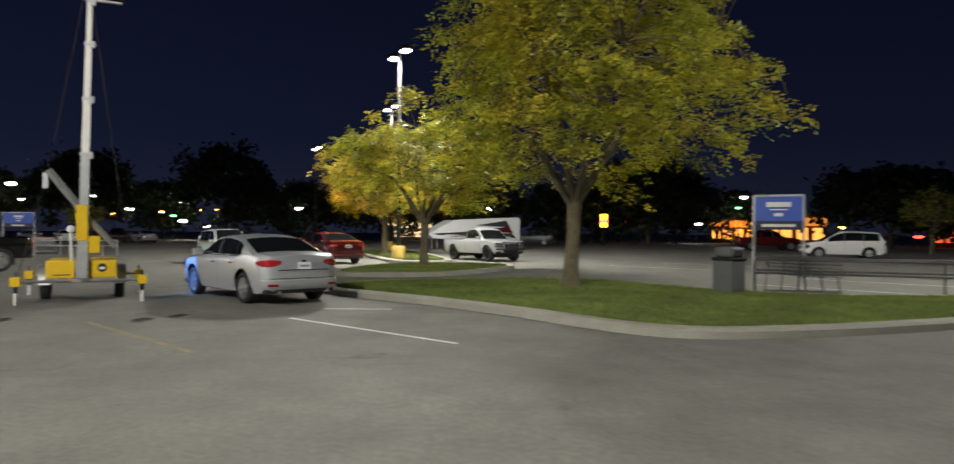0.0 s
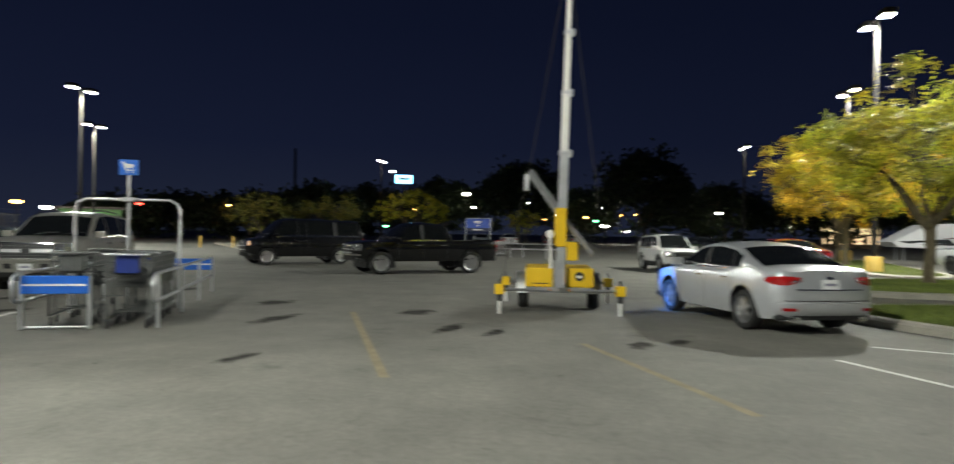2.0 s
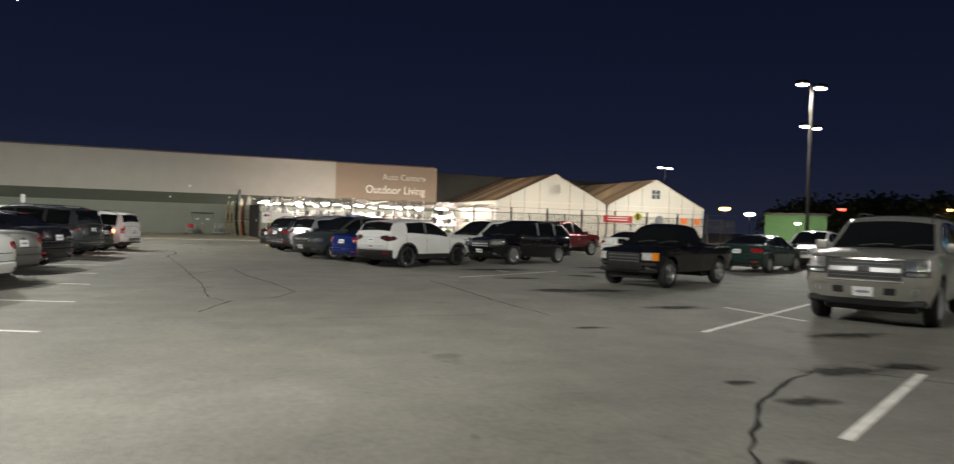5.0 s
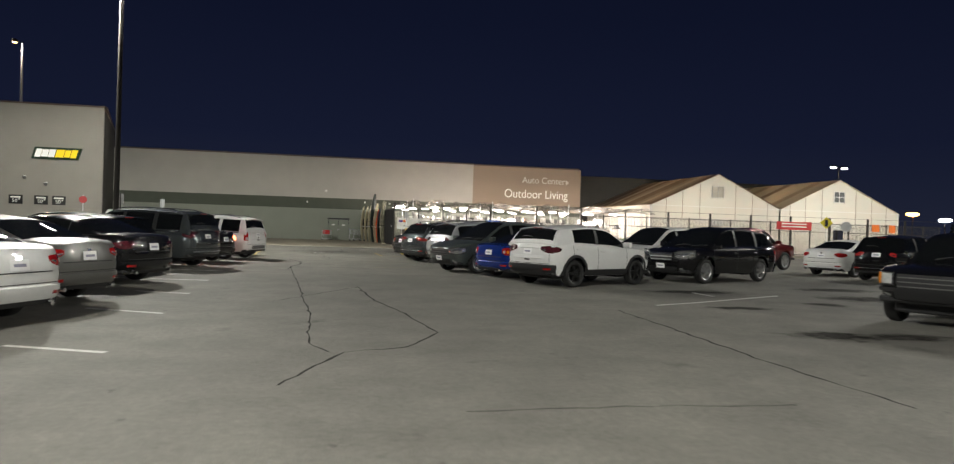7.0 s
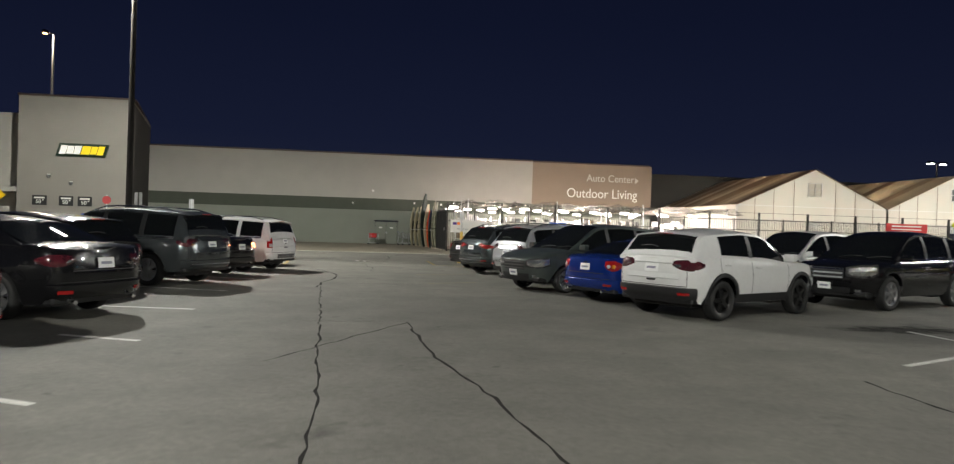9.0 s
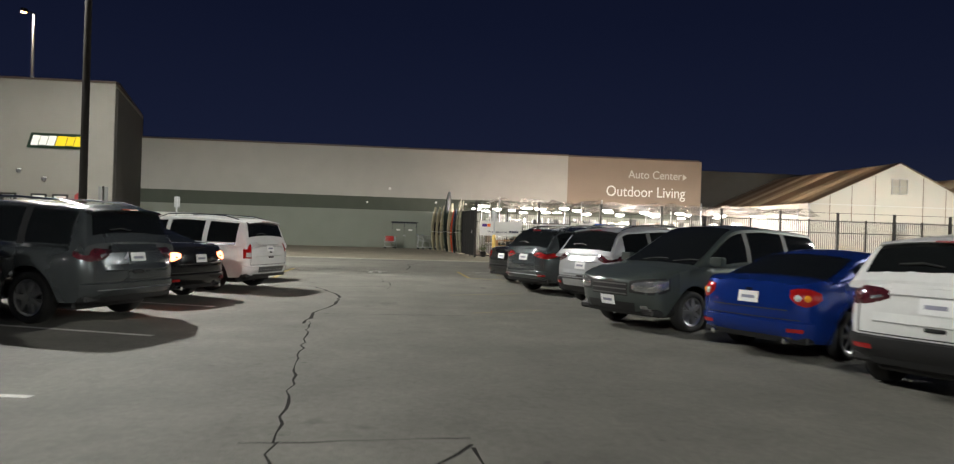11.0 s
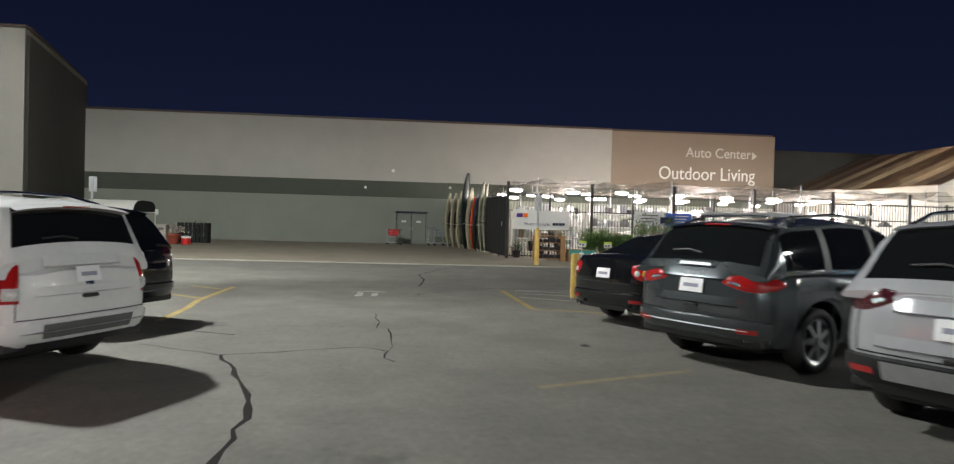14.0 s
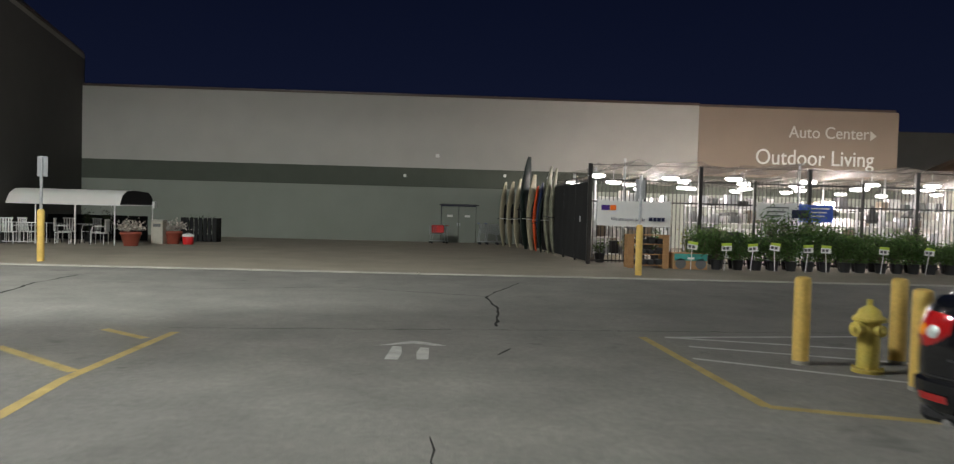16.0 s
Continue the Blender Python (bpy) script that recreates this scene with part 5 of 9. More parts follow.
SILVER = paint("silver_paint", (0.52, 0.53, 0.55), 0.28, 0.45)
WHITE = paint("white_paint", (0.74, 0.74, 0.73), 0.3, 0.0)
GUNMETAL = paint("gunmetal_car_paint", (0.16, 0.16, 0.15), 0.35, 0.6)
BLACK = paint("black_paint", (0.008, 0.008, 0.009), 0.2, 0.1)
NAVY_PAINT = paint("dark_navy_paint", (0.012, 0.016, 0.025), 0.2, 0.3)
CHARCOAL = paint("charcoal_paint", (0.085, 0.095, 0.10), 0.22, 0.6)
GREEN_GREY = paint("dark_green_grey_paint", (0.085, 0.10, 0.095), 0.28, 0.4)
BLUE = paint("bright_blue_paint", (0.008, 0.035, 0.24), 0.25, 0.4)
BURGUNDY = paint("burgundy_paint", (0.12, 0.012, 0.014), 0.25, 0.3)
TAN_PAINT = paint("pewter_paint", (0.31, 0.30, 0.27), 0.3, 0.4)
GREEN_DARK = paint("dark_green_paint", (0.02, 0.045, 0.04), 0.25, 0.3)

def at_wheel(kind, wx, wy, heading, which, g=1.0):
    """The middle of a car from the ground contact of one of its wheels: which is (front +1 / rear -1, left +1 / right -1)."""
    k = KINDS[kind]
    a = radians(heading)
    f, l = which
    dx, dy = f * k["wb"] / 2 * g, l * (k["W"] / 2 - 0.1) * g
    return wx - (dx * math.cos(a) - dy * math.sin(a)), wy - (dx * math.sin(a) + dy * math.cos(a))


def park(kind, wx, wy, heading, which, colour, label, **kw):
    x, y = at_wheel(kind, wx, wy, heading, which, kw.get("grow", 1.0))
    return car(kind, x, y, heading, colour, label, **kw)


buick = park("sedan", 15.35, 0.8, 27, (-1, 1), SILVER, "silver saloon with red tail lamps and chrome trim", grow=0.98, chrome=True, lamps=(0.87, 0.15, 0.34, 0.3))
# right-hand row, nose in
park("compact", 11.5, 30.85, 30, (-1, -1), WHITE, "white compact sport utility with black wheels and cladding", dark_rim=True, spokes=5, cladding=True, category="car", lamps=(0.99, 0.2, 0.3, 0.36), tail_mat=LENS_SMOKED, plate_z=0.93)
park("crossover", 16.45, 33.0, 206, (1, 1), BLACK, "black crossover with chrome grille and alloy wheels", chrome=True, plate_front=True, grow=1.0, hgrow=1.0)
park("sedan", 10.3, 34.9, 28, (-1, 1), BLUE, "bright blue compact saloon with pale number plate", grow=0.95, bulb=True, lamps=(0.86, 0.24, 0.24, 0.2))
park("van", 9.1, 37.3, 208, (1, -1), GREEN_GREY, "dark grey-green minivan with pale number plate", plate_front=True)
park("suv", 9.4, 40.45, 28, (-1, 1), SILVER, "silver compact sport utility with red tail lamps", rails=True, lamps=(1.02, 0.2, 0.36, 0.32), plate_z=0.86, bumper_dark=True, insert=STEEL, tail_mat=LENS_SMOKED)
park("suv", 8.7, 43.4, 28, (-1, 1), CHARCOAL, "charcoal sport utility with roof rails and wide red lamps", rails=True, rack=True, grow=1.01, hgrow=0.97, lamps=(0.98, 0.17, 0.3, 0.42), plate_z=0.92)
park("sedan", 8.58, 46.32, 28, (-1, 1), BLACK, "black compact saloon with red tail lamps", grow=0.93, hgrow=1.05, bulb=True, lamps=(0.86, 0.24, 0.24, 0.2))
# left-hand row, nose in
park("bigsuv", 1.68, 42.6, 158, (-1, -1), WHITE, "white boxy sport utility with roof rails and grey bumper insert", rails=True, body_pillars=True, grow=0.9, insert=GREY_PLASTIC, plate_z=1.06, clear_tail=True, lamps=(1.02, 0.4, 0.12, 0.1))
park("sedan", 0.85, 40.0, 158, (-1, -1), BLACK, "black saloon with its tail lamps lit", lit=True)
park("bigsuv", 0.78, 37.07, 158, (-1, -1), CHARCOAL, "dark grey sport utility with chrome roof rails", rails=True, tail_mat=LENS_SMOKED, grow=0.96, plate_z=1.0, lamps=(1.05, 0.2, 0.25, 0.3))
park("crossover", -0.45, 34.55, 158, (-1, -1), BLACK, "black crossover set deep between two other cars", grow=0.97, hgrow=0.93, tail_mat=LENS_SMOKED)
park("sedan", 0.66, 31.15, 158, (-1, -1), BLACK, "glossy black saloon with pale number plate", grow=1.03, tail_mat=LENS_SMOKED)
park("sedan", 0.62, 27.2, 158, (-1, -1), GUNMETAL, "grey metallic saloon with clear tail lamps", grow=1.0, clear_tail=True)
park("sedan", 0.7, 24.35, 158, (-1, -1), WHITE, "white saloon with red tail lamps at the end of the row", grow=1.0)
park("crossover", 0.95, 45.55, 158, (-1, -1), BLACK, "black crossover with a chrome strip near the end of the row", grow=0.94, plate_z=0.98, lamps=(1.0, 0.2, 0.24, 0.26), tail_mat=LENS_SMOKED, chrome=True)
# second rank and further vehicles
park("pickup", 16.45, 23.1, 206, (1, 1), BLACK, "black pickup truck facing the lane with amber indicators", category="pickup truck", amber=True, spokes=6, head_mat=LENS_CLEAR)
park("fullsize", 15.75, 17.55, 208, (1, -1), TAN_PAINT, "pewter full-size sport utility with chrome grille", category="car", chrome=True, plate_front=True, rails=True, rail_mat=BLACK_PLASTIC, wide_bar=True, grow=1.03, hgrow=1.03)
park("crew", 25.7, 12.2, 135, (1, 1), BLACK, "black crew-cab pickup truck with bright alloy wheels", category="pickup truck", chrome=True, spokes=5)
park("boxvan", 29.5, 19.4, 140, (1, 1), BLACK, "black full-size panel van with bright wheel centres", category="van", chrome=True, amber=True)
park("bigsuv", 33.0, 2.95, 200, (1, -1), WHITE, "white boxy sport utility parked alone with dark cladding", grow=0.83, hgrow=1.03, cladding=True, bumper_dark=True, rails=True, rail_mat=BLACK_PLASTIC)
silver_truck = park("pickup", 34.6, -10.0, 200, (1, -1), SILVER, "silver single-cab pickup truck with black brush guard", category="pickup truck", dark_rim=True, grow=1.03)
park("sedan", 33.8, -3.2, 20, (-1, -1), BURGUNDY, "dark red saloon parked beyond the grass island")
car("van", 37.3, -34.2, 62, WHITE, "white minivan parked in the far bays")
park("crew", 54.1, -44.2, 255, (1, -1), BURGUNDY, "red pickup truck in the far bays", category="pickup truck")
park("crew", 24.7, 43.7, 22, (1, 1), BURGUNDY, "burgundy pickup truck in front of the garden fence", category="pickup truck")
park("sedan", 27.05, 31.3, 25, (1, 1), GREEN_DARK, "dark green saloon nose to nose with a white car")
park("suv", 29.9, 32.45, 208, (1, -1), WHITE, "white crossover with headlamps catching the light", chrome=True, head_mat=LENS_CLEAR)
park("sedan", 24.95, 39.25, 22, (-1, 1), WHITE, "white saloon with alloy wheels in the next rank", spokes=9)
park("suv", 24.7, 36.15, 24, (-1, 1), BLACK, "black sport utility in the next rank")
car("van", 16.9, 37.2, 206, WHITE, "white minivan nose to nose with another car", plate_front=False)

# steel brush guard on the silver truck's nose
for gy in (-0.55, -0.2, 0.2, 0.55):
    pipe("guard_bar", [(2.5, gy, 0.45), (2.62, gy, 0.62), (2.6, gy, 1.0)], 0.025, BLACK_PLASTIC, silver_truck, 6, "black brush guard bar")
for gz in (0.62, 0.98):
    one_tube("guard_bar", (2.61, -0.75, gz), (2.61, 0.75, gz), 0.025, BLACK_PLASTIC, silver_truck, "black brush guard bar")

# ---- lamp poles ----
def lamp_pole(x, y, h, arms, label, base=True, lit=LAMP_WHITE, head=0.74, shaft=POLE_GREY):
    root = empty("lamp_pole", Matrix.Translation((x, y, 0)), label, "street lamp", "lot lamp poles")
    if base:
        lathe("base", [(0.34, 0), (0.34, 0.72), (0.30, 0.78)], YELLOW_POST, root, "round concrete footing")
    one_tube("pole", (0, 0, 0.0), (0, 0, h), 0.13, shaft, root, r2=0.09)
    one_box("hand_hole", (-0.05, 0.05, -0.138, -0.12, 0.9, 1.15), shaft, root, "small hand-hole cover", 0.004)
    for a in arms:
        m = Matrix.Rotation(radians(a), 4, "Z")
        hd = part("lamp_head", box(bmesh.new(), 0.55, 0.55 + head, -head * 0.34, head * 0.34, h - 0.08, h + 0.16, 0.05, m), POLE_GREY, root, "box lamp head")
        one_box("lens", (0.61, 0.49 + head, -head * 0.27, head * 0.27, h - 0.13, h - 0.082), lit, hd, "lit lamp lens", 0.01, m=m)
        part("arm", tube(bmesh.new(), m @ Vector((0, 0, h + 0.02)), m @ Vector((0.6, 0, h + 0.04)), 0.035), POLE_GREY, root)
    return root


# One pole, at (-0.6, 10), is made up to hold the added ground light.
for lx, ly, lz, lw in LAMPS:
    lamp_pole(lx, ly, lz, (190, 10), "tall dark lamp pole with lit heads, one of the set added")
for lx, ly, lz in [(79, -3.2, 10.6), (67, 92, 10.6), (85.5, 40, 10.6)]:
    lamp_pole(lx, ly, lz, (190, 10), "distant lamp pole with two lit heads", lit=LAMP_WHITE)
lamp_pole(-19.5, 74.0, 14.8, (250,), "slim pale pole with a lit head behind the tower", base=False, lit=LAMP_AMBER, head=0.4, shaft=STEEL)


# ---- light tower trailer ----
DULL_STEEL_ARM = mat("weathered_grey_steel", (0.26, 0.26, 0.26), 0.6, metal=0.3, var=0.25, scale=6)


def light_tower(x, y, heading):
    r = empty("light_tower", pose(x, y, 0, 0, 0, heading), "yellow towable light tower with raised mast and outriggers", "light tower")
    one_box("chassis", (-1.0, 1.0, -0.66, 0.66, 0.40, 0.50), STEEL, r, "galvanised steel chassis", 0.015)
    for sy in (1, -1):
        one_box("cabinet", (-0.98, 0.75, 0.13 if sy > 0 else -0.65, 0.65 if sy > 0 else -0.13, 0.50, 0.87), YELLOW, r, "yellow engine cabinet", 0.03, seg=2)
        one_box("reflector", (-1.02, -1.0, 0.3 * sy - 0.13, 0.3 * sy + 0.13, 0.425, 0.475), LENS_AMBER, r, "amber reflector", 0.004)
        wl = new("wheel")
        wl.parent = r
        wl.matrix_local = pose(0.05, 0.71 * sy, 0.33, 0, 0, 0 if sy > 0 else 180)
        for me in wheel_mesh(0.33, 0.2, False, 8):
            o = new(me.name.split(".")[0], me)
            o.parent = wl
        mg = [Vector((0.05 + 0.42 * math.cos(a), 0, 0.33 + 0.42 * math.sin(a))) for a in [math.pi * q / 8 for q in range(9)]]
        g = [[Vector((p.x, 0.60, p.z)) for p in mg], [Vector((p.x, 0.84, p.z)) for p in mg]]
        skin("mudguard", g, STEEL, r, "curved steel mudguard", sy < 0)
        for fx in (-1.25, 1.2):
            one_tube("outrigger", (fx, 0.2 * sy, 0.46), (fx, 1.13 * sy, 0.46), 0.032, STEEL, r, "square outrigger arm", n=4)
            lg = one_box("jack", (fx - 0.08, fx + 0.08, 1.13 * sy - 0.09, 1.13 * sy + 0.09, 0.37, 0.56), YELLOW, r, "yellow jack head", 0.012)
            one_tube("jack_leg", (fx, 1.13 * sy, 0.24), (fx, 1.13 * sy, 0.40), 0.04, BLACK_PLASTIC, lg)
            one_tube("jack_foot", (fx, 1.13 * sy, 0.0), (fx, 1.13 * sy, 0.25), 0.032, WHITE_PLASTIC, lg, n=6)
            one_tube("jack_handle", (fx, 1.13 * sy, 0.54), (fx + 0.02, 1.13 * sy, 0.66), 0.015, BLACK_PLASTIC, lg)
    lathe("emblem", [(0.09, 0), (0.09, 0.008)], BLACK_PLASTIC, r, "round dark emblem", m=Matrix.Translation((-0.982, -0.38, 0.71)) @ Matrix.Rotation(radians(-90), 4, "Y"))
    one_box("emblem_print", (-0.994, -0.99, -0.43, -0.33, 0.68, 0.73), LETTER, r, "", 0.0)
    one_box("emblem_print", (-0.986, -0.98, 0.2, 0.52, 0.56, 0.58), BLACK_PLASTIC, r, "", 0.0)
    one_tube("tow_bar", (1.0, 0, 0.45), (2.1, 0, 0.45), 0.05, STEEL, r, n=4)
    # mast in stages
    mx = -1.06
    z = 0.9
    lean_m = Matrix.Rotation(radians(1.1), 4, "X")
    one_box("mast_foot", (mx - 0.10, mx + 0.10, -0.10, 0.10, 0.5, 1.02), STEEL, r, "", 0.01)
    one_box("mast_bracket", (mx - 0.12, mx + 0.12, -0.12, 0.10, 1.28, 2.02), YELLOW, r, "yellow mast bracket", 0.015)
    one_box("winch_box", (mx - 0.1, mx + 0.14, -0.34, -0.13, 1.02, 1.38), YELLOW, r, "yellow winch box", 0.015)
    for k, (z0, z1, w) in enumerate([(0.95, 3.1, 0.085), (3.0, 4.25, 0.072), (4.15, 5.4, 0.060), (5.3, 6.28, 0.05)]):
        one_box("mast_section", (mx - w, mx + w, -w, w, z0, z1), WHITE_PLASTIC if k else STEEL, r, "white square mast section", 0.008, m=lean_m)
        one_box("mast_collar", (mx - w - 0.02, mx + w + 0.02, -w - 0.02 - (0.05 if k == 2 else 0), w + 0.02, z1 - 0.06, z1), STEEL, r, "", 0.008, m=lean_m)
        one_box("mast_pulley", (mx - w - 0.05, mx - w + 0.01, -w - 0.06, -w + 0.03, z1 - 0.12, z1 + 0.02), STEEL, r, "small cable pulley", 0.01, m=lean_m)
    one_tube("stay_arm", (mx, 0.05, 1.98), (mx, 0.60, 2.72), 0.075, DULL_STEEL_ARM, r, "grey folding arm", n=4)
    one_tube("stay_arm", (mx + 0.05, 0.1, 2.0), (mx + 0.1, -0.62, 1.15), 0.06, DULL_STEEL_ARM, r, "grey folding arm", n=4)
    one_box("stay_plate", (mx - 0.02, mx + 0.02, 0.60, 0.70, 2.34, 2.66), STEEL, r, "", 0.01)
    one_tube("cable", (mx, 0.60, 2.72), (mx, 0.0, 6.25), 0.009, POLE_GREY, r, n=5)
    one_tube("cable", (mx, -0.16, 6.25), (mx + 0.1, -0.75, 1.9), 0.009, POLE_GREY, r, n=5)
    one_tube("cable", (mx, 0.60, 2.72), (mx + 0.2, 1.13, 0.55), 0.009, POLE_GREY, r, n=5)
    lathe("cable_coil", [(0.03, -0.07), (0.07, -0.05), (0.08, 0.0), (0.07, 0.05), (0.03, 0.07)], WHITE_PLASTIC, r, "pale coiled cable", m=Matrix.Translation((mx - 0.1, 0.19, 1.52)) @ Matrix.Rotation(radians(90), 4, "Y"))
    one_tube("cable", (mx - 0.1, 0.19, 1.46), (mx - 0.1, 0.17, 0.87), 0.028, WHITE_PLASTIC, r, n=6)
    one_tube("head_bar", (mx, -0.72, 6.30), (mx, 0.48, 6.30), 0.035, STEEL, r, n=6)
    for hy in (-0.67, -0.42, 0.18, 0.43):
        hd = one_box("flood_lamp", (mx - 0.12, mx + 0.12, hy - 0.11, hy + 0.11, 6.34, 6.56), POLE_GREY, r, "unlit flood lamp", 0.03)
        one_box("flood_lens", (mx - 0.128, mx - 0.121, hy - 0.09, hy + 0.09, 6.36, 6.54), WHITE_PLASTIC, hd, "", 0.0)
    return r


light_tower(17.25, 4.3, 12)


# ---- shopping carts and corrals ----
CART_FLAP = mat("blue_seat_flap", (0.012, 0.03, 0.20), 0.45, var=0.12)


def cart(x, y, z, heading, frame_mat, trim_mat, label, small=1.0, handle_mat=None):
    r = empty("shopping_cart", pose(x, y, z, 0, 0, heading), label, "shopping cart", "shopping carts")
    r.scale = (small, small, small)
    bm = bmesh.new()
    L0, L1, W0, W1, zb, zt = -0.42, 0.46, 0.28, 0.20, 0.50, 0.98
    for k in range(9):
        t = k / 8
        x_ = L0 + (L1 - L0) * t
        w = W0 + (W1 - W0) * t
        b = zb + 0.08 * (1 - t)
        tube(bm, (x_, -w, zt), (x_ * 0.97, -w * 0.85, b), 0.006, n=4)
        tube(bm, (x_, w, zt), (x_ * 0.97, w * 0.85, b), 0.006, n=4)
        tube(bm, (x_ * 0.97, -w * 0.85, b), (x_ * 0.97, w * 0.85, b), 0.006, n=4)
    for k in range(6):
        t = k / 5
        zz = zt + (zb - zt) * t
        s = 1 - 0.15 * t
        for sg in (1, -1):
            tube(bm, (L0 * (1 - 0.03 * t), sg * W0 * s, zz + 0.08 * t), (L1 * (1 - 0.03 * t), sg * W1 * s, zz), 0.006, n=4)
        tube(bm, (L1, -W1 * s, zz), (L1, W1 * s, zz), 0.006, n=4)
        tube(bm, (L0, -W0 * s, zz + 0.08 * t), (L0, W0 * s, zz + 0.08 * t), 0.006, n=4)
    part("basket", bm, frame_mat, r, "wire basket")
    bm = bmesh.new()
    for sg in (1, -1):
        tube(bm, (L0 - 0.08, sg * 0.27, 0.14), (0.44, sg * 0.2, 0.16), 0.013, n=6)
        tube(bm, (L0 - 0.08, sg * 0.27, 0.14), (L0 + 0.02, sg * 0.26, 0.95), 0.013, n=6)
        tube(bm, (0.42, sg * 0.2, 0.16), (0.36, sg * 0.2, 0.52), 0.011, n=6)
    tube(bm, (0.44, -0.2, 0.16), (0.44, 0.2, 0.16), 0.013, n=6)
    tube(bm, (-0.1, -0.24, 0.2), (-0.1, 0.24, 0.2), 0.01, n=6)
    part("frame", bm, frame_mat, r, "tube frame")
    one_tube("handle", (L0 - 0.1, -0.29, 1.02), (L0 - 0.1, 0.29, 1.02), 0.016, handle_mat or trim_mat, r, "push handle")
    one_box("child_seat", (L0 - 0.05, L0 - 0.015, -0.15, 0.15, 0.76, 1.0), trim_mat if trim_mat in (BLUE_PANEL, CART_FLAP) else frame_mat, r, "seat flap", 0.01)
    for cx, cy in ((-0.44, 0.25), (-0.44, -0.25), (0.42, 0.19), (0.42, -0.19)):
        lathe("castor", [(0.02, -0.016), (0.06, -0.014), (0.062, 0.0), (0.06, 0.014), (0.02, 0.016)], BLACK_PLASTIC, r, m=Matrix.Translation((cx, cy, 0.062)) @ Matrix.Rotation(radians(90), 4, "X"), n=12)
    return r


def corral(x, y, heading, length, label):
    """A tube-steel cart corral with a hoop, a sign on a pole and blue end boards."""
    r = empty("cart_corral", pose(x, y, 0, 0, 0, heading), label, "cart corral")
    for sg in (1, -1):
        v = 0.93 * sg
        pipe("side_rail", [(length, v, 0.0), (length, v, 0.72), (length - 0.04, v, 0.80), (length - 0.12, v, 0.84), (-0.2, v, 0.84), (-0.33, v, 0.80), (-0.39, v, 0.70), (-0.39, v, 0.56), (-0.33, v, 0.46), (-0.2, v, 0.42), (length - 0.03, v, 0.42)], 0.027, STEEL, r, 8, "looped galvanised rail")
        for u in (0.0, length * 0.33, length * 0.66):
            one_tube("post", (u, v, 0), (u, v, 0.84), 0.03, STEEL, r)
    one_tube("foot_rail", (0.0, 0.02, 0.03), (0.0, 0.93, 0.03), 0.018, STEEL, r)
    h = 2.06
    u = 2.86
    vc = 0.14
    pipe("hoop", [(u, vc - 0.91, 0), (u, vc - 0.91, h - 0.2), (u, vc - 0.86, h - 0.07), (u, vc - 0.73, h), (u, vc + 0.73, h), (u, vc + 0.86, h - 0.07), (u, vc + 0.91, h - 0.2), (u, vc + 0.91, 0)], 0.03, STEEL, r, 10, "tall galvanised hoop")
    one_tube("sign_pole", (u, vc, 0), (u, vc, 2.80), 0.03, STEEL, r)
    one_box("hoop_clamp", (u - 0.06, u + 0.06, vc - 0.14, vc + 0.14, h - 0.04, h + 0.04), STEEL, r)
    sb = one_box("sign_board", (u - 0.05, u - 0.035, vc - 0.17, vc + 0.17, 2.52, 2.81), BLUE_PANEL, r, "square blue sign board", 0.004)
    # trolley pictogram: basket, handle, axle bar and two wheels
    fx = u - 0.055
    mesh_ob("sign_symbol", [(fx, vc + 0.07, 2.74), (fx, vc - 0.10, 2.72), (fx, vc - 0.07, 2.65), (fx, vc + 0.05, 2.65),
                            (fx, vc + 0.12, 2.775), (fx, vc + 0.07, 2.765), (fx, vc + 0.02, 2.60), (fx, vc + 0.045, 2.60),
                            (fx, vc + 0.045, 2.60), (fx, vc - 0.09, 2.60), (fx, vc - 0.09, 2.62), (fx, vc + 0.045, 2.62),
                            (fx, vc + 0.04, 2.56), (fx, vc + 0.01, 2.56), (fx, vc + 0.01, 2.585), (fx, vc + 0.04, 2.585),
                            (fx, vc - 0.05, 2.56), (fx, vc - 0.08, 2.56), (fx, vc - 0.08, 2.585), (fx, vc - 0.05, 2.585)],
            [(0, 1, 2, 3), (4, 5, 6, 7), (8, 9, 10, 11), (12, 13, 14, 15), (16, 17, 18, 19)], LETTER, sb, "white cart symbol")
    # end board across half the mouth, and one at the far end
    for u0, v0, v1 in ((-0.06, 0.02, 0.93), (length + 0.0, -0.93, 0.0)):
        bd = one_box("end_board", (u0 - 0.02, u0 + 0.02, v0, v1, 0.53, 0.80), BLUE_PANEL, r, "blue board with a white stripe", 0.012)
        one_box("stripe", (u0 - 0.026, u0 - 0.021, v0 + 0.03, v1 - 0.03, 0.65, 0.68), LETTER, bd)
        for v in (v0, v1):
            one_box("board_post", (u0 - 0.0, u0 + 0.05, v - 0.03, v + 0.03, 0, 0.80), STEEL, r, "", 0.01)
    return r


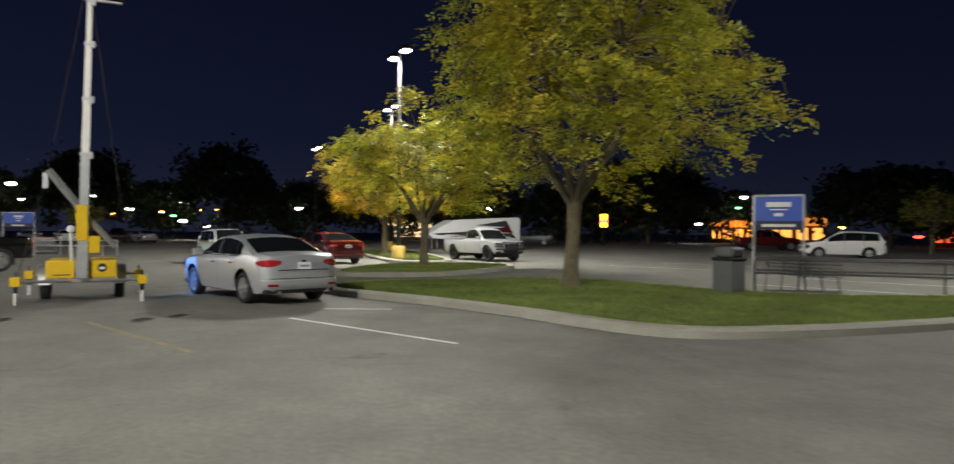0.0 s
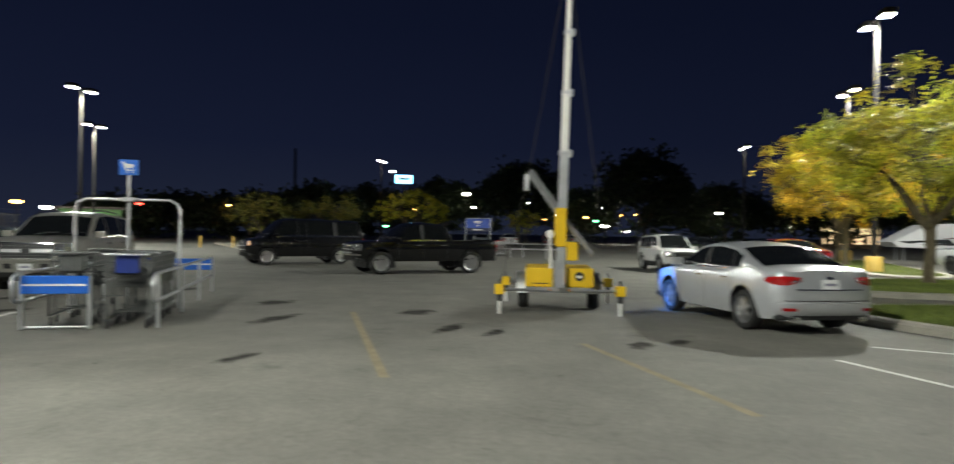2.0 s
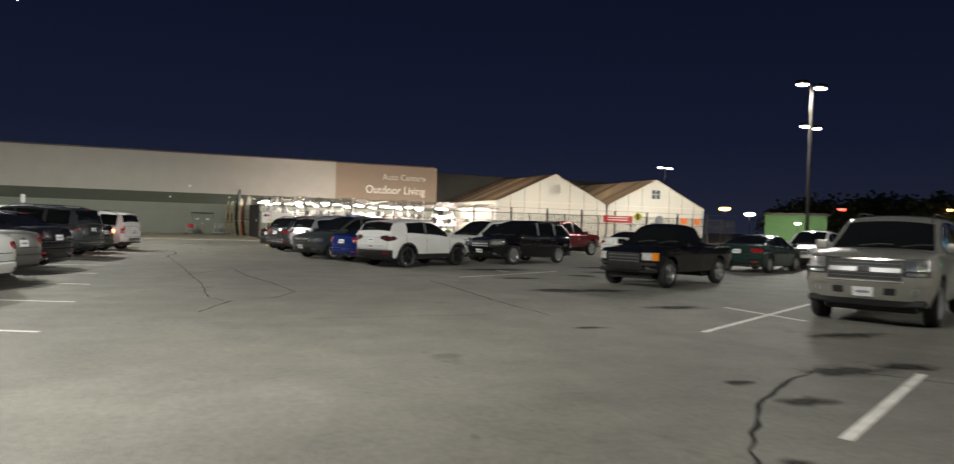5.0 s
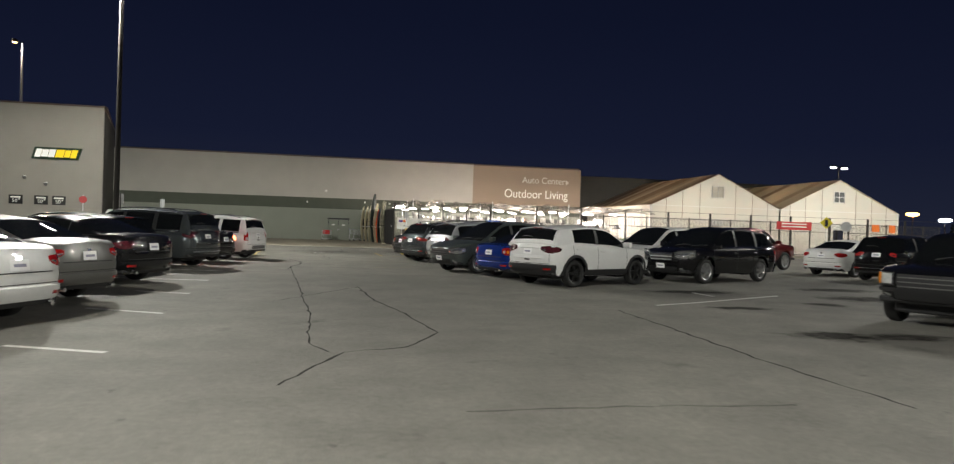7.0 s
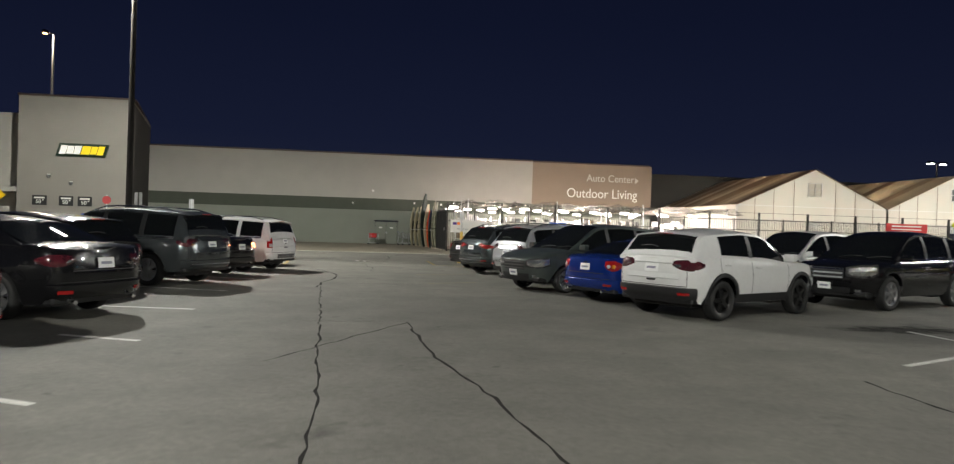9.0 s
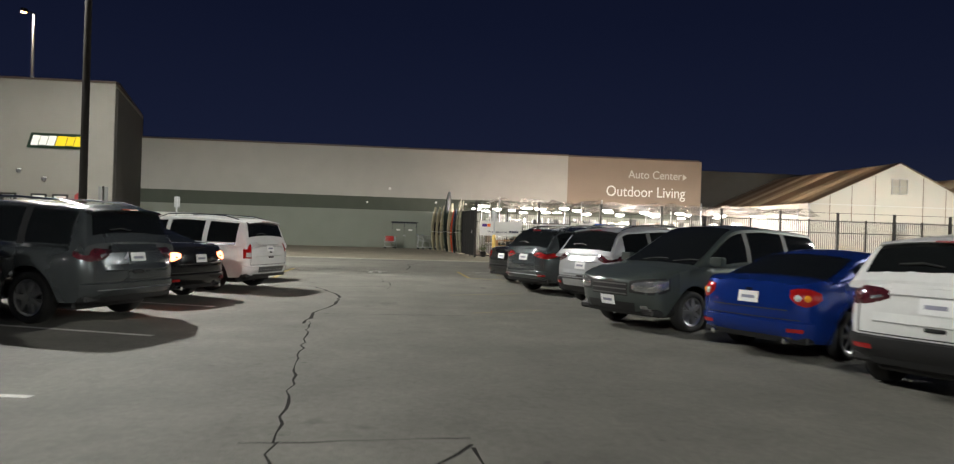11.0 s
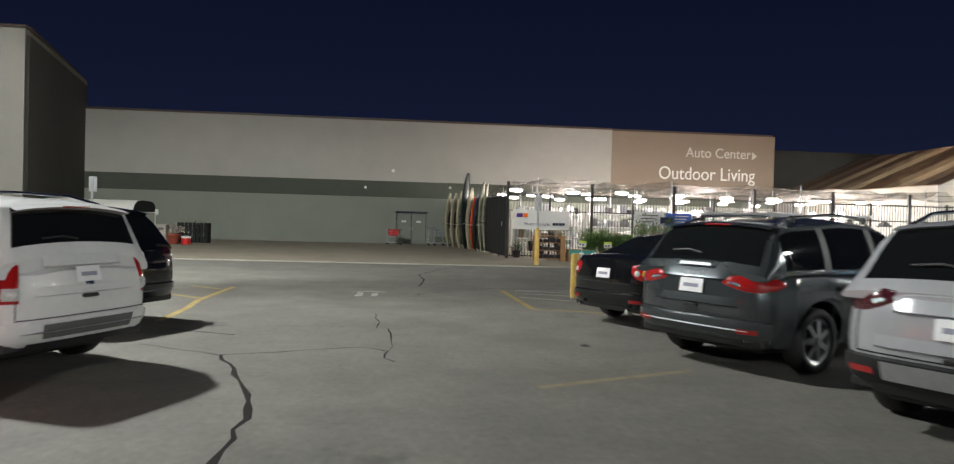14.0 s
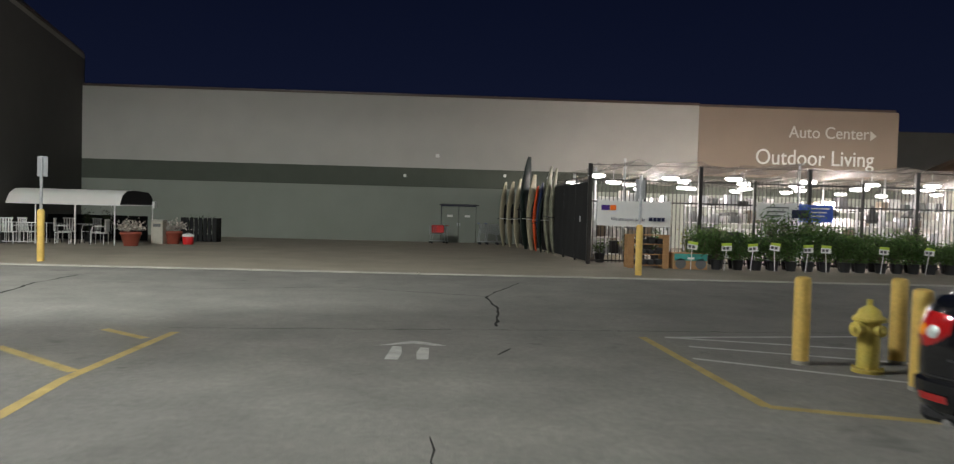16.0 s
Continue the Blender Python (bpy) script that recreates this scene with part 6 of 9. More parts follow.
corral(11.32, 10.28, 31, 6.6, "galvanised cart corral with blue boards and hoop")
ca, sa = math.cos(radians(31)), math.sin(radians(31))
CART_WIRE = mat("cart_wire", (0.15, 0.155, 0.15), 0.45, metal=0.6, var=0.2, scale=8)
CART_BLUE = mat("dull_blue_plastic", (0.03, 0.06, 0.25), 0.5, var=0.15)
for k, (u, v, h) in enumerate([(0.42, -0.51, 31), (0.70, -0.50, 31), (0.98, -0.52, 30), (1.28, -0.50, 31), (1.60, -0.51, 32), (1.92, -0.50, 31), (2.25, -0.51, 31), (0.95, 0.42, 33), (1.30, 0.44, 33), (3.2, 0.4, 28)]):
    flap = k in (0, 3)
    cart(11.32 + u * ca - v * sa, 10.28 + u * sa + v * ca, 0, h, CART_WIRE, CART_FLAP if flap else CART_BLUE,
         "grey wire shopping cart with blue seat flap" if flap else "grey wire shopping cart nested in a row", small=1.1, handle_mat=STEEL if flap else CART_WIRE)


DULL_STEEL = mat("dull_dark_steel", (0.10, 0.10, 0.10), 0.55, metal=0.4, var=0.3, scale=5)


def wide_corral(x, y, heading, label, length=7.5, width=1.13, rail_mat=STEEL):
    r = empty("cart_corral", pose(x, y, 0, 0, 0, heading), label, "cart corral")
    for sg in (1, -1):
        one_tube("sign_post", (0, width / 2 * sg, 0), (0, width / 2 * sg, 2.46), 0.032, STEEL, r)
    for u in (0.0, 1.5):
        for zz in (0.55, 0.88):
            one_tube("side_rail", (u, width / 2, zz), (u, -length, zz), 0.028, rail_mat, r)
        for v in (-length / 2, -length) + ((width / 2,) if u else ()):
            one_tube("rail_post", (u, v, 0), (u, v, 0.9), 0.03, rail_mat, r)
    bd = one_box("sign_board", (-0.02, 0.02, -width / 2 + 0.02, width / 2 - 0.02, 1.62, 2.44), BLUE_SIGN, r, "blue sign board with pale print", 0.006)
    one_box("sign_lower", (-0.025, 0.025, -width / 2 + 0.02, width / 2 - 0.02, 1.62, 1.84), NAVY, bd)
    for z0, z1, w in ((2.18, 2.3, 0.28), (2.1, 2.13, 0.2), (1.95, 2.03, 0.1), (1.69, 1.76, 0.38)):
        for dx in (-0.031, 0.031):
            one_box("print", (dx - 0.002, dx + 0.002, -w, w, z0, z1), LETTER, bd, "", 0.0)
    one_tube("top_tube", (0, -width / 2, 2.46), (0, width / 2, 2.46), 0.03, STEEL, r)
    return r


wide_corral(14.75, -11.7, -38.5, "cart corral with blue sign board on two posts", rail_mat=DULL_STEEL)
for k in range(3):
    cart(14.3 - 0.22 * k, -11.6 - 0.28 * k, 0.0, 232, DULL_STEEL, GREY_PLASTIC, "dull wire shopping cart beside the grass")
wide_corral(46.2, 14.9, -18, "far cart corral with blue sign board", 5.0, 1.9)
for k in range(5):
    cart(47.0 + 0.34 * k, 14.6 - 0.12 * k, 0, 160, STEEL, RED_PLASTIC, "shopping cart in the far corral")

# trash can
tc = empty("trash_can", pose(14.45, -10.1, 0.14, 0, 0, 20), "grey hooded trash can on the grass edge", "trash can")
bm = bmesh.new()
box(bm, -0.27, 0.27, -0.27, 0.27, 0.0, 0.76, 0.06, seg=2)
part("bin_body", bm, GREY_PLASTIC, tc, "ribbed grey bin", 40)
for k in range(6):
    one_box("rib", (-0.277, -0.27, -0.2 + 0.075 * k, -0.18 + 0.075 * k, 0.06, 0.7), GREY_PLASTIC, tc, "", 0.0)
one_box("rim", (-0.3, 0.3, -0.3, 0.3, 0.74, 0.82), POLE_GREY, tc, "pale rim", 0.03)
hood = one_box("hood", (-0.25, 0.25, -0.25, 0.25, 0.82, 1.06), GREY_PLASTIC, tc, "domed hood", 0.09, seg=3)
one_box("flap", (-0.262, -0.25, -0.16, 0.16, 0.86, 1.0), BLACK_PLASTIC, tc, "dark flap", 0.01)
# travel trailer far beyond the pickup
rv = empty("travel_trailer", pose(60.5, -16.0, 0, 0, 0, 100), "white fifth-wheel travel trailer with dark swooshes", "trailer")
side_prof = [(-4.2, 0.75), (4.2, 0.95), (4.6, 1.3), (2.9, 2.2), (2.2, 2.55), (-3.9, 2.85), (-4.2, 2.7)]
vs = [(px, -1.2, pz) for px, pz in side_prof] + [(px, 1.2, pz) for px, pz in side_prof]
n_ = len(side_prof)
mesh_ob("trailer_body", vs, [tuple(range(n_)), tuple(reversed(range(n_, 2 * n_)))] + [(i, n_ + i, n_ + (i + 1) % n_, (i + 1) % n_) for i in range(n_)], paint("trailer_white", (0.62, 0.62, 0.63), 0.35, 0.0), rv, "white moulded body")
for k, (z0, z1, x0, x1) in enumerate([(1.0, 1.2, -3.8, 2.8), (1.45, 1.75, -3.5, 1.4), (1.95, 2.3, -3.2, 0.2), (1.2, 1.3, 0.5, 4.2)]):
    for sy in (1.205, -1.205):
        mesh_ob("swoosh", [(x0, sy, z0), (x1, sy, z0 + 0.15), (x1 - 0.7, sy, z1 - 0.1), (x0 + 0.4, sy, z1 + 0.25)], [(0, 1, 2, 3)], (BLACK_PLASTIC, BURGUNDY, CHARCOAL, CHARCOAL)[k], rv)
for wx in (-0.6, -1.5):
    for sy in (1, -1):
        wl = new("wheel")
        wl.parent = rv
        wl.matrix_local = pose(wx, 1.05 * sy, 0.38, 0, 0, 0 if sy > 0 else 180)
        for me in wheel_mesh(0.38, 0.2, False, 6):
            o = new(me.name.split(".")[0], me)
            o.parent = wl
one_tube("stand", (3.6, 0.6, 0), (3.6, 0.6, 1.0), 0.05, STEEL, rv)
one_tube("stand", (3.6, -0.6, 0), (3.6, -0.6, 1.0), 0.05, STEEL, rv)


# ---- trees ----
def leafy(name, col, trans=0.45, lo=0.45, hi=1.6, warm=1.3, mott=0.0):
    m = mat(name, col, 0.6, var=0.0)
    nt = m.node_tree
    b = nt.nodes["Principled BSDF"]
    out = nt.nodes["Material Output"]
    g = nt.nodes.new("ShaderNodeNewGeometry")
    mr = nt.nodes.new("ShaderNodeMapRange")
    mr.inputs["To Min"].default_value, mr.inputs["To Max"].default_value = lo, hi
    nt.links.new(g.outputs["Random Per Island"], mr.inputs["Value"])
    co = nt.nodes.new("ShaderNodeTexCoord")
    nz = nt.nodes.new("ShaderNodeTexNoise")
    nz.inputs["Scale"].default_value = 0.7
    nt.links.new(co.outputs["Object"], nz.inputs["Vector"])
    hue = nt.nodes.new("ShaderNodeMix")
    hue.data_type = "RGBA"
    hue.inputs["A"].default_value = (*col, 1)
    hue.inputs["B"].default_value = (col[0] * warm, col[1] * (1 + (warm - 1) * 0.1), col[2], 1)
    mr2 = nt.nodes.new("ShaderNodeMapRange")
    mr2.inputs["From Min"].default_value, mr2.inputs["From Max"].default_value = 0.4, 0.62
    nt.links.new(nz.outputs["Fac"], mr2.inputs["Value"])
    nt.links.new(mr2.outputs[0], hue.inputs["Factor"])
    sc = nt.nodes.new("ShaderNodeVectorMath")
    sc.operation = "SCALE"
    nt.links.new(hue.outputs["Result"], sc.inputs[0])
    nb = nt.nodes.new("ShaderNodeTexNoise")
    nb.inputs["Scale"].default_value, nb.inputs["Detail"].default_value = 1.5, 3
    nt.links.new(co.outputs["Object"], nb.inputs["Vector"])
    mb = nt.nodes.new("ShaderNodeMapRange")
    mb.inputs["From Min"].default_value, mb.inputs["From Max"].default_value = 0.36, 0.62
    mb.inputs["To Min"].default_value, mb.inputs["To Max"].default_value = 1 - mott, 1 + mott
    nt.links.new(nb.outputs["Fac"], mb.inputs["Value"])
    mm = nt.nodes.new("ShaderNodeMath")
    mm.operation = "MULTIPLY"
    nt.links.new(mr.outputs[0], mm.inputs[0])
    nt.links.new(mb.outputs[0], mm.inputs[1])
    nt.links.new(mm.outputs[0], sc.inputs["Scale"])
    nt.links.new(sc.outputs[0], b.inputs["Base Color"])
    t = nt.nodes.new("ShaderNodeBsdfTranslucent")
    nt.links.new(sc.outputs[0], t.inputs["Color"])
    mx = nt.nodes.new("ShaderNodeMixShader")
    mx.inputs["Fac"].default_value = trans
    nt.links.new(b.outputs[0], mx.inputs[1])
    nt.links.new(t.outputs[0], mx.inputs[2])
    nt.links.new(mx.outputs[0], out.inputs["Surface"])
    return m


LEAF_A = leafy("yellow_green_leaves", (0.34, 0.36, 0.028), 0.35, 0.6, 1.4, 1.3, 0.35)
LEAF_B = leafy("golden_leaves", (0.46, 0.36, 0.025), 0.4, 0.6, 1.4, 1.3, 0.25)
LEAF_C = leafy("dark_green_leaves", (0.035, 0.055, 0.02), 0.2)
LEAF_D = leafy("olive_leaves", (0.16, 0.17, 0.03), 0.3)
SHRUB_LEAF = leafy("shrub_leaves", (0.075, 0.145, 0.035), 0.35)


def limb_mesh(bm, pts, r0, r1, n=7):
    """A bent tapering limb through points."""
    rings = []
    for i, p in enumerate(pts):
        d = (pts[min(i + 1, len(pts) - 1)] - pts[max(i - 1, 0)]).normalized()
        q = d.to_track_quat("Z", "Y")
        r = r0 + (r1 - r0) * i / (len(pts) - 1)
        rings.append([bm.verts.new(p + q @ Vector((r * math.cos(2 * math.pi * k / n), r * math.sin(2 * math.pi * k / n), 0))) for k in range(n)])
    for a, b in zip(rings, rings[1:]):
        for k in range(n):
            bm.faces.new((a[k], a[(k + 1) % n], b[(k + 1) % n], b[k]))


def tree(x, y, z, trunk_h, trunk_r, centre, radii, clumps, per, leaf, seed, label, material, limbs=7, lean=(0, 0), spread=0.5, droop=0.25, category="tree", under=0.35):
    """Trunk, limbs that reach into the crown, and sprays of small leaves round the twig ends."""
    rng = random.Random(seed)
    root = empty("tree", Matrix.Translation((x, y, z)), label, category, "trees of the lot")
    c = Vector(centre)
    bm = bmesh.new()
    top = Vector((lean[0], lean[1], trunk_h))
    tp = [Vector((0, 0, -0.1)), Vector((0.01, 0, 0.12)), top * 0.4 + Vector((rng.uniform(-0.04, 0.04), rng.uniform(-0.04, 0.04), 0)), top * 0.75, top]
    rr = [trunk_r * 1.7, trunk_r * 1.15, trunk_r, trunk_r * 0.92, trunk_r * 0.85]
    rings = []
    for p, r in zip(tp, rr):
        rings.append([bm.verts.new(p + Vector((r * (1 + 0.08 * math.sin(3 * k)) * math.cos(2 * math.pi * k / 12), r * math.sin(2 * math.pi * k / 12), 0))) for k in range(12)])
    for a, b in zip(rings, rings[1:]):
        for k in range(12):
            bm.faces.new((a[k], a[(k + 1) % 12], b[(k + 1) % 12], b[k]))
    part("trunk", bm, BARK, root, "rough brown trunk", 60)
    # clump centres spread through a lumpy ellipsoid, thinner inside
    cl = []
    while len(cl) < clumps:
        d = Vector((rng.gauss(0, 1), rng.gauss(0, 1), rng.gauss(0, 1))).normalized()
        k = 0.62 + 0.38 * rng.random() ** 0.5
        lump = 1 + 0.30 * (noise.noise(d * 2.3 + Vector((seed * 7.1, 0, 0))))
        p = Vector((d.x * radii[0], d.y * radii[1], d.z * radii[2])) * k * lump + c
        if d.z < -under and rng.random() < 0.8:
            continue
        if p.z < trunk_h * 0.9:
            continue
        cl.append(p)
    bm = bmesh.new()
    mains = []
    for k in range(limbs):
        a = 2 * math.pi * k / limbs + rng.uniform(-0.3, 0.3)
        rise = rng.uniform(0.1, 0.9)
        end = c + Vector((math.cos(a) * radii[0] * 0.55, math.sin(a) * radii[1] * 0.55, (rise - 0.35) * radii[2]))
        st = top * rng.uniform(0.8, 1.0)
        mid = st.lerp(end, 0.5) + Vector((0, 0, 0.2 * radii[2] * (0.6 - rise) + 0.15))
        pts = [st, st.lerp(mid, 0.5) + Vector((0, 0, 0.1)), mid, mid.lerp(end, 0.5) + Vector((rng.uniform(-0.2, 0.2), rng.uniform(-0.2, 0.2), 0.05)), end]
        limb_mesh(bm, pts, trunk_r * 0.5, trunk_r * 0.12)
        mains += pts[1:]
    mains.append(top)
    for p in cl:
        q = min(mains, key=lambda m_: (m_ - p).length)
        m1 = q.lerp(p, 0.5) + Vector((rng.uniform(-0.15, 0.15), rng.uniform(-0.15, 0.15), 0.12))
        limb_mesh(bm, [q, m1, p], trunk_r * 0.12, trunk_r * 0.03, 4)
    part("branchwork", bm, BARK, root, "spreading limbs and twigs", 60)
    vs, fs = [], []
    for p in cl:
        cs = rng.uniform(0.6, 1.3) * spread
        for _ in range(per):
            d = Vector((rng.gauss(0, 0.5), rng.gauss(0, 0.5), rng.gauss(0, 0.36)))
            q = p + d * cs
            q.z -= droop * (d.x * d.x + d.y * d.y) * cs
            s = leaf * rng.uniform(0.6, 1.4)
            a = Vector((rng.gauss(0, 1), rng.gauss(0, 1), rng.gauss(-0.3, 0.6))).normalized() * s
            b = a.cross(Vector((rng.gauss(0, 1), rng.gauss(0, 1), rng.gauss(0, 1)))).normalized() * s * 0.34
            k = len(vs)
            vs += [q - a * 0.5, q + b, q + a * 0.6, q - b]
            fs.append((k, k + 1, k + 2, k + 3))
    cr_ = mesh_ob("crown", vs, fs, material, root, "airy crown of small leaves")
    return root


def broad_tree(x, y, z, trunk_h, trunk_r, side, reach, height, low, pads, sprays, leaflet, seed, label, material, limbs=7, lean=(0.0, 0.0)):
    """A spreading tree: limbs fork from a short trunk and end in flat, drooping pads of compound leaves, with gaps between.
    side is the direction (degrees) of the widest reach; reach gives the radius there, opposite, and across."""
    rng = random.Random(seed)
    root = empty("tree", Matrix.Translation((x, y, z)), label, "tree", "trees of the lot")
    fork = Vector((lean[0], lean[1], trunk_h))
    bm = bmesh.new()
    rings = []
    for t, k in ((-0.04, 1.9), (0.03, 1.5), (0.10, 1.15), (0.3, 1.0), (0.6, 0.93), (0.85, 0.98), (1.0, 1.12)):
        c = fork * t + Vector((0.05 * math.sin(4 * t + seed), 0.04 * math.sin(5 * t + 1.0), 0))
        rings.append([bm.verts.new(c + Vector((trunk_r * k * (1 + 0.10 * math.sin(3 * q + 6 * t)) * math.cos(2 * math.pi * q / 14), trunk_r * k * (1 + 0.08 * math.sin(2 * q + seed)) * math.sin(2 * math.pi * q / 14), 0))) for q in range(14)])
    for p, q in zip(rings, rings[1:]):
        for k in range(14):
            bm.faces.new((p[k], p[(k + 1) % 14], q[(k + 1) % 14], q[k]))
    part("trunk", bm, BARK, root, "rough brown trunk", 60)
    mid_z = low + (height - low) * 0.45
    ca, sa = math.cos(radians(side)), math.sin(radians(side))

    def envelope(d):
        """The crown's surface in the direction d, with lobes."""
        u, v = d.x * ca + d.y * sa, -d.x * sa + d.y * ca
        r = Vector((u * (reach[0] if u > 0 else reach[1]), v * reach[2], d.z * ((height - mid_z) if d.z > 0 else (mid_z - low))))
        r *= 1 + 0.44 * noise.noise(d * 2.1 + Vector((seed * 3.7, 0, 0))) + 0.2 * noise.noise(d * 5.0 + Vector((0, seed * 2.3, 0)))
        return Vector((r.x * ca - r.y * sa, r.x * sa + r.y * ca, mid_z + r.z))

    bm = bmesh.new()
    nodes = []
    for k in range(limbs):
        a = 2 * math.pi * (k + rng.uniform(-0.25, 0.25)) / limbs
        up = rng.uniform(0.0, 0.75) if k else 1.6
        tip = envelope(Vector((math.cos(a), math.sin(a), up)).normalized()) * 0.86
        st = fork * rng.uniform(0.9, 1.0)
        run = tip - st
        pts = [st + run * t + Vector((0, 0, 0.16 * run.length * math.sin(t * math.pi) * (0.9 - 0.4 * up))) + Vector((rng.gauss(0, 0.10), rng.gauss(0, 0.10), rng.gauss(0, 0.06))) * (0 if t == 0 else 1) for t in (0, 0.14, 0.3, 0.48, 0.66, 0.84, 1.0)]
        limb_mesh(bm, pts, trunk_r * rng.uniform(0.42, 0.6), trunk_r * 0.08, 8)
        nodes += pts[2:]
    centres = []
    tries = 0
    while len(centres) < pads and tries < pads * 40:
        tries += 1
        d = Vector((rng.gauss(0, 1), rng.gauss(0, 1), rng.gauss(0.05, 0.8))).normalized()
        e_ = envelope(d)
        hub = Vector((0, 0, mid_z))
        p = hub.lerp(e_, 1 - 0.55 * rng.random() ** 1.5)
        if p.z < low or (math.hypot(p.x, p.y) < 1.1 and p.z < mid_z):
            continue
        if any((p - q).length < 0.40 for q in centres):
            continue
        centres.append(p)
    for p in centres:
        q = min(nodes, key=lambda m_: (m_ - p).length)
        m1 = q.lerp(p, 0.5) + Vector((rng.uniform(-0.12, 0.12), rng.uniform(-0.12, 0.12), 0.10))
        limb_mesh(bm, [q, m1, p], trunk_r * 0.11, trunk_r * 0.025, 4)
    part("branchwork", bm, BARK, root, "spreading limbs and twigs", 60)
    vs, fs = [], []
    for p in centres:
        out = Vector((p.x, p.y, 0)).normalized()
        across = Vector((-out.y, out.x, 0))
        big = rng.uniform(0.55, 1.25)
        tilt = rng.uniform(-0.05, 0.35)
        for _ in range(int(sprays * big)):
            u, v, w = rng.gauss(0.10, 0.30) * big, rng.gauss(0, 0.27) * big, rng.gauss(0, 0.13) * big
            c = p + out * u + across * v + Vector((0, 0, w - tilt * max(u, -0.1) - 0.35 * (u * u + v * v)))
            ax = (out * rng.gauss(0.7, 0.5) + across * rng.gauss(0, 0.7) + Vector((0, 0, rng.gauss(-0.55, 0.35)))).normalized()
            wd = ax.cross(Vector((rng.gauss(0, 0.35), rng.gauss(0, 0.35), 1))).normalized()
            for q in range(4):
                ln = leaflet * rng.uniform(0.75, 1.25)
                sg = 1 if q % 2 else -1
                b0 = c + ax * leaflet * 0.55 * q
                dirn = (ax * 0.55 + wd * sg * 0.85 + Vector((0, 0, rng.gauss(-0.12, 0.18)))).normalized()
                nrm = wd.cross(ax).normalized()
                hw = dirn.cross(nrm).normalized() * ln * 0.27
                k = len(vs)
                vs += [b0, b0 + dirn * ln * 0.5 + hw, b0 + dirn * ln, b0 + dirn * ln * 0.5 - hw]
                fs.append((k, k + 1, k + 2, k + 3))
    mesh_ob("crown", vs, fs, material, root, "layered crown of small leaves with gaps")
    return root


broad_tree(16.95, -7.15, 0.13, 2.15, 0.19, 255, (4.5, 3.2, 4.2), 9.6, 2.45, 340, 36, 0.135, 11, "broad tree with yellowing green leaves on the island", LEAF_A, 8, (0.05, -0.1))
broad_tree(28.3, -5.5, 0.13, 1.8, 0.16, 75, (3.4, 3.5, 3.3), 6.7, 2.2, 210, 32, 0.145, 12, "tree with yellow and green autumn leaves", LEAF_A, 7, (0.0, 0.05))
broad_tree(43.7, -6.0, 0.13, 1.9, 0.15, 75, (3.7, 3.2, 3.2), 7.2, 2.2, 170, 28, 0.18, 13, "golden tree at the head of the far island", LEAF_B, 7, (0.0, 0.1))
tree(50.5, -6.8, 0.13, 1.9, 0.13, (0, 0, 4.6), (2.8, 3.0, 2.4), 80, 40, 0.2, 14, "small tree on the far island", LEAF_D, 6)
tree(43.0, -48.0, 0.0, 1.6, 0.12, (0, 0, 3.3), (1.9, 1.9, 1.6), 60, 40, 0.17, 15, "small round green tree by the far road", LEAF_D, 5)
tree(86.0, 36.0, 0.0, 1.6, 0.16, (0, 0, 4.2), (4.0, 5.0, 2.6), 90, 45, 0.26, 16, "lit yellow-green tree beside the far road", LEAF_A, 6)
tree(80.0, 44.5, 0.0, 1.6, 0.15, (0, 0, 3.8), (3.0, 4.0, 2.3), 80, 40, 0.26, 17, "dim olive tree beside the far road", LEAF_D, 6)
tree(74.0, 50.0, 0.0, 1.6, 0.15, (0, 0, 3.4), (3.0, 4.0, 2.2), 70, 40, 0.26, 18, "dim olive tree beside the far road", LEAF_D, 6)
tree(90.0, 22.0, 0.0, 1.4, 0.12, (0, 0, 3.0), (1.8, 2.0, 1.6), 40, 35, 0.2, 19, "small lit tree beyond the lot", LEAF_A, 5)
rng_t = random.Random(5)
for k, (az, d, h, w) in enumerate([(-86, 110, 13.5, 6.5), (-76, 112, 12.5, 6), (-92, 125, 9, 7), (-80.5, 130, 9, 6), (-70, 125, 10, 6), (-114, 100, 8, 7), (-120, 95, 10.5, 7), (-125, 120, 8, 8), (-137, 90, 8.5, 7), (-142, 95, 7, 7), (-55, 120, 7, 8),
                                   (-60, 118, 8, 7), (-50, 125, 6.5, 8), (-46, 130, 6, 7), (-99, 120, 8, 8), (-106, 115, 9, 8), (-148, 95, 8, 7), (-65, 135, 9.5, 7)]):
    ax, ay = 2 - math.sin(radians(az)) * d, 1 + math.cos(radians(az)) * d
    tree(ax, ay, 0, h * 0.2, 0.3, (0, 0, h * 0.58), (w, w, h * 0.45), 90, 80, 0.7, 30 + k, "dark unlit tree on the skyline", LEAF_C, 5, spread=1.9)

# ---- bollards, hydrant, sign posts ----
def bollard(x, y, h, r, label, z=0.0):
    root = empty("bollard", Matrix.Translation((x, y, z)), label, "bollard", "yellow bollards")
    lathe("sleeve", [(r, 0.0), (r * 1.03, 0.03), (r, 0.06), (r, h - 0.05), (r * 0.9, h - 0.015), (r * 0.55, h)], YELLOW_POST, root, "faded yellow sleeve", 20)
    lathe("collar", [(r * 1.04, 0.0), (r * 1.04, 0.04)], CONCRETE, root, "", 20)
    return root


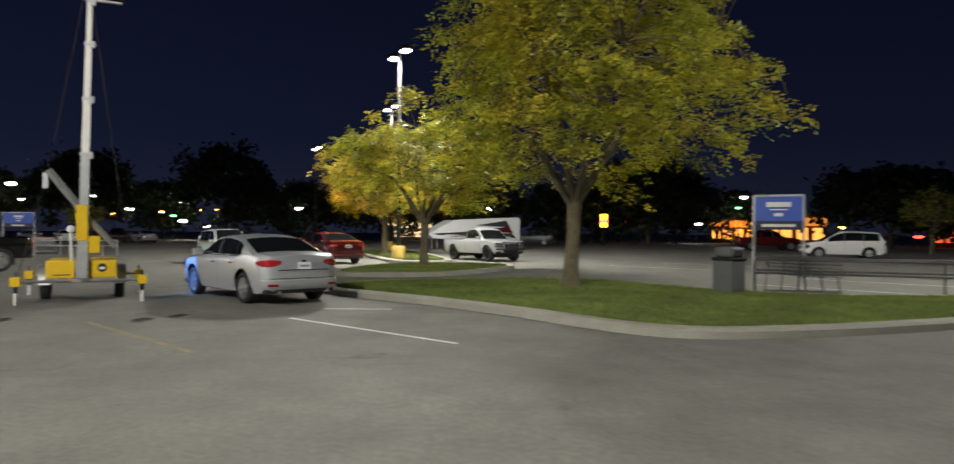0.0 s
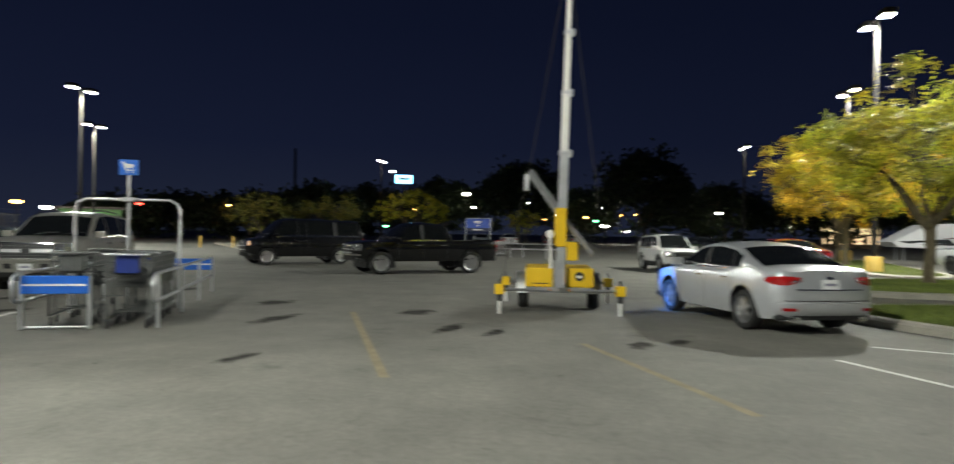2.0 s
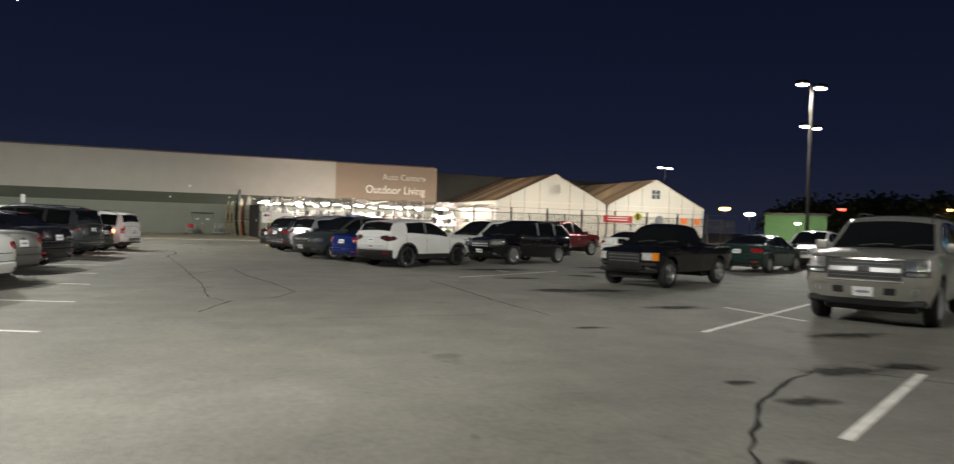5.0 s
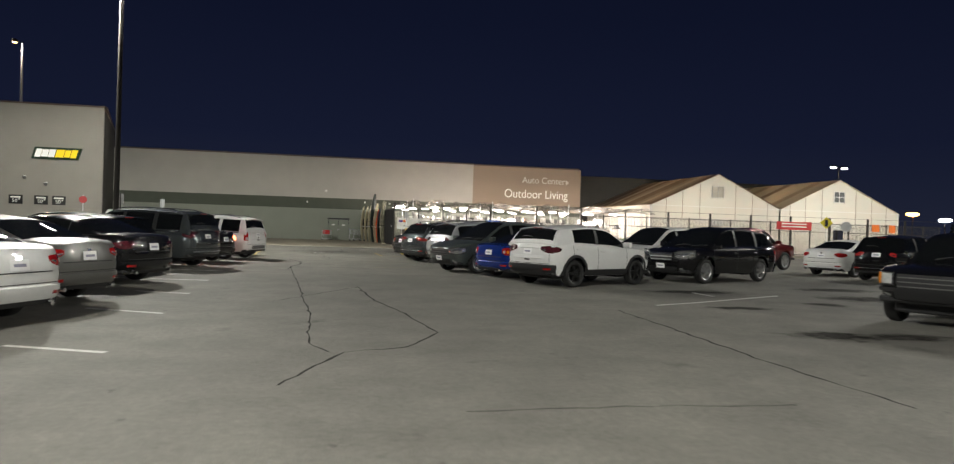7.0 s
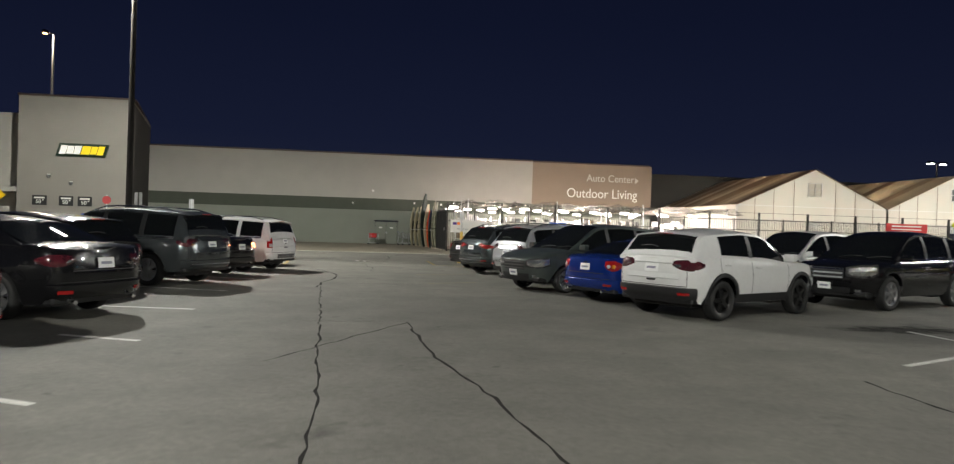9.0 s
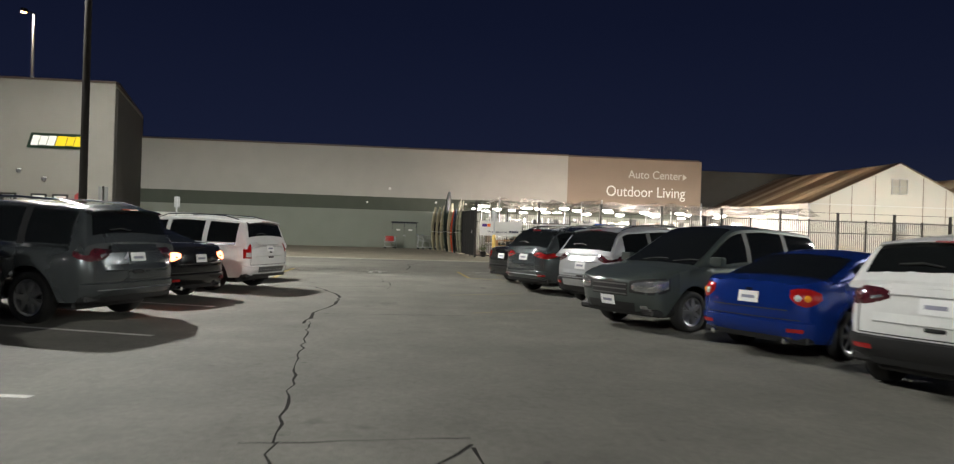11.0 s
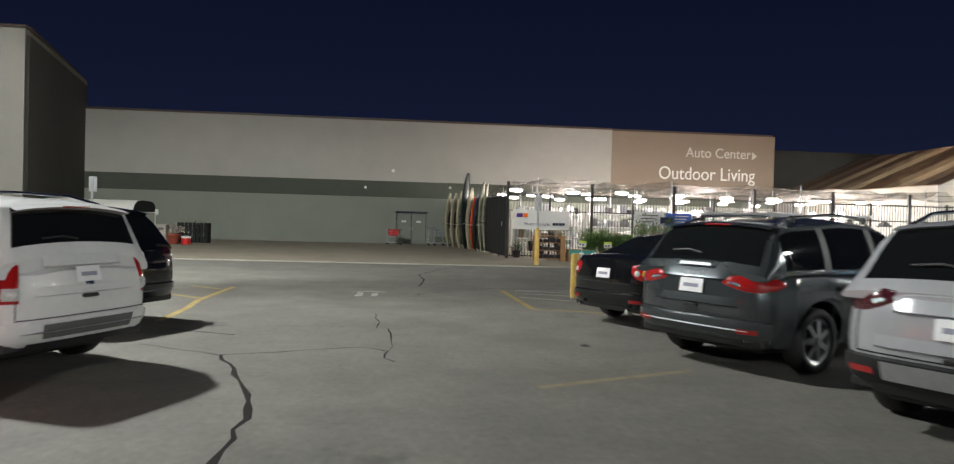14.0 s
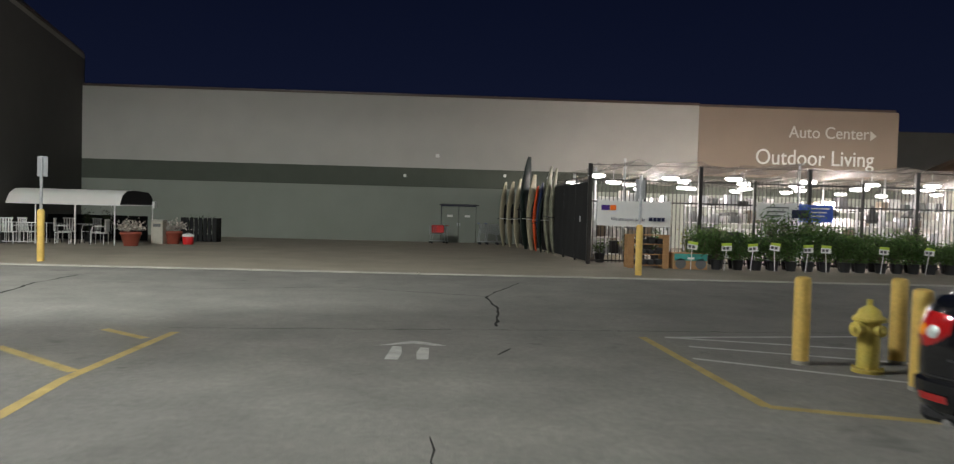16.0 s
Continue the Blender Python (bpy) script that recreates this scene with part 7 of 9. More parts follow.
for bx, by in ((8.5, 48.75), (9.62, 48.85), (9.05, 47.65)):
    bollard(bx, by, 0.93, 0.085, "faded yellow bollard guarding the hydrant")
hy = empty("fire_hydrant", pose(9.02, 48.4, 0, 0, 0, 15), "yellow fire hydrant with domed cap", "fire hydrant")
HYD = mat("hydrant_yellow", (0.55, 0.44, 0.09), 0.5, var=0.2, scale=8, fine=40, bump=0.15)
lathe("barrel", [(0.15, 0), (0.15, 0.035), (0.105, 0.04), (0.105, 0.38), (0.11, 0.42), (0.11, 0.52)], HYD, hy, "yellow barrel")
lathe("bonnet", [(0.155, 0.52), (0.16, 0.535), (0.155, 0.555), (0.12, 0.58), (0.10, 0.63), (0.055, 0.665), (0.03, 0.68), (0.028, 0.74), (0.01, 0.745)], HYD, hy, "domed bonnet with stem")
for a, r_, l_ in ((90, 0.05, 0.17), (-90, 0.05, 0.17), (180, 0.065, 0.18)):
    m_ = Matrix.Rotation(radians(a), 4, "Z") @ Matrix.Translation((0, 0, 0.44)) @ Matrix.Rotation(radians(90), 4, "Y")
    lathe("nozzle", [(r_, 0.06), (r_, l_ - 0.06), (r_ * 1.15, l_ - 0.055), (r_ * 1.15, l_), (r_ * 0.4, l_ + 0.005), (r_ * 0.4, l_ + 0.03)], HYD, hy, "capped outlet", 14, m_)
for k in range(8):
    a = 2 * math.pi * k / 8
    one_tube("flange_bolt", (0.132 * math.cos(a), 0.132 * math.sin(a), 0.03), (0.132 * math.cos(a), 0.132 * math.sin(a), 0.06), 0.012, HYD, hy, n=6)


def sign_post(x, y, top, plate_z, label):
    root = empty("sign_post", Matrix.Translation((x, y, 0)), label, "sign post", "posts along the walkway")
    lathe("sleeve", [(0.085, 0.0), (0.085, 1.28), (0.06, 1.33)], YELLOW_POST, root, "yellow bollard sleeve")
    one_tube("post", (0, 0, 1.3), (0, 0, top), 0.035, STEEL, root, "galvanised post")
    one_box("sign_plate", (-0.13, 0.13, 0.04, 0.052, plate_z - 0.25, plate_z + 0.25), STEEL, root, "back of a metal sign plate", 0.004)
    return root


sign_post(-5.48, 59.4, 2.66, 2.4, "yellow sleeved post with a small sign")
sign_post(9.62, 59.4, 2.6, 2.25, "yellow sleeved post with a small sign")

# ---- garden centre fence ----
FY, FX0, FX1 = 63.3, 9.07, 53.0
fence = empty("garden_fence", Matrix.Translation((FX0, FY, WALK_Z)), "tall black steel picket fence round the garden yard", "fence")


def picket_mesh():
    bm = bmesh.new()
    box(bm, -0.011, 0.011, -0.011, 0.011, 0.06, 2.72)
    me = bpy.data.meshes.new("picket")
    bm.to_mesh(me)
    bm.free()
    me.materials.append(FENCE_BLACK)
    return me


PICKET = picket_mesh()
nbay = 13
for b in range(nbay):
    x0 = b * 3.49
    one_box("post", (x0 - 0.06, x0 + 0.06, -0.06, 0.06, 0, 3.15), FENCE_BLACK, fence, "tall square post", 0.008)
    one_box("post", (x0 + 1.70, x0 + 1.78, -0.04, 0.04, 0, 2.75), FENCE_BLACK, fence, "square post", 0.006)
    for zz in (0.10, 1.95, 2.62):
        one_box("rail", (x0, x0 + 3.49, -0.02, 0.02, zz, zz + 0.045), FENCE_BLACK, fence, "", 0.0)
    if b < 9:
        for k in range(1, 28):
            o = new("picket", PICKET)
            o.parent = fence
            o.location = (x0 + k * 0.1246, 0, 0)
rest_v, rest_f = [], []
for b in range(9, nbay):
    for k in range(1, 28):
        xx, i0 = b * 3.49 + k * 0.1246, len(rest_v)
        rest_v += [(xx - 0.011, -0.011, 0.06), (xx + 0.011, -0.011, 0.06), (xx + 0.011, 0.011, 0.06), (xx - 0.011, 0.011, 0.06), (xx - 0.011, -0.011, 2.72), (xx + 0.011, -0.011, 2.72), (xx + 0.011, 0.011, 2.72), (xx - 0.011, 0.011, 2.72)]
        rest_f += [tuple(i0 + q for q in f) for f in ((0, 1, 5, 4), (1, 2, 6, 5), (2, 3, 7, 6), (3, 0, 4, 7), (4, 5, 6, 7))]
pk = mesh_ob("picket_run", rest_v, rest_f, FENCE_BLACK, fence, "further pickets")
pk["kind"] = "stuff"
one_tube("top_wire", (0, 0, 3.12), (45.4, 0, 3.12), 0.012, FENCE_BLACK, fence, n=5)
# side run covered with black screen
MESHY = mat("black_screen_cloth", (0.012, 0.012, 0.012), 0.9, var=0.3, scale=3, fine=60)
side = empty("screened_fence", Matrix.Translation((FX0, FY, WALK_Z)), "side fence panels covered in black screen cloth", "fence")
sdx = -0.95 / 13.4
for k in range(8):
    y0, y1 = k * 1.68, (k + 1) * 1.68
    one_tube("post", (sdx * y0, y0, 0), (sdx * y0, y0, 2.75), 0.035, FENCE_BLACK, side)
    g = [[Vector((sdx * (y0 + (y1 - y0) * i / 6) - 0.03 - 0.012 * math.sin(i * 2.1 + j), y0 + (y1 - y0) * i / 6, 0.08 + 2.5 * j / 4)) for i in range(7)] for j in range(5)]
    skin("screen_panel", g, MESHY, side, "black screen cloth")
one_box("lock_plate", (-0.12, -0.06, 0.9, 1.05, 1.3, 1.5), STEEL, side, "steel lock plate")
one_tube("top_rail", (0, 0, 2.62), (sdx * 13.4, 13.4, 2.62), 0.025, FENCE_BLACK, side)

# banners tied to the fence
def banner(x0, x1, z0, z1, material, label, sag=0.03):
    r = empty("banner", Matrix.Translation((x0, FY - 0.07, WALK_Z)), label, "banner")
    w = x1 - x0
    g = [[Vector((w * i / 12, 0.015 * math.sin(i * 1.3 + j) - 0.02 * math.sin(math.pi * i / 12), z0 + (z1 - z0) * j / 5 - sag * math.sin(math.pi * i / 12) * (1 if j else 0.5))) for i in range(13)] for j in range(6)]
    skin("cloth", g, material, r, "printed vinyl cloth", False)
    for cx in (0.02, w - 0.02):
        for cz in (z0 + 0.03, z1 - 0.03):
            one_box("tie", (cx - 0.01, cx + 0.01, -0.01, 0.08, cz - 0.01, cz + 0.01), STEEL, r, "", 0.0)
    return r


b1 = banner(9.3, 11.62, 1.22, 2.02, WHITE_PLASTIC, "white vinyl banner with lettering tied to the fence")
text("banner_print", "We are open inside", 0.165, Matrix.Translation((0.42, -0.06, 1.38)) @ FACE_SOUTH, NAVY, b1, 0.004, squeeze=0.82)
for x0, x1 in ((1.62, 1.74), (1.76, 1.86), (1.88, 2.0), (2.02, 2.12)):
    one_box("banner_print", (x0, x1, -0.062, -0.058, 1.385, 1.50), NAVY, b1, "", 0.0)
PURPLE = mat("purple_print", (0.06, 0.02, 0.2), 0.5, var=0.03)
ORANGE = mat("orange_print", (0.8, 0.16, 0.01), 0.5, var=0.03)
one_box("banner_logo", (0.12, 0.38, -0.062, -0.058, 1.70, 1.86), PURPLE, b1, "plain purple mark", 0.0)
one_box("banner_logo", (0.40, 0.58, -0.062, -0.058, 1.70, 1.86), ORANGE, b1, "plain orange mark", 0.0)
b2 = banner(14.35, 15.65, 1.52, 2.08, WHITE_PLASTIC, "white vinyl banner with small print")
for k in range(3):
    one_box("banner_print", (0.3, 1.0 - 0.1 * k, -0.062, -0.058, 1.9 - 0.13 * k, 1.94 - 0.13 * k), GREY_PLASTIC, b2, "", 0.0)
b3 = banner(15.7, 16.8, 1.50, 2.06, BLUE_SIGN, "blue vinyl banner with white print")
for k in range(3):
    one_box("banner_print", (0.38, 0.95 - 0.08 * k, -0.062, -0.058, 1.9 - 0.12 * k, 1.94 - 0.12 * k), LETTER, b3, "", 0.0)
one_box("banner_card", (-0.25, 0.3, -0.066, -0.06, 1.6, 1.86), NAVY, b3, "dark card picture", 0.0)
b4 = banner(39.2, 42.3, 2.1, 2.75, mat("red_vinyl", (0.5, 0.03, 0.03), 0.5, var=0.08), "red vinyl banner on the fence")
for k in range(2):
    one_box("banner_print", (0.4, 2.6, -0.062, -0.058, 2.52 - 0.22 * k, 2.6 - 0.22 * k), LETTER, b4, "", 0.0)


# ---- potted shrubs and price tags ----
def shrub(x, y, h, w, seed, label, z=WALK_Z, material=None, n=520):
    rng = random.Random(seed)
    root = empty("potted_shrub", Matrix.Translation((x, y, z)), label, "shrub", "potted shrubs by the fence")
    lathe("pot", [(0.13, 0), (0.17, 0.26), (0.18, 0.30), (0.16, 0.30)], BLACK_PLASTIC, root, "black nursery pot", 12)
    bm = bmesh.new()
    ends = []
    for k in range(9):
        a = rng.uniform(0, 6.28)
        e_ = Vector((math.cos(a) * w * rng.uniform(0.1, 0.8), math.sin(a) * w * rng.uniform(0.1, 0.8), h * rng.uniform(0.6, 0.95)))
        limb_mesh(bm, [Vector((0, 0, 0.28)), e_ * 0.5 + Vector((0, 0, 0.12)), e_], 0.012, 0.004, 4)
        ends.append(e_)
    part("stems", bm, BARK, root)
    vs, fs = [], []
    for _ in range(n):
        e_ = rng.choice(ends)
        t = rng.random() ** 0.5
        p = Vector((0, 0, 0.32)).lerp(e_, t) + Vector((rng.gauss(0, w * 0.28), rng.gauss(0, w * 0.28), rng.gauss(0, h * 0.09)))
        p.z = max(p.z, 0.3)
        s = rng.uniform(0.04, 0.09)
        a = Vector((rng.gauss(0, 1), rng.gauss(0, 1), rng.gauss(0.6, 0.7))).normalized() * s
        b = a.cross(Vector((rng.gauss(0, 1), rng.gauss(0, 1), rng.gauss(0, 1)))).normalized() * s * 0.3
        k = len(vs)
        vs += [p - a * 0.5, p + b, p + a * 0.6, p - b]
        fs.append((k, k + 1, k + 2, k + 3))
    mesh_ob("foliage", vs, fs, material or SHRUB_LEAF, root, "dense narrow leaves")
    return root


rng_s = random.Random(8)
xx = 12.2
k = 0
while xx < 27.5:
    big = 14.0 < xx < 15.8
    for row in (0, 1):
        h_ = (1.75 if big and row else 1.22) * rng_s.uniform(0.85, 1.12) * (0.85 if xx > 19 else 1.0)
        shrub(xx + rng_s.uniform(-0.08, 0.08) + 0.2 * row, 62.15 + 0.5 * row, h_, rng_s.uniform(0.42, 0.54), 100 + k, "bushy dark green shrub in a black nursery pot", n=1300)
        k += 1
    xx += 0.55
LIME = mat("lime_label", (0.45, 0.62, 0.05), 0.5, var=0.05)
for tx, h_ in ((11.81, 0.62), (12.81, 0.6), (13.59, 0.6), (14.32, 0.64), (15.24, 0.6), (15.88, 0.6), (17.52, 0.6), (18.88, 0.6), (20.4, 0.6), (22.0, 0.6), (23.6, 0.6)):
    tg = empty("price_tag", Matrix.Translation((tx, 61.8, WALK_Z)), "lime and white price tag on a stake", "price tag", "price tags by the shrubs")
    lean_ = rng_s.uniform(-0.1, 0.1)
    one_tube("stake", (0, 0, 0), (lean_, 0, h_), 0.012, WHITE_PLASTIC, tg, n=6)
    m_ = Matrix.Translation((lean_, -0.015, h_)) @ Matrix.Rotation(rng_s.uniform(-0.15, 0.15), 4, "Y")
    cd = one_box("card", (-0.15, 0.15, -0.006, 0.006, -0.02, 0.13), WHITE_PLASTIC, tg, "white card", 0.004, m=m_)
    one_box("card_top", (-0.15, 0.15, -0.011, -0.007, 0.13, 0.21), LIME, tg, "lime header", 0.0, m=m_)
    for px in (-0.08, 0.03):
        one_box("print", (px - 0.04, px + 0.04, -0.010, -0.0065, 0.02, 0.10), GREY_PLASTIC, cd, "", 0.0, m=m_)

# pallet rack display and boxed goods by the fence
pr = empty("pallet_display", Matrix.Translation((10.6, 62.2, WALK_Z)), "raw wooden pallet display with dark shelves", "display rack")
for sx in (-0.52, 0.52):
    for sy in (-0.2, 0.2):
        one_box("upright", (sx - 0.09, sx + 0.09, sy - 0.03, sy + 0.03, 0, 0.98), WOOD, pr, "wooden upright", 0.006)
for z0 in (0.08, 0.4, 0.7, 0.97):
    for sy in (-0.22, 0.0, 0.22):
        one_box("slat", (-0.62, 0.62, sy - 0.045, sy + 0.045, z0, z0 + 0.022), WOOD, pr, "", 0.003)
rng_p = random.Random(3)
for z0 in (0.102, 0.422, 0.722):
    for q in range(4):
        bx = empty("potting_bag", Matrix.Translation((10.22 + 0.25 * q, 62.2, WALK_Z + z0)), "dark bag on a pallet shelf", "bag", "bags on the pallet shelves")
        bm = box(bmesh.new(), -0.1, 0.1, -0.15, 0.15, 0, rng_p.uniform(0.12, 0.2), 0.04, seg=2)
        part("bag_body", bm, BLACK_PLASTIC, bx, "", 40)
TEAL = mat("teal_carton", (0.06, 0.30, 0.26), 0.6, var=0.2, scale=6)
bxs = empty("carton_stack", Matrix.Translation((11.85, 62.2, WALK_Z)), "printed carton with teal and beige picture", "carton")
one_box("carton_body", (-0.5, 0.5, -0.3, 0.3, 0, 0.48), WOOD, bxs, "beige carton", 0.015)
one_box("carton_print", (-0.49, 0.49, -0.306, -0.301, 0.26, 0.46), TEAL, bxs, "", 0.0)
for cx in (-0.3, 0.3):
    lathe("carton_print", [(0.16, 0), (0.16, 0.004)], GREY_PLASTIC, bxs, m=Matrix.Translation((cx, -0.302, 0.17)) @ Matrix.Rotation(radians(90), 4, "X"))
one_box("carton_print", (-0.1, 0.1, -0.309, -0.306, 0.3, 0.36), LETTER, bxs, "", 0.0)

# ---- inside the yard: lamps, shade cloth, shelves ----
rng_g = random.Random(21)
k = 0
for row, yy in enumerate((65.2, 67.6, 70.4, 73.6)):
    for col in range(8):
        lx = 9.8 + col * 2.35 + (row % 2) * 1.1 + rng_g.uniform(-0.2, 0.2)
        lz = 2.9 + rng_g.uniform(-0.08, 0.06)
        lp = empty("hanging_lamp", Matrix.Translation((lx, yy, lz)), "lit hanging lamp under the shade cloth", "lamp", "hanging yard lamps")
        m_ = Matrix.Diagonal((1.0, 0.5, 1.0, 1)) 
        lathe("lens", [(0.10, -0.08), (0.25, -0.05), (0.30, 0.0), (0.26, 0.03)], TUBE, lp, "bright lens", 12, m_)
        lathe("reflector", [(0.30, 0.034), (0.2, 0.09), (0.06, 0.12)], STEEL, lp, "", 12, m_)
        one_tube("rod", (0, 0, 0.1), (0, 0, 0.42), 0.01, STEEL, lp, n=5)
        k += 1
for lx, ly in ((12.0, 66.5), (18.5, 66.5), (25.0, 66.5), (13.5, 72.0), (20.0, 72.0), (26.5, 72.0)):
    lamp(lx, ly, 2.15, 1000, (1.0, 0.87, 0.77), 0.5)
CLOTH = leafy("grey_shade_cloth", (0.29, 0.265, 0.235), 0.3, 0.9, 1.1, 1.05)
ct = CLOTH.node_tree
c_out = ct.nodes["Material Output"]
c_old = c_out.inputs["Surface"].links[0].from_socket
c_clear = ct.nodes.new("ShaderNodeBsdfTransparent")
c_mix = ct.nodes.new("ShaderNodeMixShader")
c_mix.inputs["Fac"].default_value = 0.62
ct.links.new(c_old, c_mix.inputs[1])
ct.links.new(c_clear.outputs[0], c_mix.inputs[2])
ct.links.new(c_mix.outputs[0], c_out.inputs["Surface"])
g = []
for j in range(12):
    row = []
    for i in range(60):
        x_, y_ = FX0 + 0.3 + i * 0.335, 63.6 + j * 1.17
        bay = (x_ - FX0) / 1.745 + 0.18 * math.sin(j * 0.9)
        pull = (1 - 2 * abs(bay - math.floor(bay) - 0.5)) ** 2
        z_ = 3.0 + 0.34 * (1 - pull) ** 3 * (1.0 if j < 4 else 0.5) + 0.06 * math.sin(i * 0.7 + j * 1.3) + 0.03 * math.sin(i * 1.9 + j * 2.1) + (0.10 if j > 1 else 0.0)
        row.append(Vector((x_, y_, z_)))
    g.append(row)
cl_ = empty("shade_cloth", Matrix.Identity(4), "slack grey shade cloth stretched over the garden yard", "canopy")
skin("cloth", g, CLOTH, cl_, "translucent netting")
for px in range(4):
    for py in range(3):
        one_tube("prop", (FX0 + 1.5 + px * 6, 65 + py * 4.8, WALK_Z), (FX0 + 1.5 + px * 6, 65 + py * 4.8, 3.5), 0.04, STEEL, cl_, "slim steel prop")


def rack(x, y, w, h, seed, label):
    rng = random.Random(seed)
    r = empty("shelf_rack", Matrix.Translation((x, y, WALK_Z)), label, "shelf", "racks in the garden yard")
    for sx in (-w / 2, w / 2):
        for sy in (-0.3, 0.3):
            one_box("upright", (sx - 0.03, sx + 0.03, sy - 0.03, sy + 0.03, 0, h), STEEL, r, "", 0.0)
    levels_ = [0.15, 0.75, 1.35, 1.95]
    for z0 in levels_:
        one_box("shelf_board", (-w / 2, w / 2, -0.32, 0.32, z0, z0 + 0.04), WHITE_PLASTIC, r, "", 0.0)
        x_ = -w / 2 + 0.1
        while x_ < w / 2 - 0.2:
            bw, bh = rng.uniform(0.15, 0.4), rng.uniform(0.18, 0.48)
            bx_ = empty("boxed_goods", Matrix.Translation((x + x_ + bw / 2, y + rng.uniform(-0.05, 0.05), WALK_Z + z0 + 0.04)), "boxed garden goods on a shelf", "box", "goods on the racks")
            one_box("box_body", (-bw / 2, bw / 2, -0.2, 0.2, 0, bh), rng.choice([WHITE_PLASTIC, WHITE_PLASTIC, WHITE_PLASTIC, WHITE_PLASTIC, STEEL, GREY_PLASTIC, STEEL, BLACK_PLASTIC, WALL_TAN]), bx_, "", 0.015)
            x_ += bw + rng.uniform(0.02, 0.15)
    return r


for k, (rx_, ry_) in enumerate([(11.2, 66.5), (14.6, 66.6), (18.2, 66.8), (21.8, 67.0), (25.2, 67.0), (12.8, 71.5), (17.4, 71.8), (22.0, 72.0)]):
    rack(rx_, ry_, 2.6, 2.1, k, "white metal rack stocked with garden goods")
for k in range(7):
    ux, uy = 17.5 + k * 1.5 + rng_g.uniform(-0.3, 0.3), 64.6 + rng_g.uniform(-0.3, 0.4)
    um = empty("patio_umbrella", Matrix.Translation((ux, uy, WALK_Z)), "closed dark patio umbrella on a base", "umbrella", "display umbrellas")
    one_tube("pole", (0, 0, 0.05), (0, 0, 2.1), 0.02, STEEL, um)
    lathe("base", [(0.22, 0), (0.2, 0.06), (0.04, 0.08)], BLACK_PLASTIC, um)
    lathe("canopy", [(0.16, 1.5), (0.22, 1.62), (0.1, 2.0), (0.02, 2.12)] if k % 2 else [(0.3, 1.72), (0.32, 1.76), (0.12, 1.95), (0.02, 2.0)], GREY_PLASTIC, um)
for k in range(16):
    shrub(9.7 + k * 0.9 + rng_g.uniform(-0.2, 0.2), 64.3 + rng_g.uniform(-0.2, 0.5), rng_g.uniform(0.7, 1.3), 0.3, 300 + k, "leafy plant in a pot inside the yard", material=LEAF_D if k % 2 else SHRUB_LEAF, n=220)

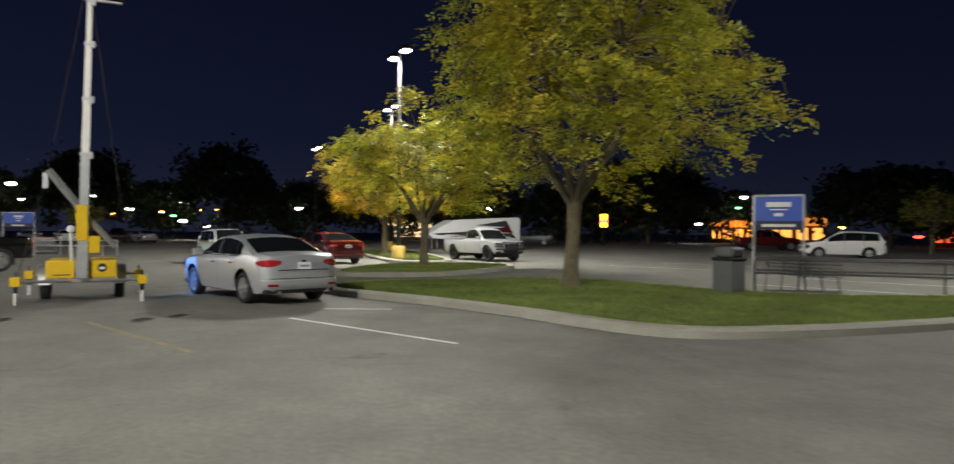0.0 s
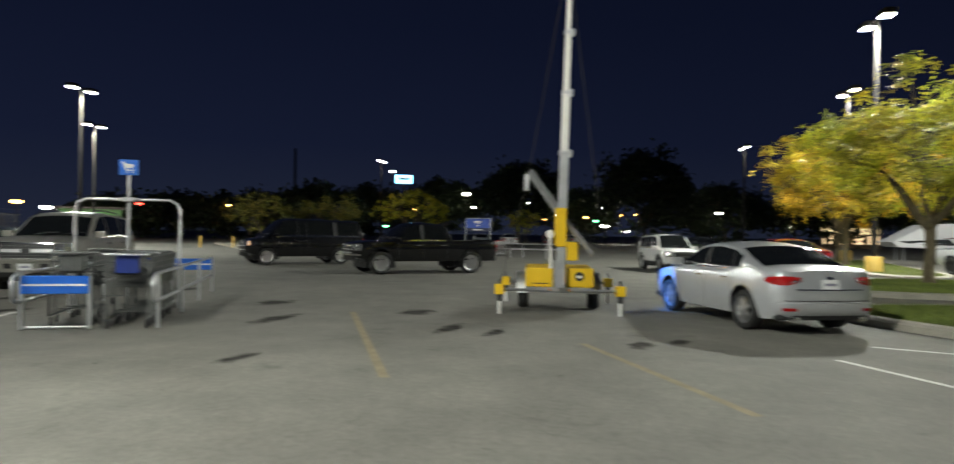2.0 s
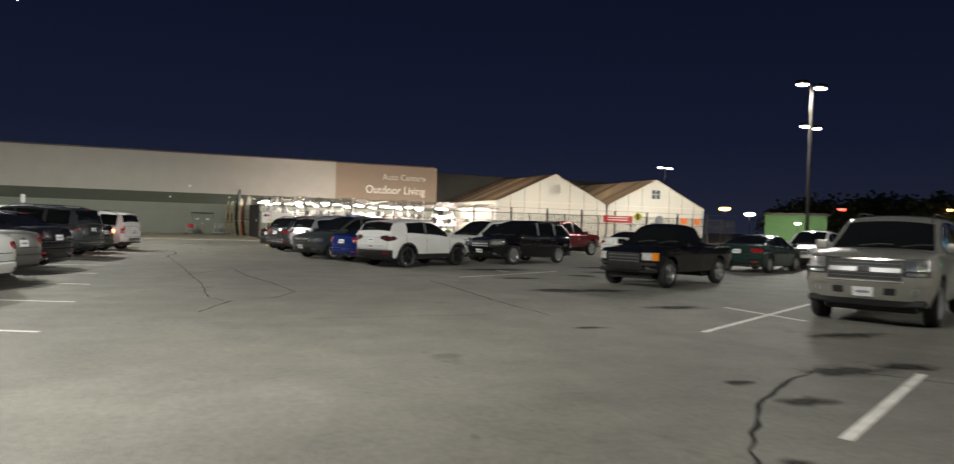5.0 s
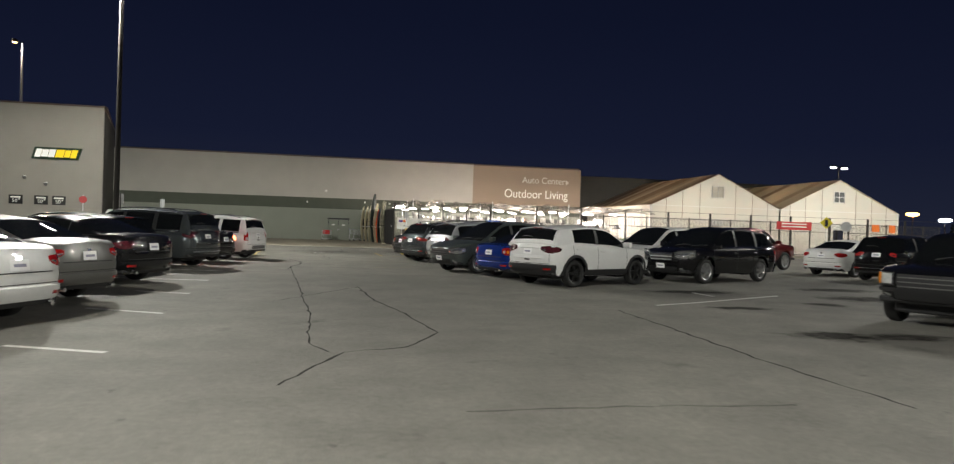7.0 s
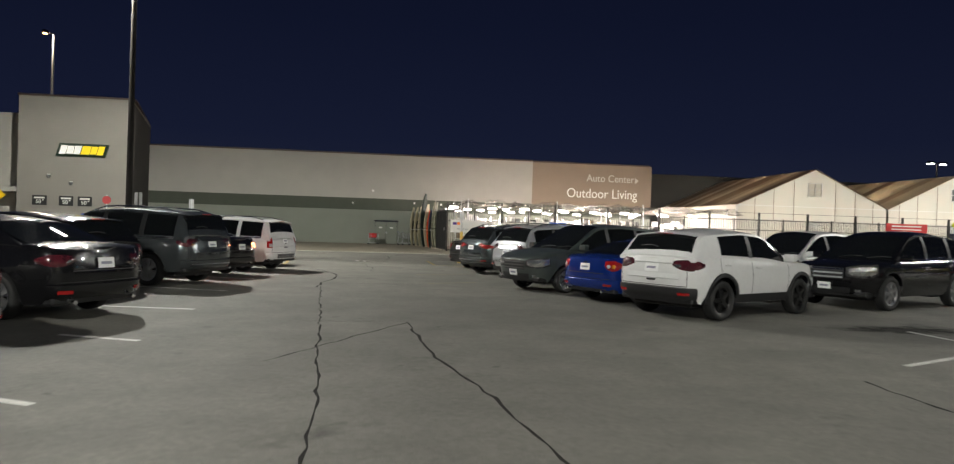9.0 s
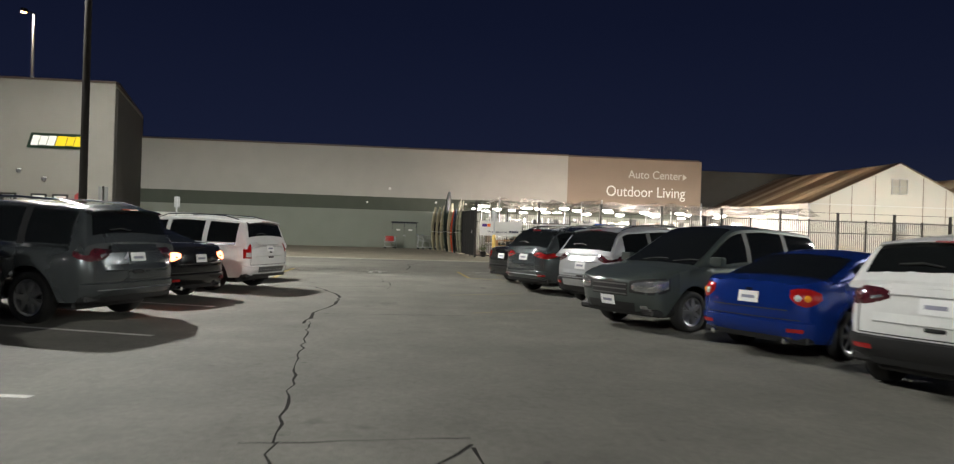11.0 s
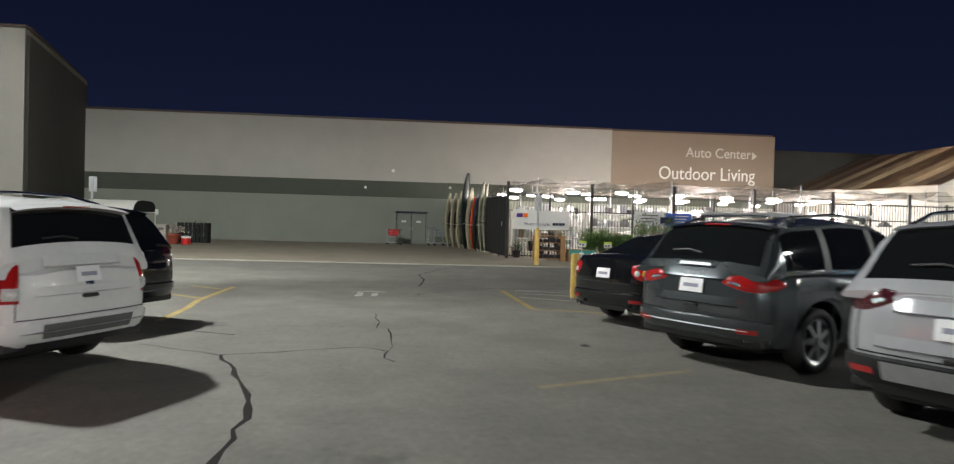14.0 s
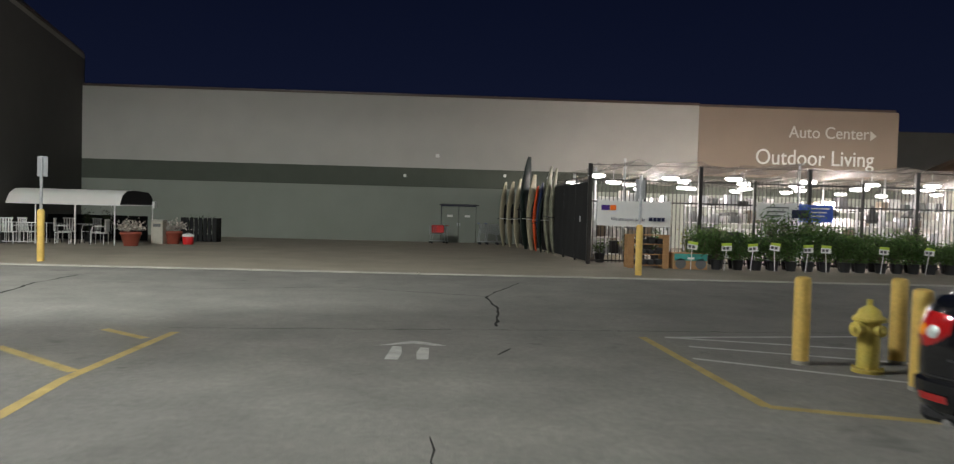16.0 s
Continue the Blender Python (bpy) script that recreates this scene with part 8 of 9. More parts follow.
# ---- greenhouses: gutter-connected gables of white sheet ----
GY0, GY1 = 65.4, 80.0
SHEET = leafy("white_polythene", (0.64, 0.63, 0.57), 0.5, 0.9, 1.1, 1.05)
GH_ROOF_A = leafy("pale_roof_sheet", (0.62, 0.55, 0.43), 0.42, 0.9, 1.1, 1.05)
GH_ROOF_C = leafy("dull_roof_sheet", (0.47, 0.39, 0.29), 0.38, 0.9, 1.1, 1.05)
GH_ROOF_B = leafy("brown_roof_sheet", (0.33, 0.25, 0.175), 0.33, 0.9, 1.1, 1.05)
for gi, (gx0, ga, gx1) in enumerate(((29.5, 35.3, 40.9), (40.9, 46.4, 52.1))):
    gh = empty("greenhouse", Matrix.Translation((ga, GY0, WALK_Z)), "lit greenhouse with white sheet gable and ribbed roof", "greenhouse", "garden greenhouses")
    e0, e1, ze, za = gx0 - ga, gx1 - ga, 3.75, 6.4
    # gable with a window opening
    wx0, wx1, wz0, wz1 = -0.48, 0.48, 4.55, 5.4
    zl = lambda q: ze + (za - ze) * (1 - abs(q) / (abs(e0) if q < 0 else e1))
    V = [(e0, 0, 0), (wx0, 0, 0), (wx1, 0, 0), (e1, 0, 0), (e1, 0, ze), (wx1, 0, zl(wx1)), (0, 0, za), (wx0, 0, zl(wx0)), (e0, 0, ze), (wx0, 0, wz0), (wx1, 0, wz0), (wx1, 0, wz1), (wx0, 0, wz1), (e0, 0, wz0 * 0 + 2.7), (wx0, 0, 2.7), (wx1, 0, 2.7), (e1, 0, 2.7)]
    mesh_ob("gable", V, [(13, 14, 9, 12, 7, 8), (14, 15, 10, 9), (15, 16, 4, 5, 11, 10), (12, 11, 5, 6, 7)], SHEET, gh, "white sheet gable")
    for f4 in ((0, 1, 14, 13), (2, 3, 16, 15)):
        mesh_ob("lower_wall", [V[q] for q in f4], [(0, 1, 2, 3)], SHEET, gh, "white lower wall")
    for z0, z1 in ((0.0, 0.5), (2.2, 2.7)):
        one_box("door_rail", (wx0, wx1, -0.02, 0.04, z0, z1), WHITE_PLASTIC, gh, "", 0.0)
    wf = new("gable_window")
    wf.parent = gh
    for a_, b_, c_, d_ in ((wx0, wx1, wz0 - 0.06, wz0), (wx0, wx1, wz1, wz1 + 0.06), (wx0 - 0.06, wx0, wz0 - 0.06, wz1 + 0.06), (wx1, wx1 + 0.06, wz0 - 0.06, wz1 + 0.06), (-0.02, 0.02, wz0, wz1), (wx0, wx1, 4.96, 5.0)):
        one_box("window_bar", (a_, b_, -0.05, 0.03, c_, d_), WHITE_PLASTIC, wf, "", 0.0)
    if gi == 0:
        one_box("pane", (wx0, wx1, 0.0, 0.012, wz0, wz1), SHEET, wf, "frosted lit pane", 0.0)
    else:
        one_box("pane", (wx0, wx1, 0.0, 0.02, wz0, wz1), GREY_PLASTIC, wf, "dull grey pane", 0.0)
    for q in (-0.8, -0.55, -0.28, 0.28, 0.55, 0.8):
        one_box("seam", (q * e1 - 0.02, q * e1 + 0.02, -0.016, -0.004, 2.74, zl(q * e1) - 0.08), WALL_TAN, gh, "taped seam in the sheet", 0.0)
    for sgn, ex in ((-1, e0), (1, e1)):
        one_box("corner_post", (ex - 0.06, ex + 0.06, -0.06, 0.06, 0, ze), WHITE_PLASTIC, gh, "", 0.0)
        # roof slope of separate sheets, light and dark in turn
        nsh = 14
        for q in range(nsh):
            y0, y1 = (GY1 - GY0) * q / nsh, (GY1 - GY0) * (q + 1) / nsh - 0.02
            a_, b_ = Vector((ex, 0, ze)), Vector((0, 0, za))
            up = Vector((0, 0, 0.04))
            vs = [a_ + Vector((0, y0 - 0.12, 0)), a_ + Vector((0, y1 - 0.12, 0)), b_ + Vector((0, y1 - 0.12, 0)), b_ + Vector((0, y0 - 0.12, 0))]
            vs += [v + up for v in vs]
            mesh_ob("roof_sheet", vs, [(0, 1, 2, 3), (7, 6, 5, 4), (0, 4, 5, 1), (1, 5, 6, 2), (2, 6, 7, 3), (3, 7, 4, 0)], (GH_ROOF_A, GH_ROOF_B, GH_ROOF_C)[(1, 2, 0, 2, 1, 1, 0, 2, 1, 0, 1, 2, 1, 2)[q] if gi == 0 else (0, 0, 2, 0, 0, 0, 1, 0, 0, 2, 0, 0, 1, 0)[q]], gh, "ribbed roof sheet")
        if sgn < 0 and gi == 0:
            mesh_ob("side_wall", [(ex, 0.05, 0.5), (ex, GY1 - GY0, 0.5), (ex, GY1 - GY0, ze), (ex, 0.05, ze)], [(0, 1, 2, 3)], SHEET, gh, "white sheet side wall")
    one_box("trim", (e0, e1, -0.08, -0.03, ze - 0.04, ze + 0.02), WHITE_PLASTIC, gh, "", 0.0)
    one_box("trim", (e0, e1, -0.05, -0.01, 2.66, 2.74), WHITE_PLASTIC, gh, "", 0.0)
    one_box("rear_wall", (e0, e1, GY1 - GY0, GY1 - GY0 + 0.1, 0, ze), SHEET, gh, "", 0.0)
    for q in (-0.6, -0.3, 0.3, 0.6):
        qx = q * e1
        one_tube("rib", (qx, 0.06, 0), (qx, 0.06, zl(qx) - 0.03), 0.03, STEEL, gh, n=6)
    for q in range(3):
        lamp(ga + (q - 1) * 3.2, GY0 + 4.0 + 1.5 * q, 3.0, 520, (1.0, 0.96, 0.86), 0.4)
    # rows of plant benches inside
    for q in range(3):
        pb_ = empty("plant_bench", Matrix.Translation((ga - 3.4 + 3.4 * q, GY0 + 1.6, WALK_Z)), "wooden bench with trays inside the greenhouse", "bench", "greenhouse benches")
        one_box("bench_top", (-1.2, 1.2, -0.5, 0.5, 0.7, 0.76), WOOD, pb_)
        for sx in (-1.1, 1.1):
            one_box("leg", (sx - 0.04, sx + 0.04, -0.4, 0.4, 0, 0.7), WOOD, pb_)
# lit yard floor backing between the greenhouse and the sign wall
# ---- kayaks leaning by the wall ----
def kayak(x, y, lean_a, length, width, material, label, yaw=0, z=WALK_Z, dark=None):
    r = empty("kayak", pose(x, y, z, 0, lean_a, yaw), label, "kayak", "kayaks stood on end")
    vs, fs = [], []
    n, mseg = 14, 10
    for i in range(n + 1):
        t = i / n
        w = width / 2 * math.sin(math.pi * (0.04 + 0.92 * t)) ** 0.55
        d = w * 0.62
        bow = 0.10 * (2 * t - 1) ** 2 * length * 0.35
        for k in range(mseg):
            a = 2 * math.pi * k / mseg
            vs.append((w * math.cos(a), d * math.sin(a) * (0.5 if math.sin(a) < 0 else 1.0) - bow, t * length))
    for i in range(n):
        for k in range(mseg):
            fs.append((i * mseg + k, i * mseg + (k + 1) % mseg, (i + 1) * mseg + (k + 1) % mseg, (i + 1) * mseg + k))
    fs += [tuple(reversed(range(mseg))), tuple(n * mseg + k for k in range(mseg))]
    mesh_ob("hull", vs, fs, material, r, "moulded hull", 60)
    lathe("cockpit", [(0.02, 0.0), (0.2, 0.0), (0.22, 0.02), (0.2, 0.035)], dark or BLACK_PLASTIC, r, "dark cockpit rim", 16, Matrix.Translation((0, -width * 0.2, length * 0.5)) @ Matrix.Rotation(radians(90), 4, "X") @ Matrix.Diagonal((0.8, 2.2, 1, 1)))
    one_box("strap", (-width * 0.5, width * 0.5, -width * 0.22, width * 0.33, length * 0.42, length * 0.43), BLACK_PLASTIC, r, "", 0.0)
    return r


SAND = mat("sand_plastic", (0.40, 0.36, 0.24), 0.45, var=0.14, scale=3)
OLIVE = mat("camouflage_plastic", (0.24, 0.235, 0.17), 0.5, var=0.5, scale=2, fine=5)
DKGREEN = mat("dark_green_plastic", (0.010, 0.018, 0.014), 0.35, var=0.2)
ORANGE_P = mat("orange_red_plastic", (0.7, 0.09, 0.02), 0.4, var=0.1)
BLUE_P = mat("blue_kayak_plastic", (0.02, 0.03, 0.08), 0.4, var=0.1)
for kx, ky, ka, kl, kw, km, lb, kyaw in [(7.15, 74.2, 2, 3.0, 0.50, SAND, "sand-coloured kayak stood on its stern", 62), (7.42, 73.6, 3, 3.0, 0.50, SAND, "sand-coloured kayak stood on its stern", 60),
                                         (7.7, 73.0, 3, 3.1, 0.52, SAND, "sand-coloured kayak stood on its stern", 58), (7.95, 71.9, 1, 4.0, 0.62, DKGREEN, "tall dark green kayak stood on end", 40),
                                         (8.12, 71.2, 2, 3.2, 0.54, SAND, "sand-coloured kayak leaning on the fence", 48), (8.22, 70.4, 2, 2.7, 0.34, ORANGE_P, "orange-red kayak stood on end", 70),
                                         (8.34, 69.8, 1, 2.8, 0.46, BLUE_P, "dark blue kayak stood on end", 70), (8.3, 69.3, 3, 2.2, 0.40, DKGREEN, "short dark green kayak stood on end", 75),
                                         (8.5, 68.8, 2, 3.4, 0.52, OLIVE, "mottled olive kayak leaning on the fence", 66), (8.62, 68.2, 3, 3.3, 0.50, OLIVE, "mottled olive kayak leaning on the fence", 72)]:
    kayak(kx, ky, ka, kl, kw, km, lb, kyaw)
rope = empty("tie_rope", Matrix.Translation((7.0, 74.1, WALK_Z + 1.3)), "pale rope tying the upright kayaks together", "rope")
pipe("rope_run", [(0, -0.25, 0), (0.45, -1.25, -0.03), (0.85, -2.45, 0.02), (1.2, -4.0, -0.02), (1.45, -6.2, 0.0)], 0.014, WHITE_PLASTIC, rope, 5)

# ---- carts and goods by the store wall ----
cart(4.15, 75.4, WALK_Z, 200, STEEL, RED_PLASTIC, "wire shopping cart with a red basket by the doors", 0.85)
rb = empty("hand_basket", Matrix.Translation((4.13, 75.38, WALK_Z + 0.52)), "red plastic basket in a cart", "basket")
bm = box(bmesh.new(), -0.3, 0.3, -0.2, 0.2, 0, 0.36, 0.03)
part("basket_body", bm, RED_PLASTIC, rb)
cart(6.6, 75.4, WALK_Z, 5, STEEL, BLUE_SIGN, "grey wire shopping cart by the wall")
cart(6.95, 75.4, WALK_Z, 5, STEEL, BLUE_SIGN, "grey wire shopping cart by the wall")

# patio shelter with white awning roof
sh = empty("patio_shelter", Matrix.Translation((-7.2, 67.0, WALK_Z)), "white awning shelter on slim posts", "shelter")
x0_, depth = -3.85, 2.9
CANVAS = leafy("white_awning_canvas", (0.7, 0.69, 0.64), 0.2, 0.9, 1.1, 1.05)
prof = [(0.0, 1.43), (0.02, 1.50), (0.22, 1.80), (0.55, 1.96), (1.1, 2.0), (depth - 0.55, 1.96), (depth - 0.22, 1.80), (depth, 1.47)]
g = [[Vector((x0_ + (0.14 - x0_) * i / 16, py, pz - 0.012 * math.sin(i * math.pi / 4) ** 2)) for i in range(17)] for py, pz in prof]
skin("awning", g, CANVAS, sh, "white canvas roof", smooth=60)
g = [[Vector((0.14, py, pz)) for py, pz in prof], [Vector((0.14, py, 1.44)) for py, pz in prof]]
skin("awning_end", g, MESHY, sh, "dark end panel")
for px in (-2.82, -1.44, -0.05):
    one_tube("post", (px, 0.03, 0), (px, 0.03, 1.46), 0.024, WHITE_PLASTIC, sh)
for px in (-2.9, -1.5, 0.1):
    one_tube("post", (px, depth - 0.05, 0), (px, depth - 0.05, 1.48), 0.024, WHITE_PLASTIC, sh)
one_tube("edge_bar", (x0_, 0.02, 1.44), (0.14, 0.02, 1.44), 0.022, WHITE_PLASTIC, sh)
one_tube("edge_bar", (0.14, 0.02, 1.44), (0.14, depth, 1.46), 0.022, WHITE_PLASTIC, sh)
one_box("light_box", (0.16, 0.26, depth - 0.25, depth - 0.05, 1.36, 1.62), WHITE_PLASTIC, sh, "small white lamp housing", 0.01)


def patio_chair(x, y, yaw, label):
    r = empty("patio_chair", pose(x, y, WALK_Z, 0, 0, yaw), label, "chair", "patio chairs")
    one_box("seat", (-0.24, 0.24, -0.24, 0.24, 0.40, 0.43), WHITE_PLASTIC, r, "", 0.01)
    for q in range(5):
        one_box("back_slat", (-0.27, -0.245, -0.2 + 0.09 * q, -0.15 + 0.09 * q, 0.45, 0.9), WHITE_PLASTIC, r, "", 0.005)
    one_box("back_rail", (-0.28, -0.24, -0.24, 0.24, 0.88, 0.92), WHITE_PLASTIC, r, "", 0.01)
    for sx in (-0.22, 0.22):
        for sy in (-0.22, 0.22):
            one_tube("leg", (sx, sy, 0), (sx, sy, 0.42), 0.015, WHITE_PLASTIC, r, n=6)
    for sy in (-0.25, 0.25):
        pipe("arm", [(-0.25, sy, 0.65), (0.15, sy, 0.65), (0.22, sy, 0.42)], 0.015, WHITE_PLASTIC, r, 6)
    return r


def patio_table(x, y, r_, label):
    r = empty("patio_table", Matrix.Translation((x, y, WALK_Z)), label, "table", "patio tables")
    lathe("tabletop", [(r_, 0.70), (r_ * 1.01, 0.715), (r_, 0.73)], GREY_PLASTIC, r)
    for q in range(4):
        a = math.pi / 4 + q * math.pi / 2
        one_tube("leg", (r_ * 0.7 * math.cos(a), r_ * 0.7 * math.sin(a), 0), (r_ * 0.6 * math.cos(a), r_ * 0.6 * math.sin(a), 0.70), 0.018, BLACK_PLASTIC, r, n=6)
    return r


patio_table(-8.65, 67.9, 0.36, "small round patio table under the awning")
patio_table(-9.9, 67.9, 0.45, "round grey patio table under the awning")
for px, py, pa in [(-8.0, 67.5, 185), (-9.25, 67.4, 20), (-10.4, 67.3, 70), (-10.7, 66.7, 95), (-9.7, 68.5, 280), (-8.9, 68.7, 250)]:
    patio_chair(px, py, pa, "white tubular patio chair under the awning")
low = empty("low_fence", Matrix.Translation((-10.3, 66.75, WALK_Z)), "low white railing in front of the seats", "railing")
for zz in (0.06, 0.74):
    one_box("rail", (-0.75, 0.85, -0.015, 0.015, zz, zz + 0.03), WHITE_PLASTIC, low, "", 0.004)
for q in range(13):
    one_box("baluster", (-0.74 + 0.13 * q, -0.72 + 0.13 * q, -0.01, 0.01, 0.06, 0.75), WHITE_PLASTIC, low, "", 0.0)
gb = empty("goods_bin", Matrix.Translation((-9.8, 70.6, WALK_Z)), "dark slatted screen behind the seats", "screen")
for q in range(11):
    one_box("slat", (-2.2 + 0.4 * q, -1.81 + 0.4 * q, 0, 0.04, 0.02, 1.02), MESHY, gb, "", 0.004)
for px, py in ((-9.3, 69.3), (-8.75, 69.6)):
    shrub(px, py, 1.25, 0.26, int(700 - px * 10), "dark leafy plant in a pot under the awning", material=LEAF_C, n=420)


def planter(x, y, s, label, flowers=True):
    r = empty("planter", Matrix.Translation((x, y, WALK_Z)), label, "planter", "planters by the wall")
    TERRA = bpy.data.materials.get("terracotta") or mat("terracotta", (0.25, 0.055, 0.03), 0.7, var=0.2, scale=6)
    lathe("pot", [(0.2 * s, 0), (0.3 * s, 0.35 * s), (0.33 * s, 0.38 * s), (0.31 * s, 0.45 * s), (0.28 * s, 0.43 * s)], TERRA, r, "dark terracotta pot", 16)
    rng = random.Random(int(x * 10))
    vs, fs = [], []
    for _ in range(420):
        p = Vector((rng.gauss(0, 0.2) * s, rng.gauss(0, 0.2) * s, 0.5 * s + abs(rng.gauss(0, 0.14)) * s))
        q = 0.05
        a = Vector((rng.gauss(0, 1), rng.gauss(0, 1), rng.gauss(0, 1))).normalized() * q
        b = a.cross(Vector((rng.gauss(0, 1), rng.gauss(0, 1), rng.gauss(0, 1)))).normalized() * q * 0.7
        k = len(vs)
        vs += [p - a, p + b, p + a, p - b]
        fs.append((k, k + 1, k + 2, k + 3))
    PALE = bpy.data.materials.get("pale_flowers") or leafy("pale_flowers", (0.42, 0.42, 0.36), 0.3)
    fl = mesh_ob("blossom", vs, fs, PALE, r, "pale mum blossoms")
    fl["kind"] = "stuff"
    return r


planter(-6.66, 67.0, 1.12, "terracotta pot full of pale chrysanthemums")
planter(-6.0, 69.1, 1.1, "terracotta pot with pale flowers")
wb_ = empty("waste_bin", Matrix.Translation((-6.36, 68.7, WALK_Z)), "tall beige waste receptacle by the wall", "trash can")
one_box("bin_body", (-0.22, 0.22, -0.22, 0.22, 0, 0.88), mat("beige_bin", (0.42, 0.39, 0.32), 0.6, var=0.1), wb_, "", 0.02)
one_box("bin_slot", (-0.14, 0.14, -0.226, -0.221, 0.66, 0.78), GREY_PLASTIC, wb_, "", 0.0)
one_box("bin_lid", (-0.235, 0.235, -0.235, 0.235, 0.88, 0.93), mat("beige_bin_lid", (0.36, 0.34, 0.29), 0.6, var=0.1), wb_, "", 0.015)
cb = empty("cooler", Matrix.Translation((-5.38, 69.0, WALK_Z)), "round red drink cooler with white lid", "cooler")
lathe("cooler_body", [(0.19, 0), (0.205, 0.03), (0.21, 0.28), (0.2, 0.30)], RED_PLASTIC, cb, "", 20)
lathe("cooler_lid", [(0.205, 0.30), (0.215, 0.32), (0.21, 0.37), (0.15, 0.385)], WHITE_PLASTIC, cb, "white lid", 20)
pipe("cooler_handle", [(-0.2, 0, 0.26), (-0.24, 0, 0.36), (0, 0, 0.43), (0.24, 0, 0.36), (0.2, 0, 0.26)], 0.01, WHITE_PLASTIC, cb, 5)
crate = empty("plant_crate", Matrix.Translation((-5.75, 71.5, WALK_Z)), "dark slatted crate of evergreens by the wall", "crate")
for q in range(8):
    one_box("slat", (-0.74 + 0.185 * q, -0.60 + 0.185 * q, -0.32, -0.29, 0.02, 1.0), MESHY, crate, "", 0.004)
for sx in (-0.74, 0.68):
    one_box("crate_end", (sx, sx + 0.05, -0.3, 0.3, 0.0, 1.0), MESHY, crate, "", 0.006)
for q in range(5):
    shrub(-6.25 + 0.27 * q, 71.55, 1.05, 0.2, 500 + q, "dark evergreen in a pot by the wall", material=LEAF_C, n=320)
vm = empty("vending_machine", Matrix.Translation((-12.75, 64.7, WALK_Z)), "blue drinks machine with a lit front panel", "vending machine")
one_box("machine_body", (-0.5, 0.5, -0.4, 0.4, 0.06, 1.70), NAVY, vm, "dark blue cabinet", 0.02)
one_box("machine_base", (-0.46, 0.46, -0.36, 0.36, 0.0, 0.06), BLACK_PLASTIC, vm)
one_box("lit_panel", (-0.47, 0.2, -0.412, -0.401, 0.75, 1.66), glow("lit_machine_panel", (0.05, 0.14, 0.5), 0.35), vm, "lit blue panel")
lathe("emblem", [(0.16, 0), (0.16, 0.006)], glow("lit_machine_emblem", (0.9, 0.92, 1.0), 1.4), vm, "plain round emblem", 20, Matrix.Translation((0.0, -0.413, 1.45)) @ Matrix.Rotation(radians(90), 4, "X"))
one_box("selection_pad", (0.26, 0.44, -0.412, -0.401, 1.0, 1.5), BLACK_PLASTIC, vm)

# blue spot added beside the saloon to tint its front wheel and wing; no source is built for it
lamp(17.42, 3.05, 0.8, 210, (0.03, 0.24, 1.0), 0.05, "SPOT", (17.95, 2.1, 0.5), 62, 0.5)


# traffic signs by the crossing, in front of the garden fence
YELLOW_SHEET = mat("yellow_sign_sheet", (0.62, 0.55, 0.02), 0.4, var=0.06)
td = empty("warning_sign", pose(36.65, 54.05, 0, 0, 0, -55), "yellow diamond pedestrian sign on a steel post", "traffic sign")
one_tube("post", (0, 0, 0), (0, 0, 2.95), 0.03, STEEL, td, "galvanised post")
one_box("sign_face", (-0.28, 0.28, -0.045, -0.033, -0.28, 0.28), YELLOW_SHEET, td, "yellow diamond plate", 0.0, m=Matrix.Translation((0, 0, 2.54)) @ Matrix.Rotation(radians(45), 4, "Y"))
one_box("sign_symbol", (-0.1, 0.1, -0.05, -0.046, 2.3, 2.72), BLACK_PLASTIC, td, "plain dark symbol", 0.0)
ts = empty("stop_sign", pose(44.26, 61.75, WALK_Z, 0, 0, -50), "grey back of an octagonal sign on a post", "traffic sign")
one_tube("post", (0, 0, 0), (0, 0, 2.85), 0.03, STEEL, ts, "galvanised post")
lathe("sign_face", [(0.02, 0.0), (0.4, 0.0), (0.4, 0.01), (0.02, 0.01)], STEEL, ts, "octagonal plate", 8, Matrix.Translation((0, -0.04, 2.46)) @ Matrix.Rotation(radians(90), 4, "X") @ Matrix.Rotation(radians(22.5), 4, "Z"))
b5 = banner(47.8, 48.5, 2.15, 2.75, mat("orange_vinyl", (0.75, 0.17, 0.02), 0.5, var=0.15, scale=3), "orange vinyl banner on the fence")
b6 = banner(49.4, 50.0, 2.1, 2.75, bpy.data.materials["orange_vinyl"], "small orange vinyl banner on the fence")

# signs on the walk by the tower
rs = empty("stop_sign", pose(-10.42, 60.73, WALK_Z, 0, 0, 12), "small red octagonal sign on a post", "traffic sign")
one_tube("post", (0, 0, 0), (0, 0, 2.75), 0.03, STEEL, rs, "galvanised post")
lathe("sign_face", [(0.02, 0.0), (0.24, 0.0), (0.24, 0.01), (0.02, 0.01)], mat("red_sign_sheet", (0.30, 0.03, 0.03), 0.4, var=0.06), rs, "red octagonal plate", 8, Matrix.Translation((0, -0.04, 2.46)) @ Matrix.Rotation(radians(90), 4, "X") @ Matrix.Rotation(radians(22.5), 4, "Z"))
gs = empty("sign_post", pose(-5.75, 52.0, 0, 0, 0, 20), "slim post with the dark back of a sign", "sign post", "posts along the walkway")
one_tube("post", (0, 0, 0), (0, 0, 2.7), 0.035, POLE_GREY, gs, "dark post")
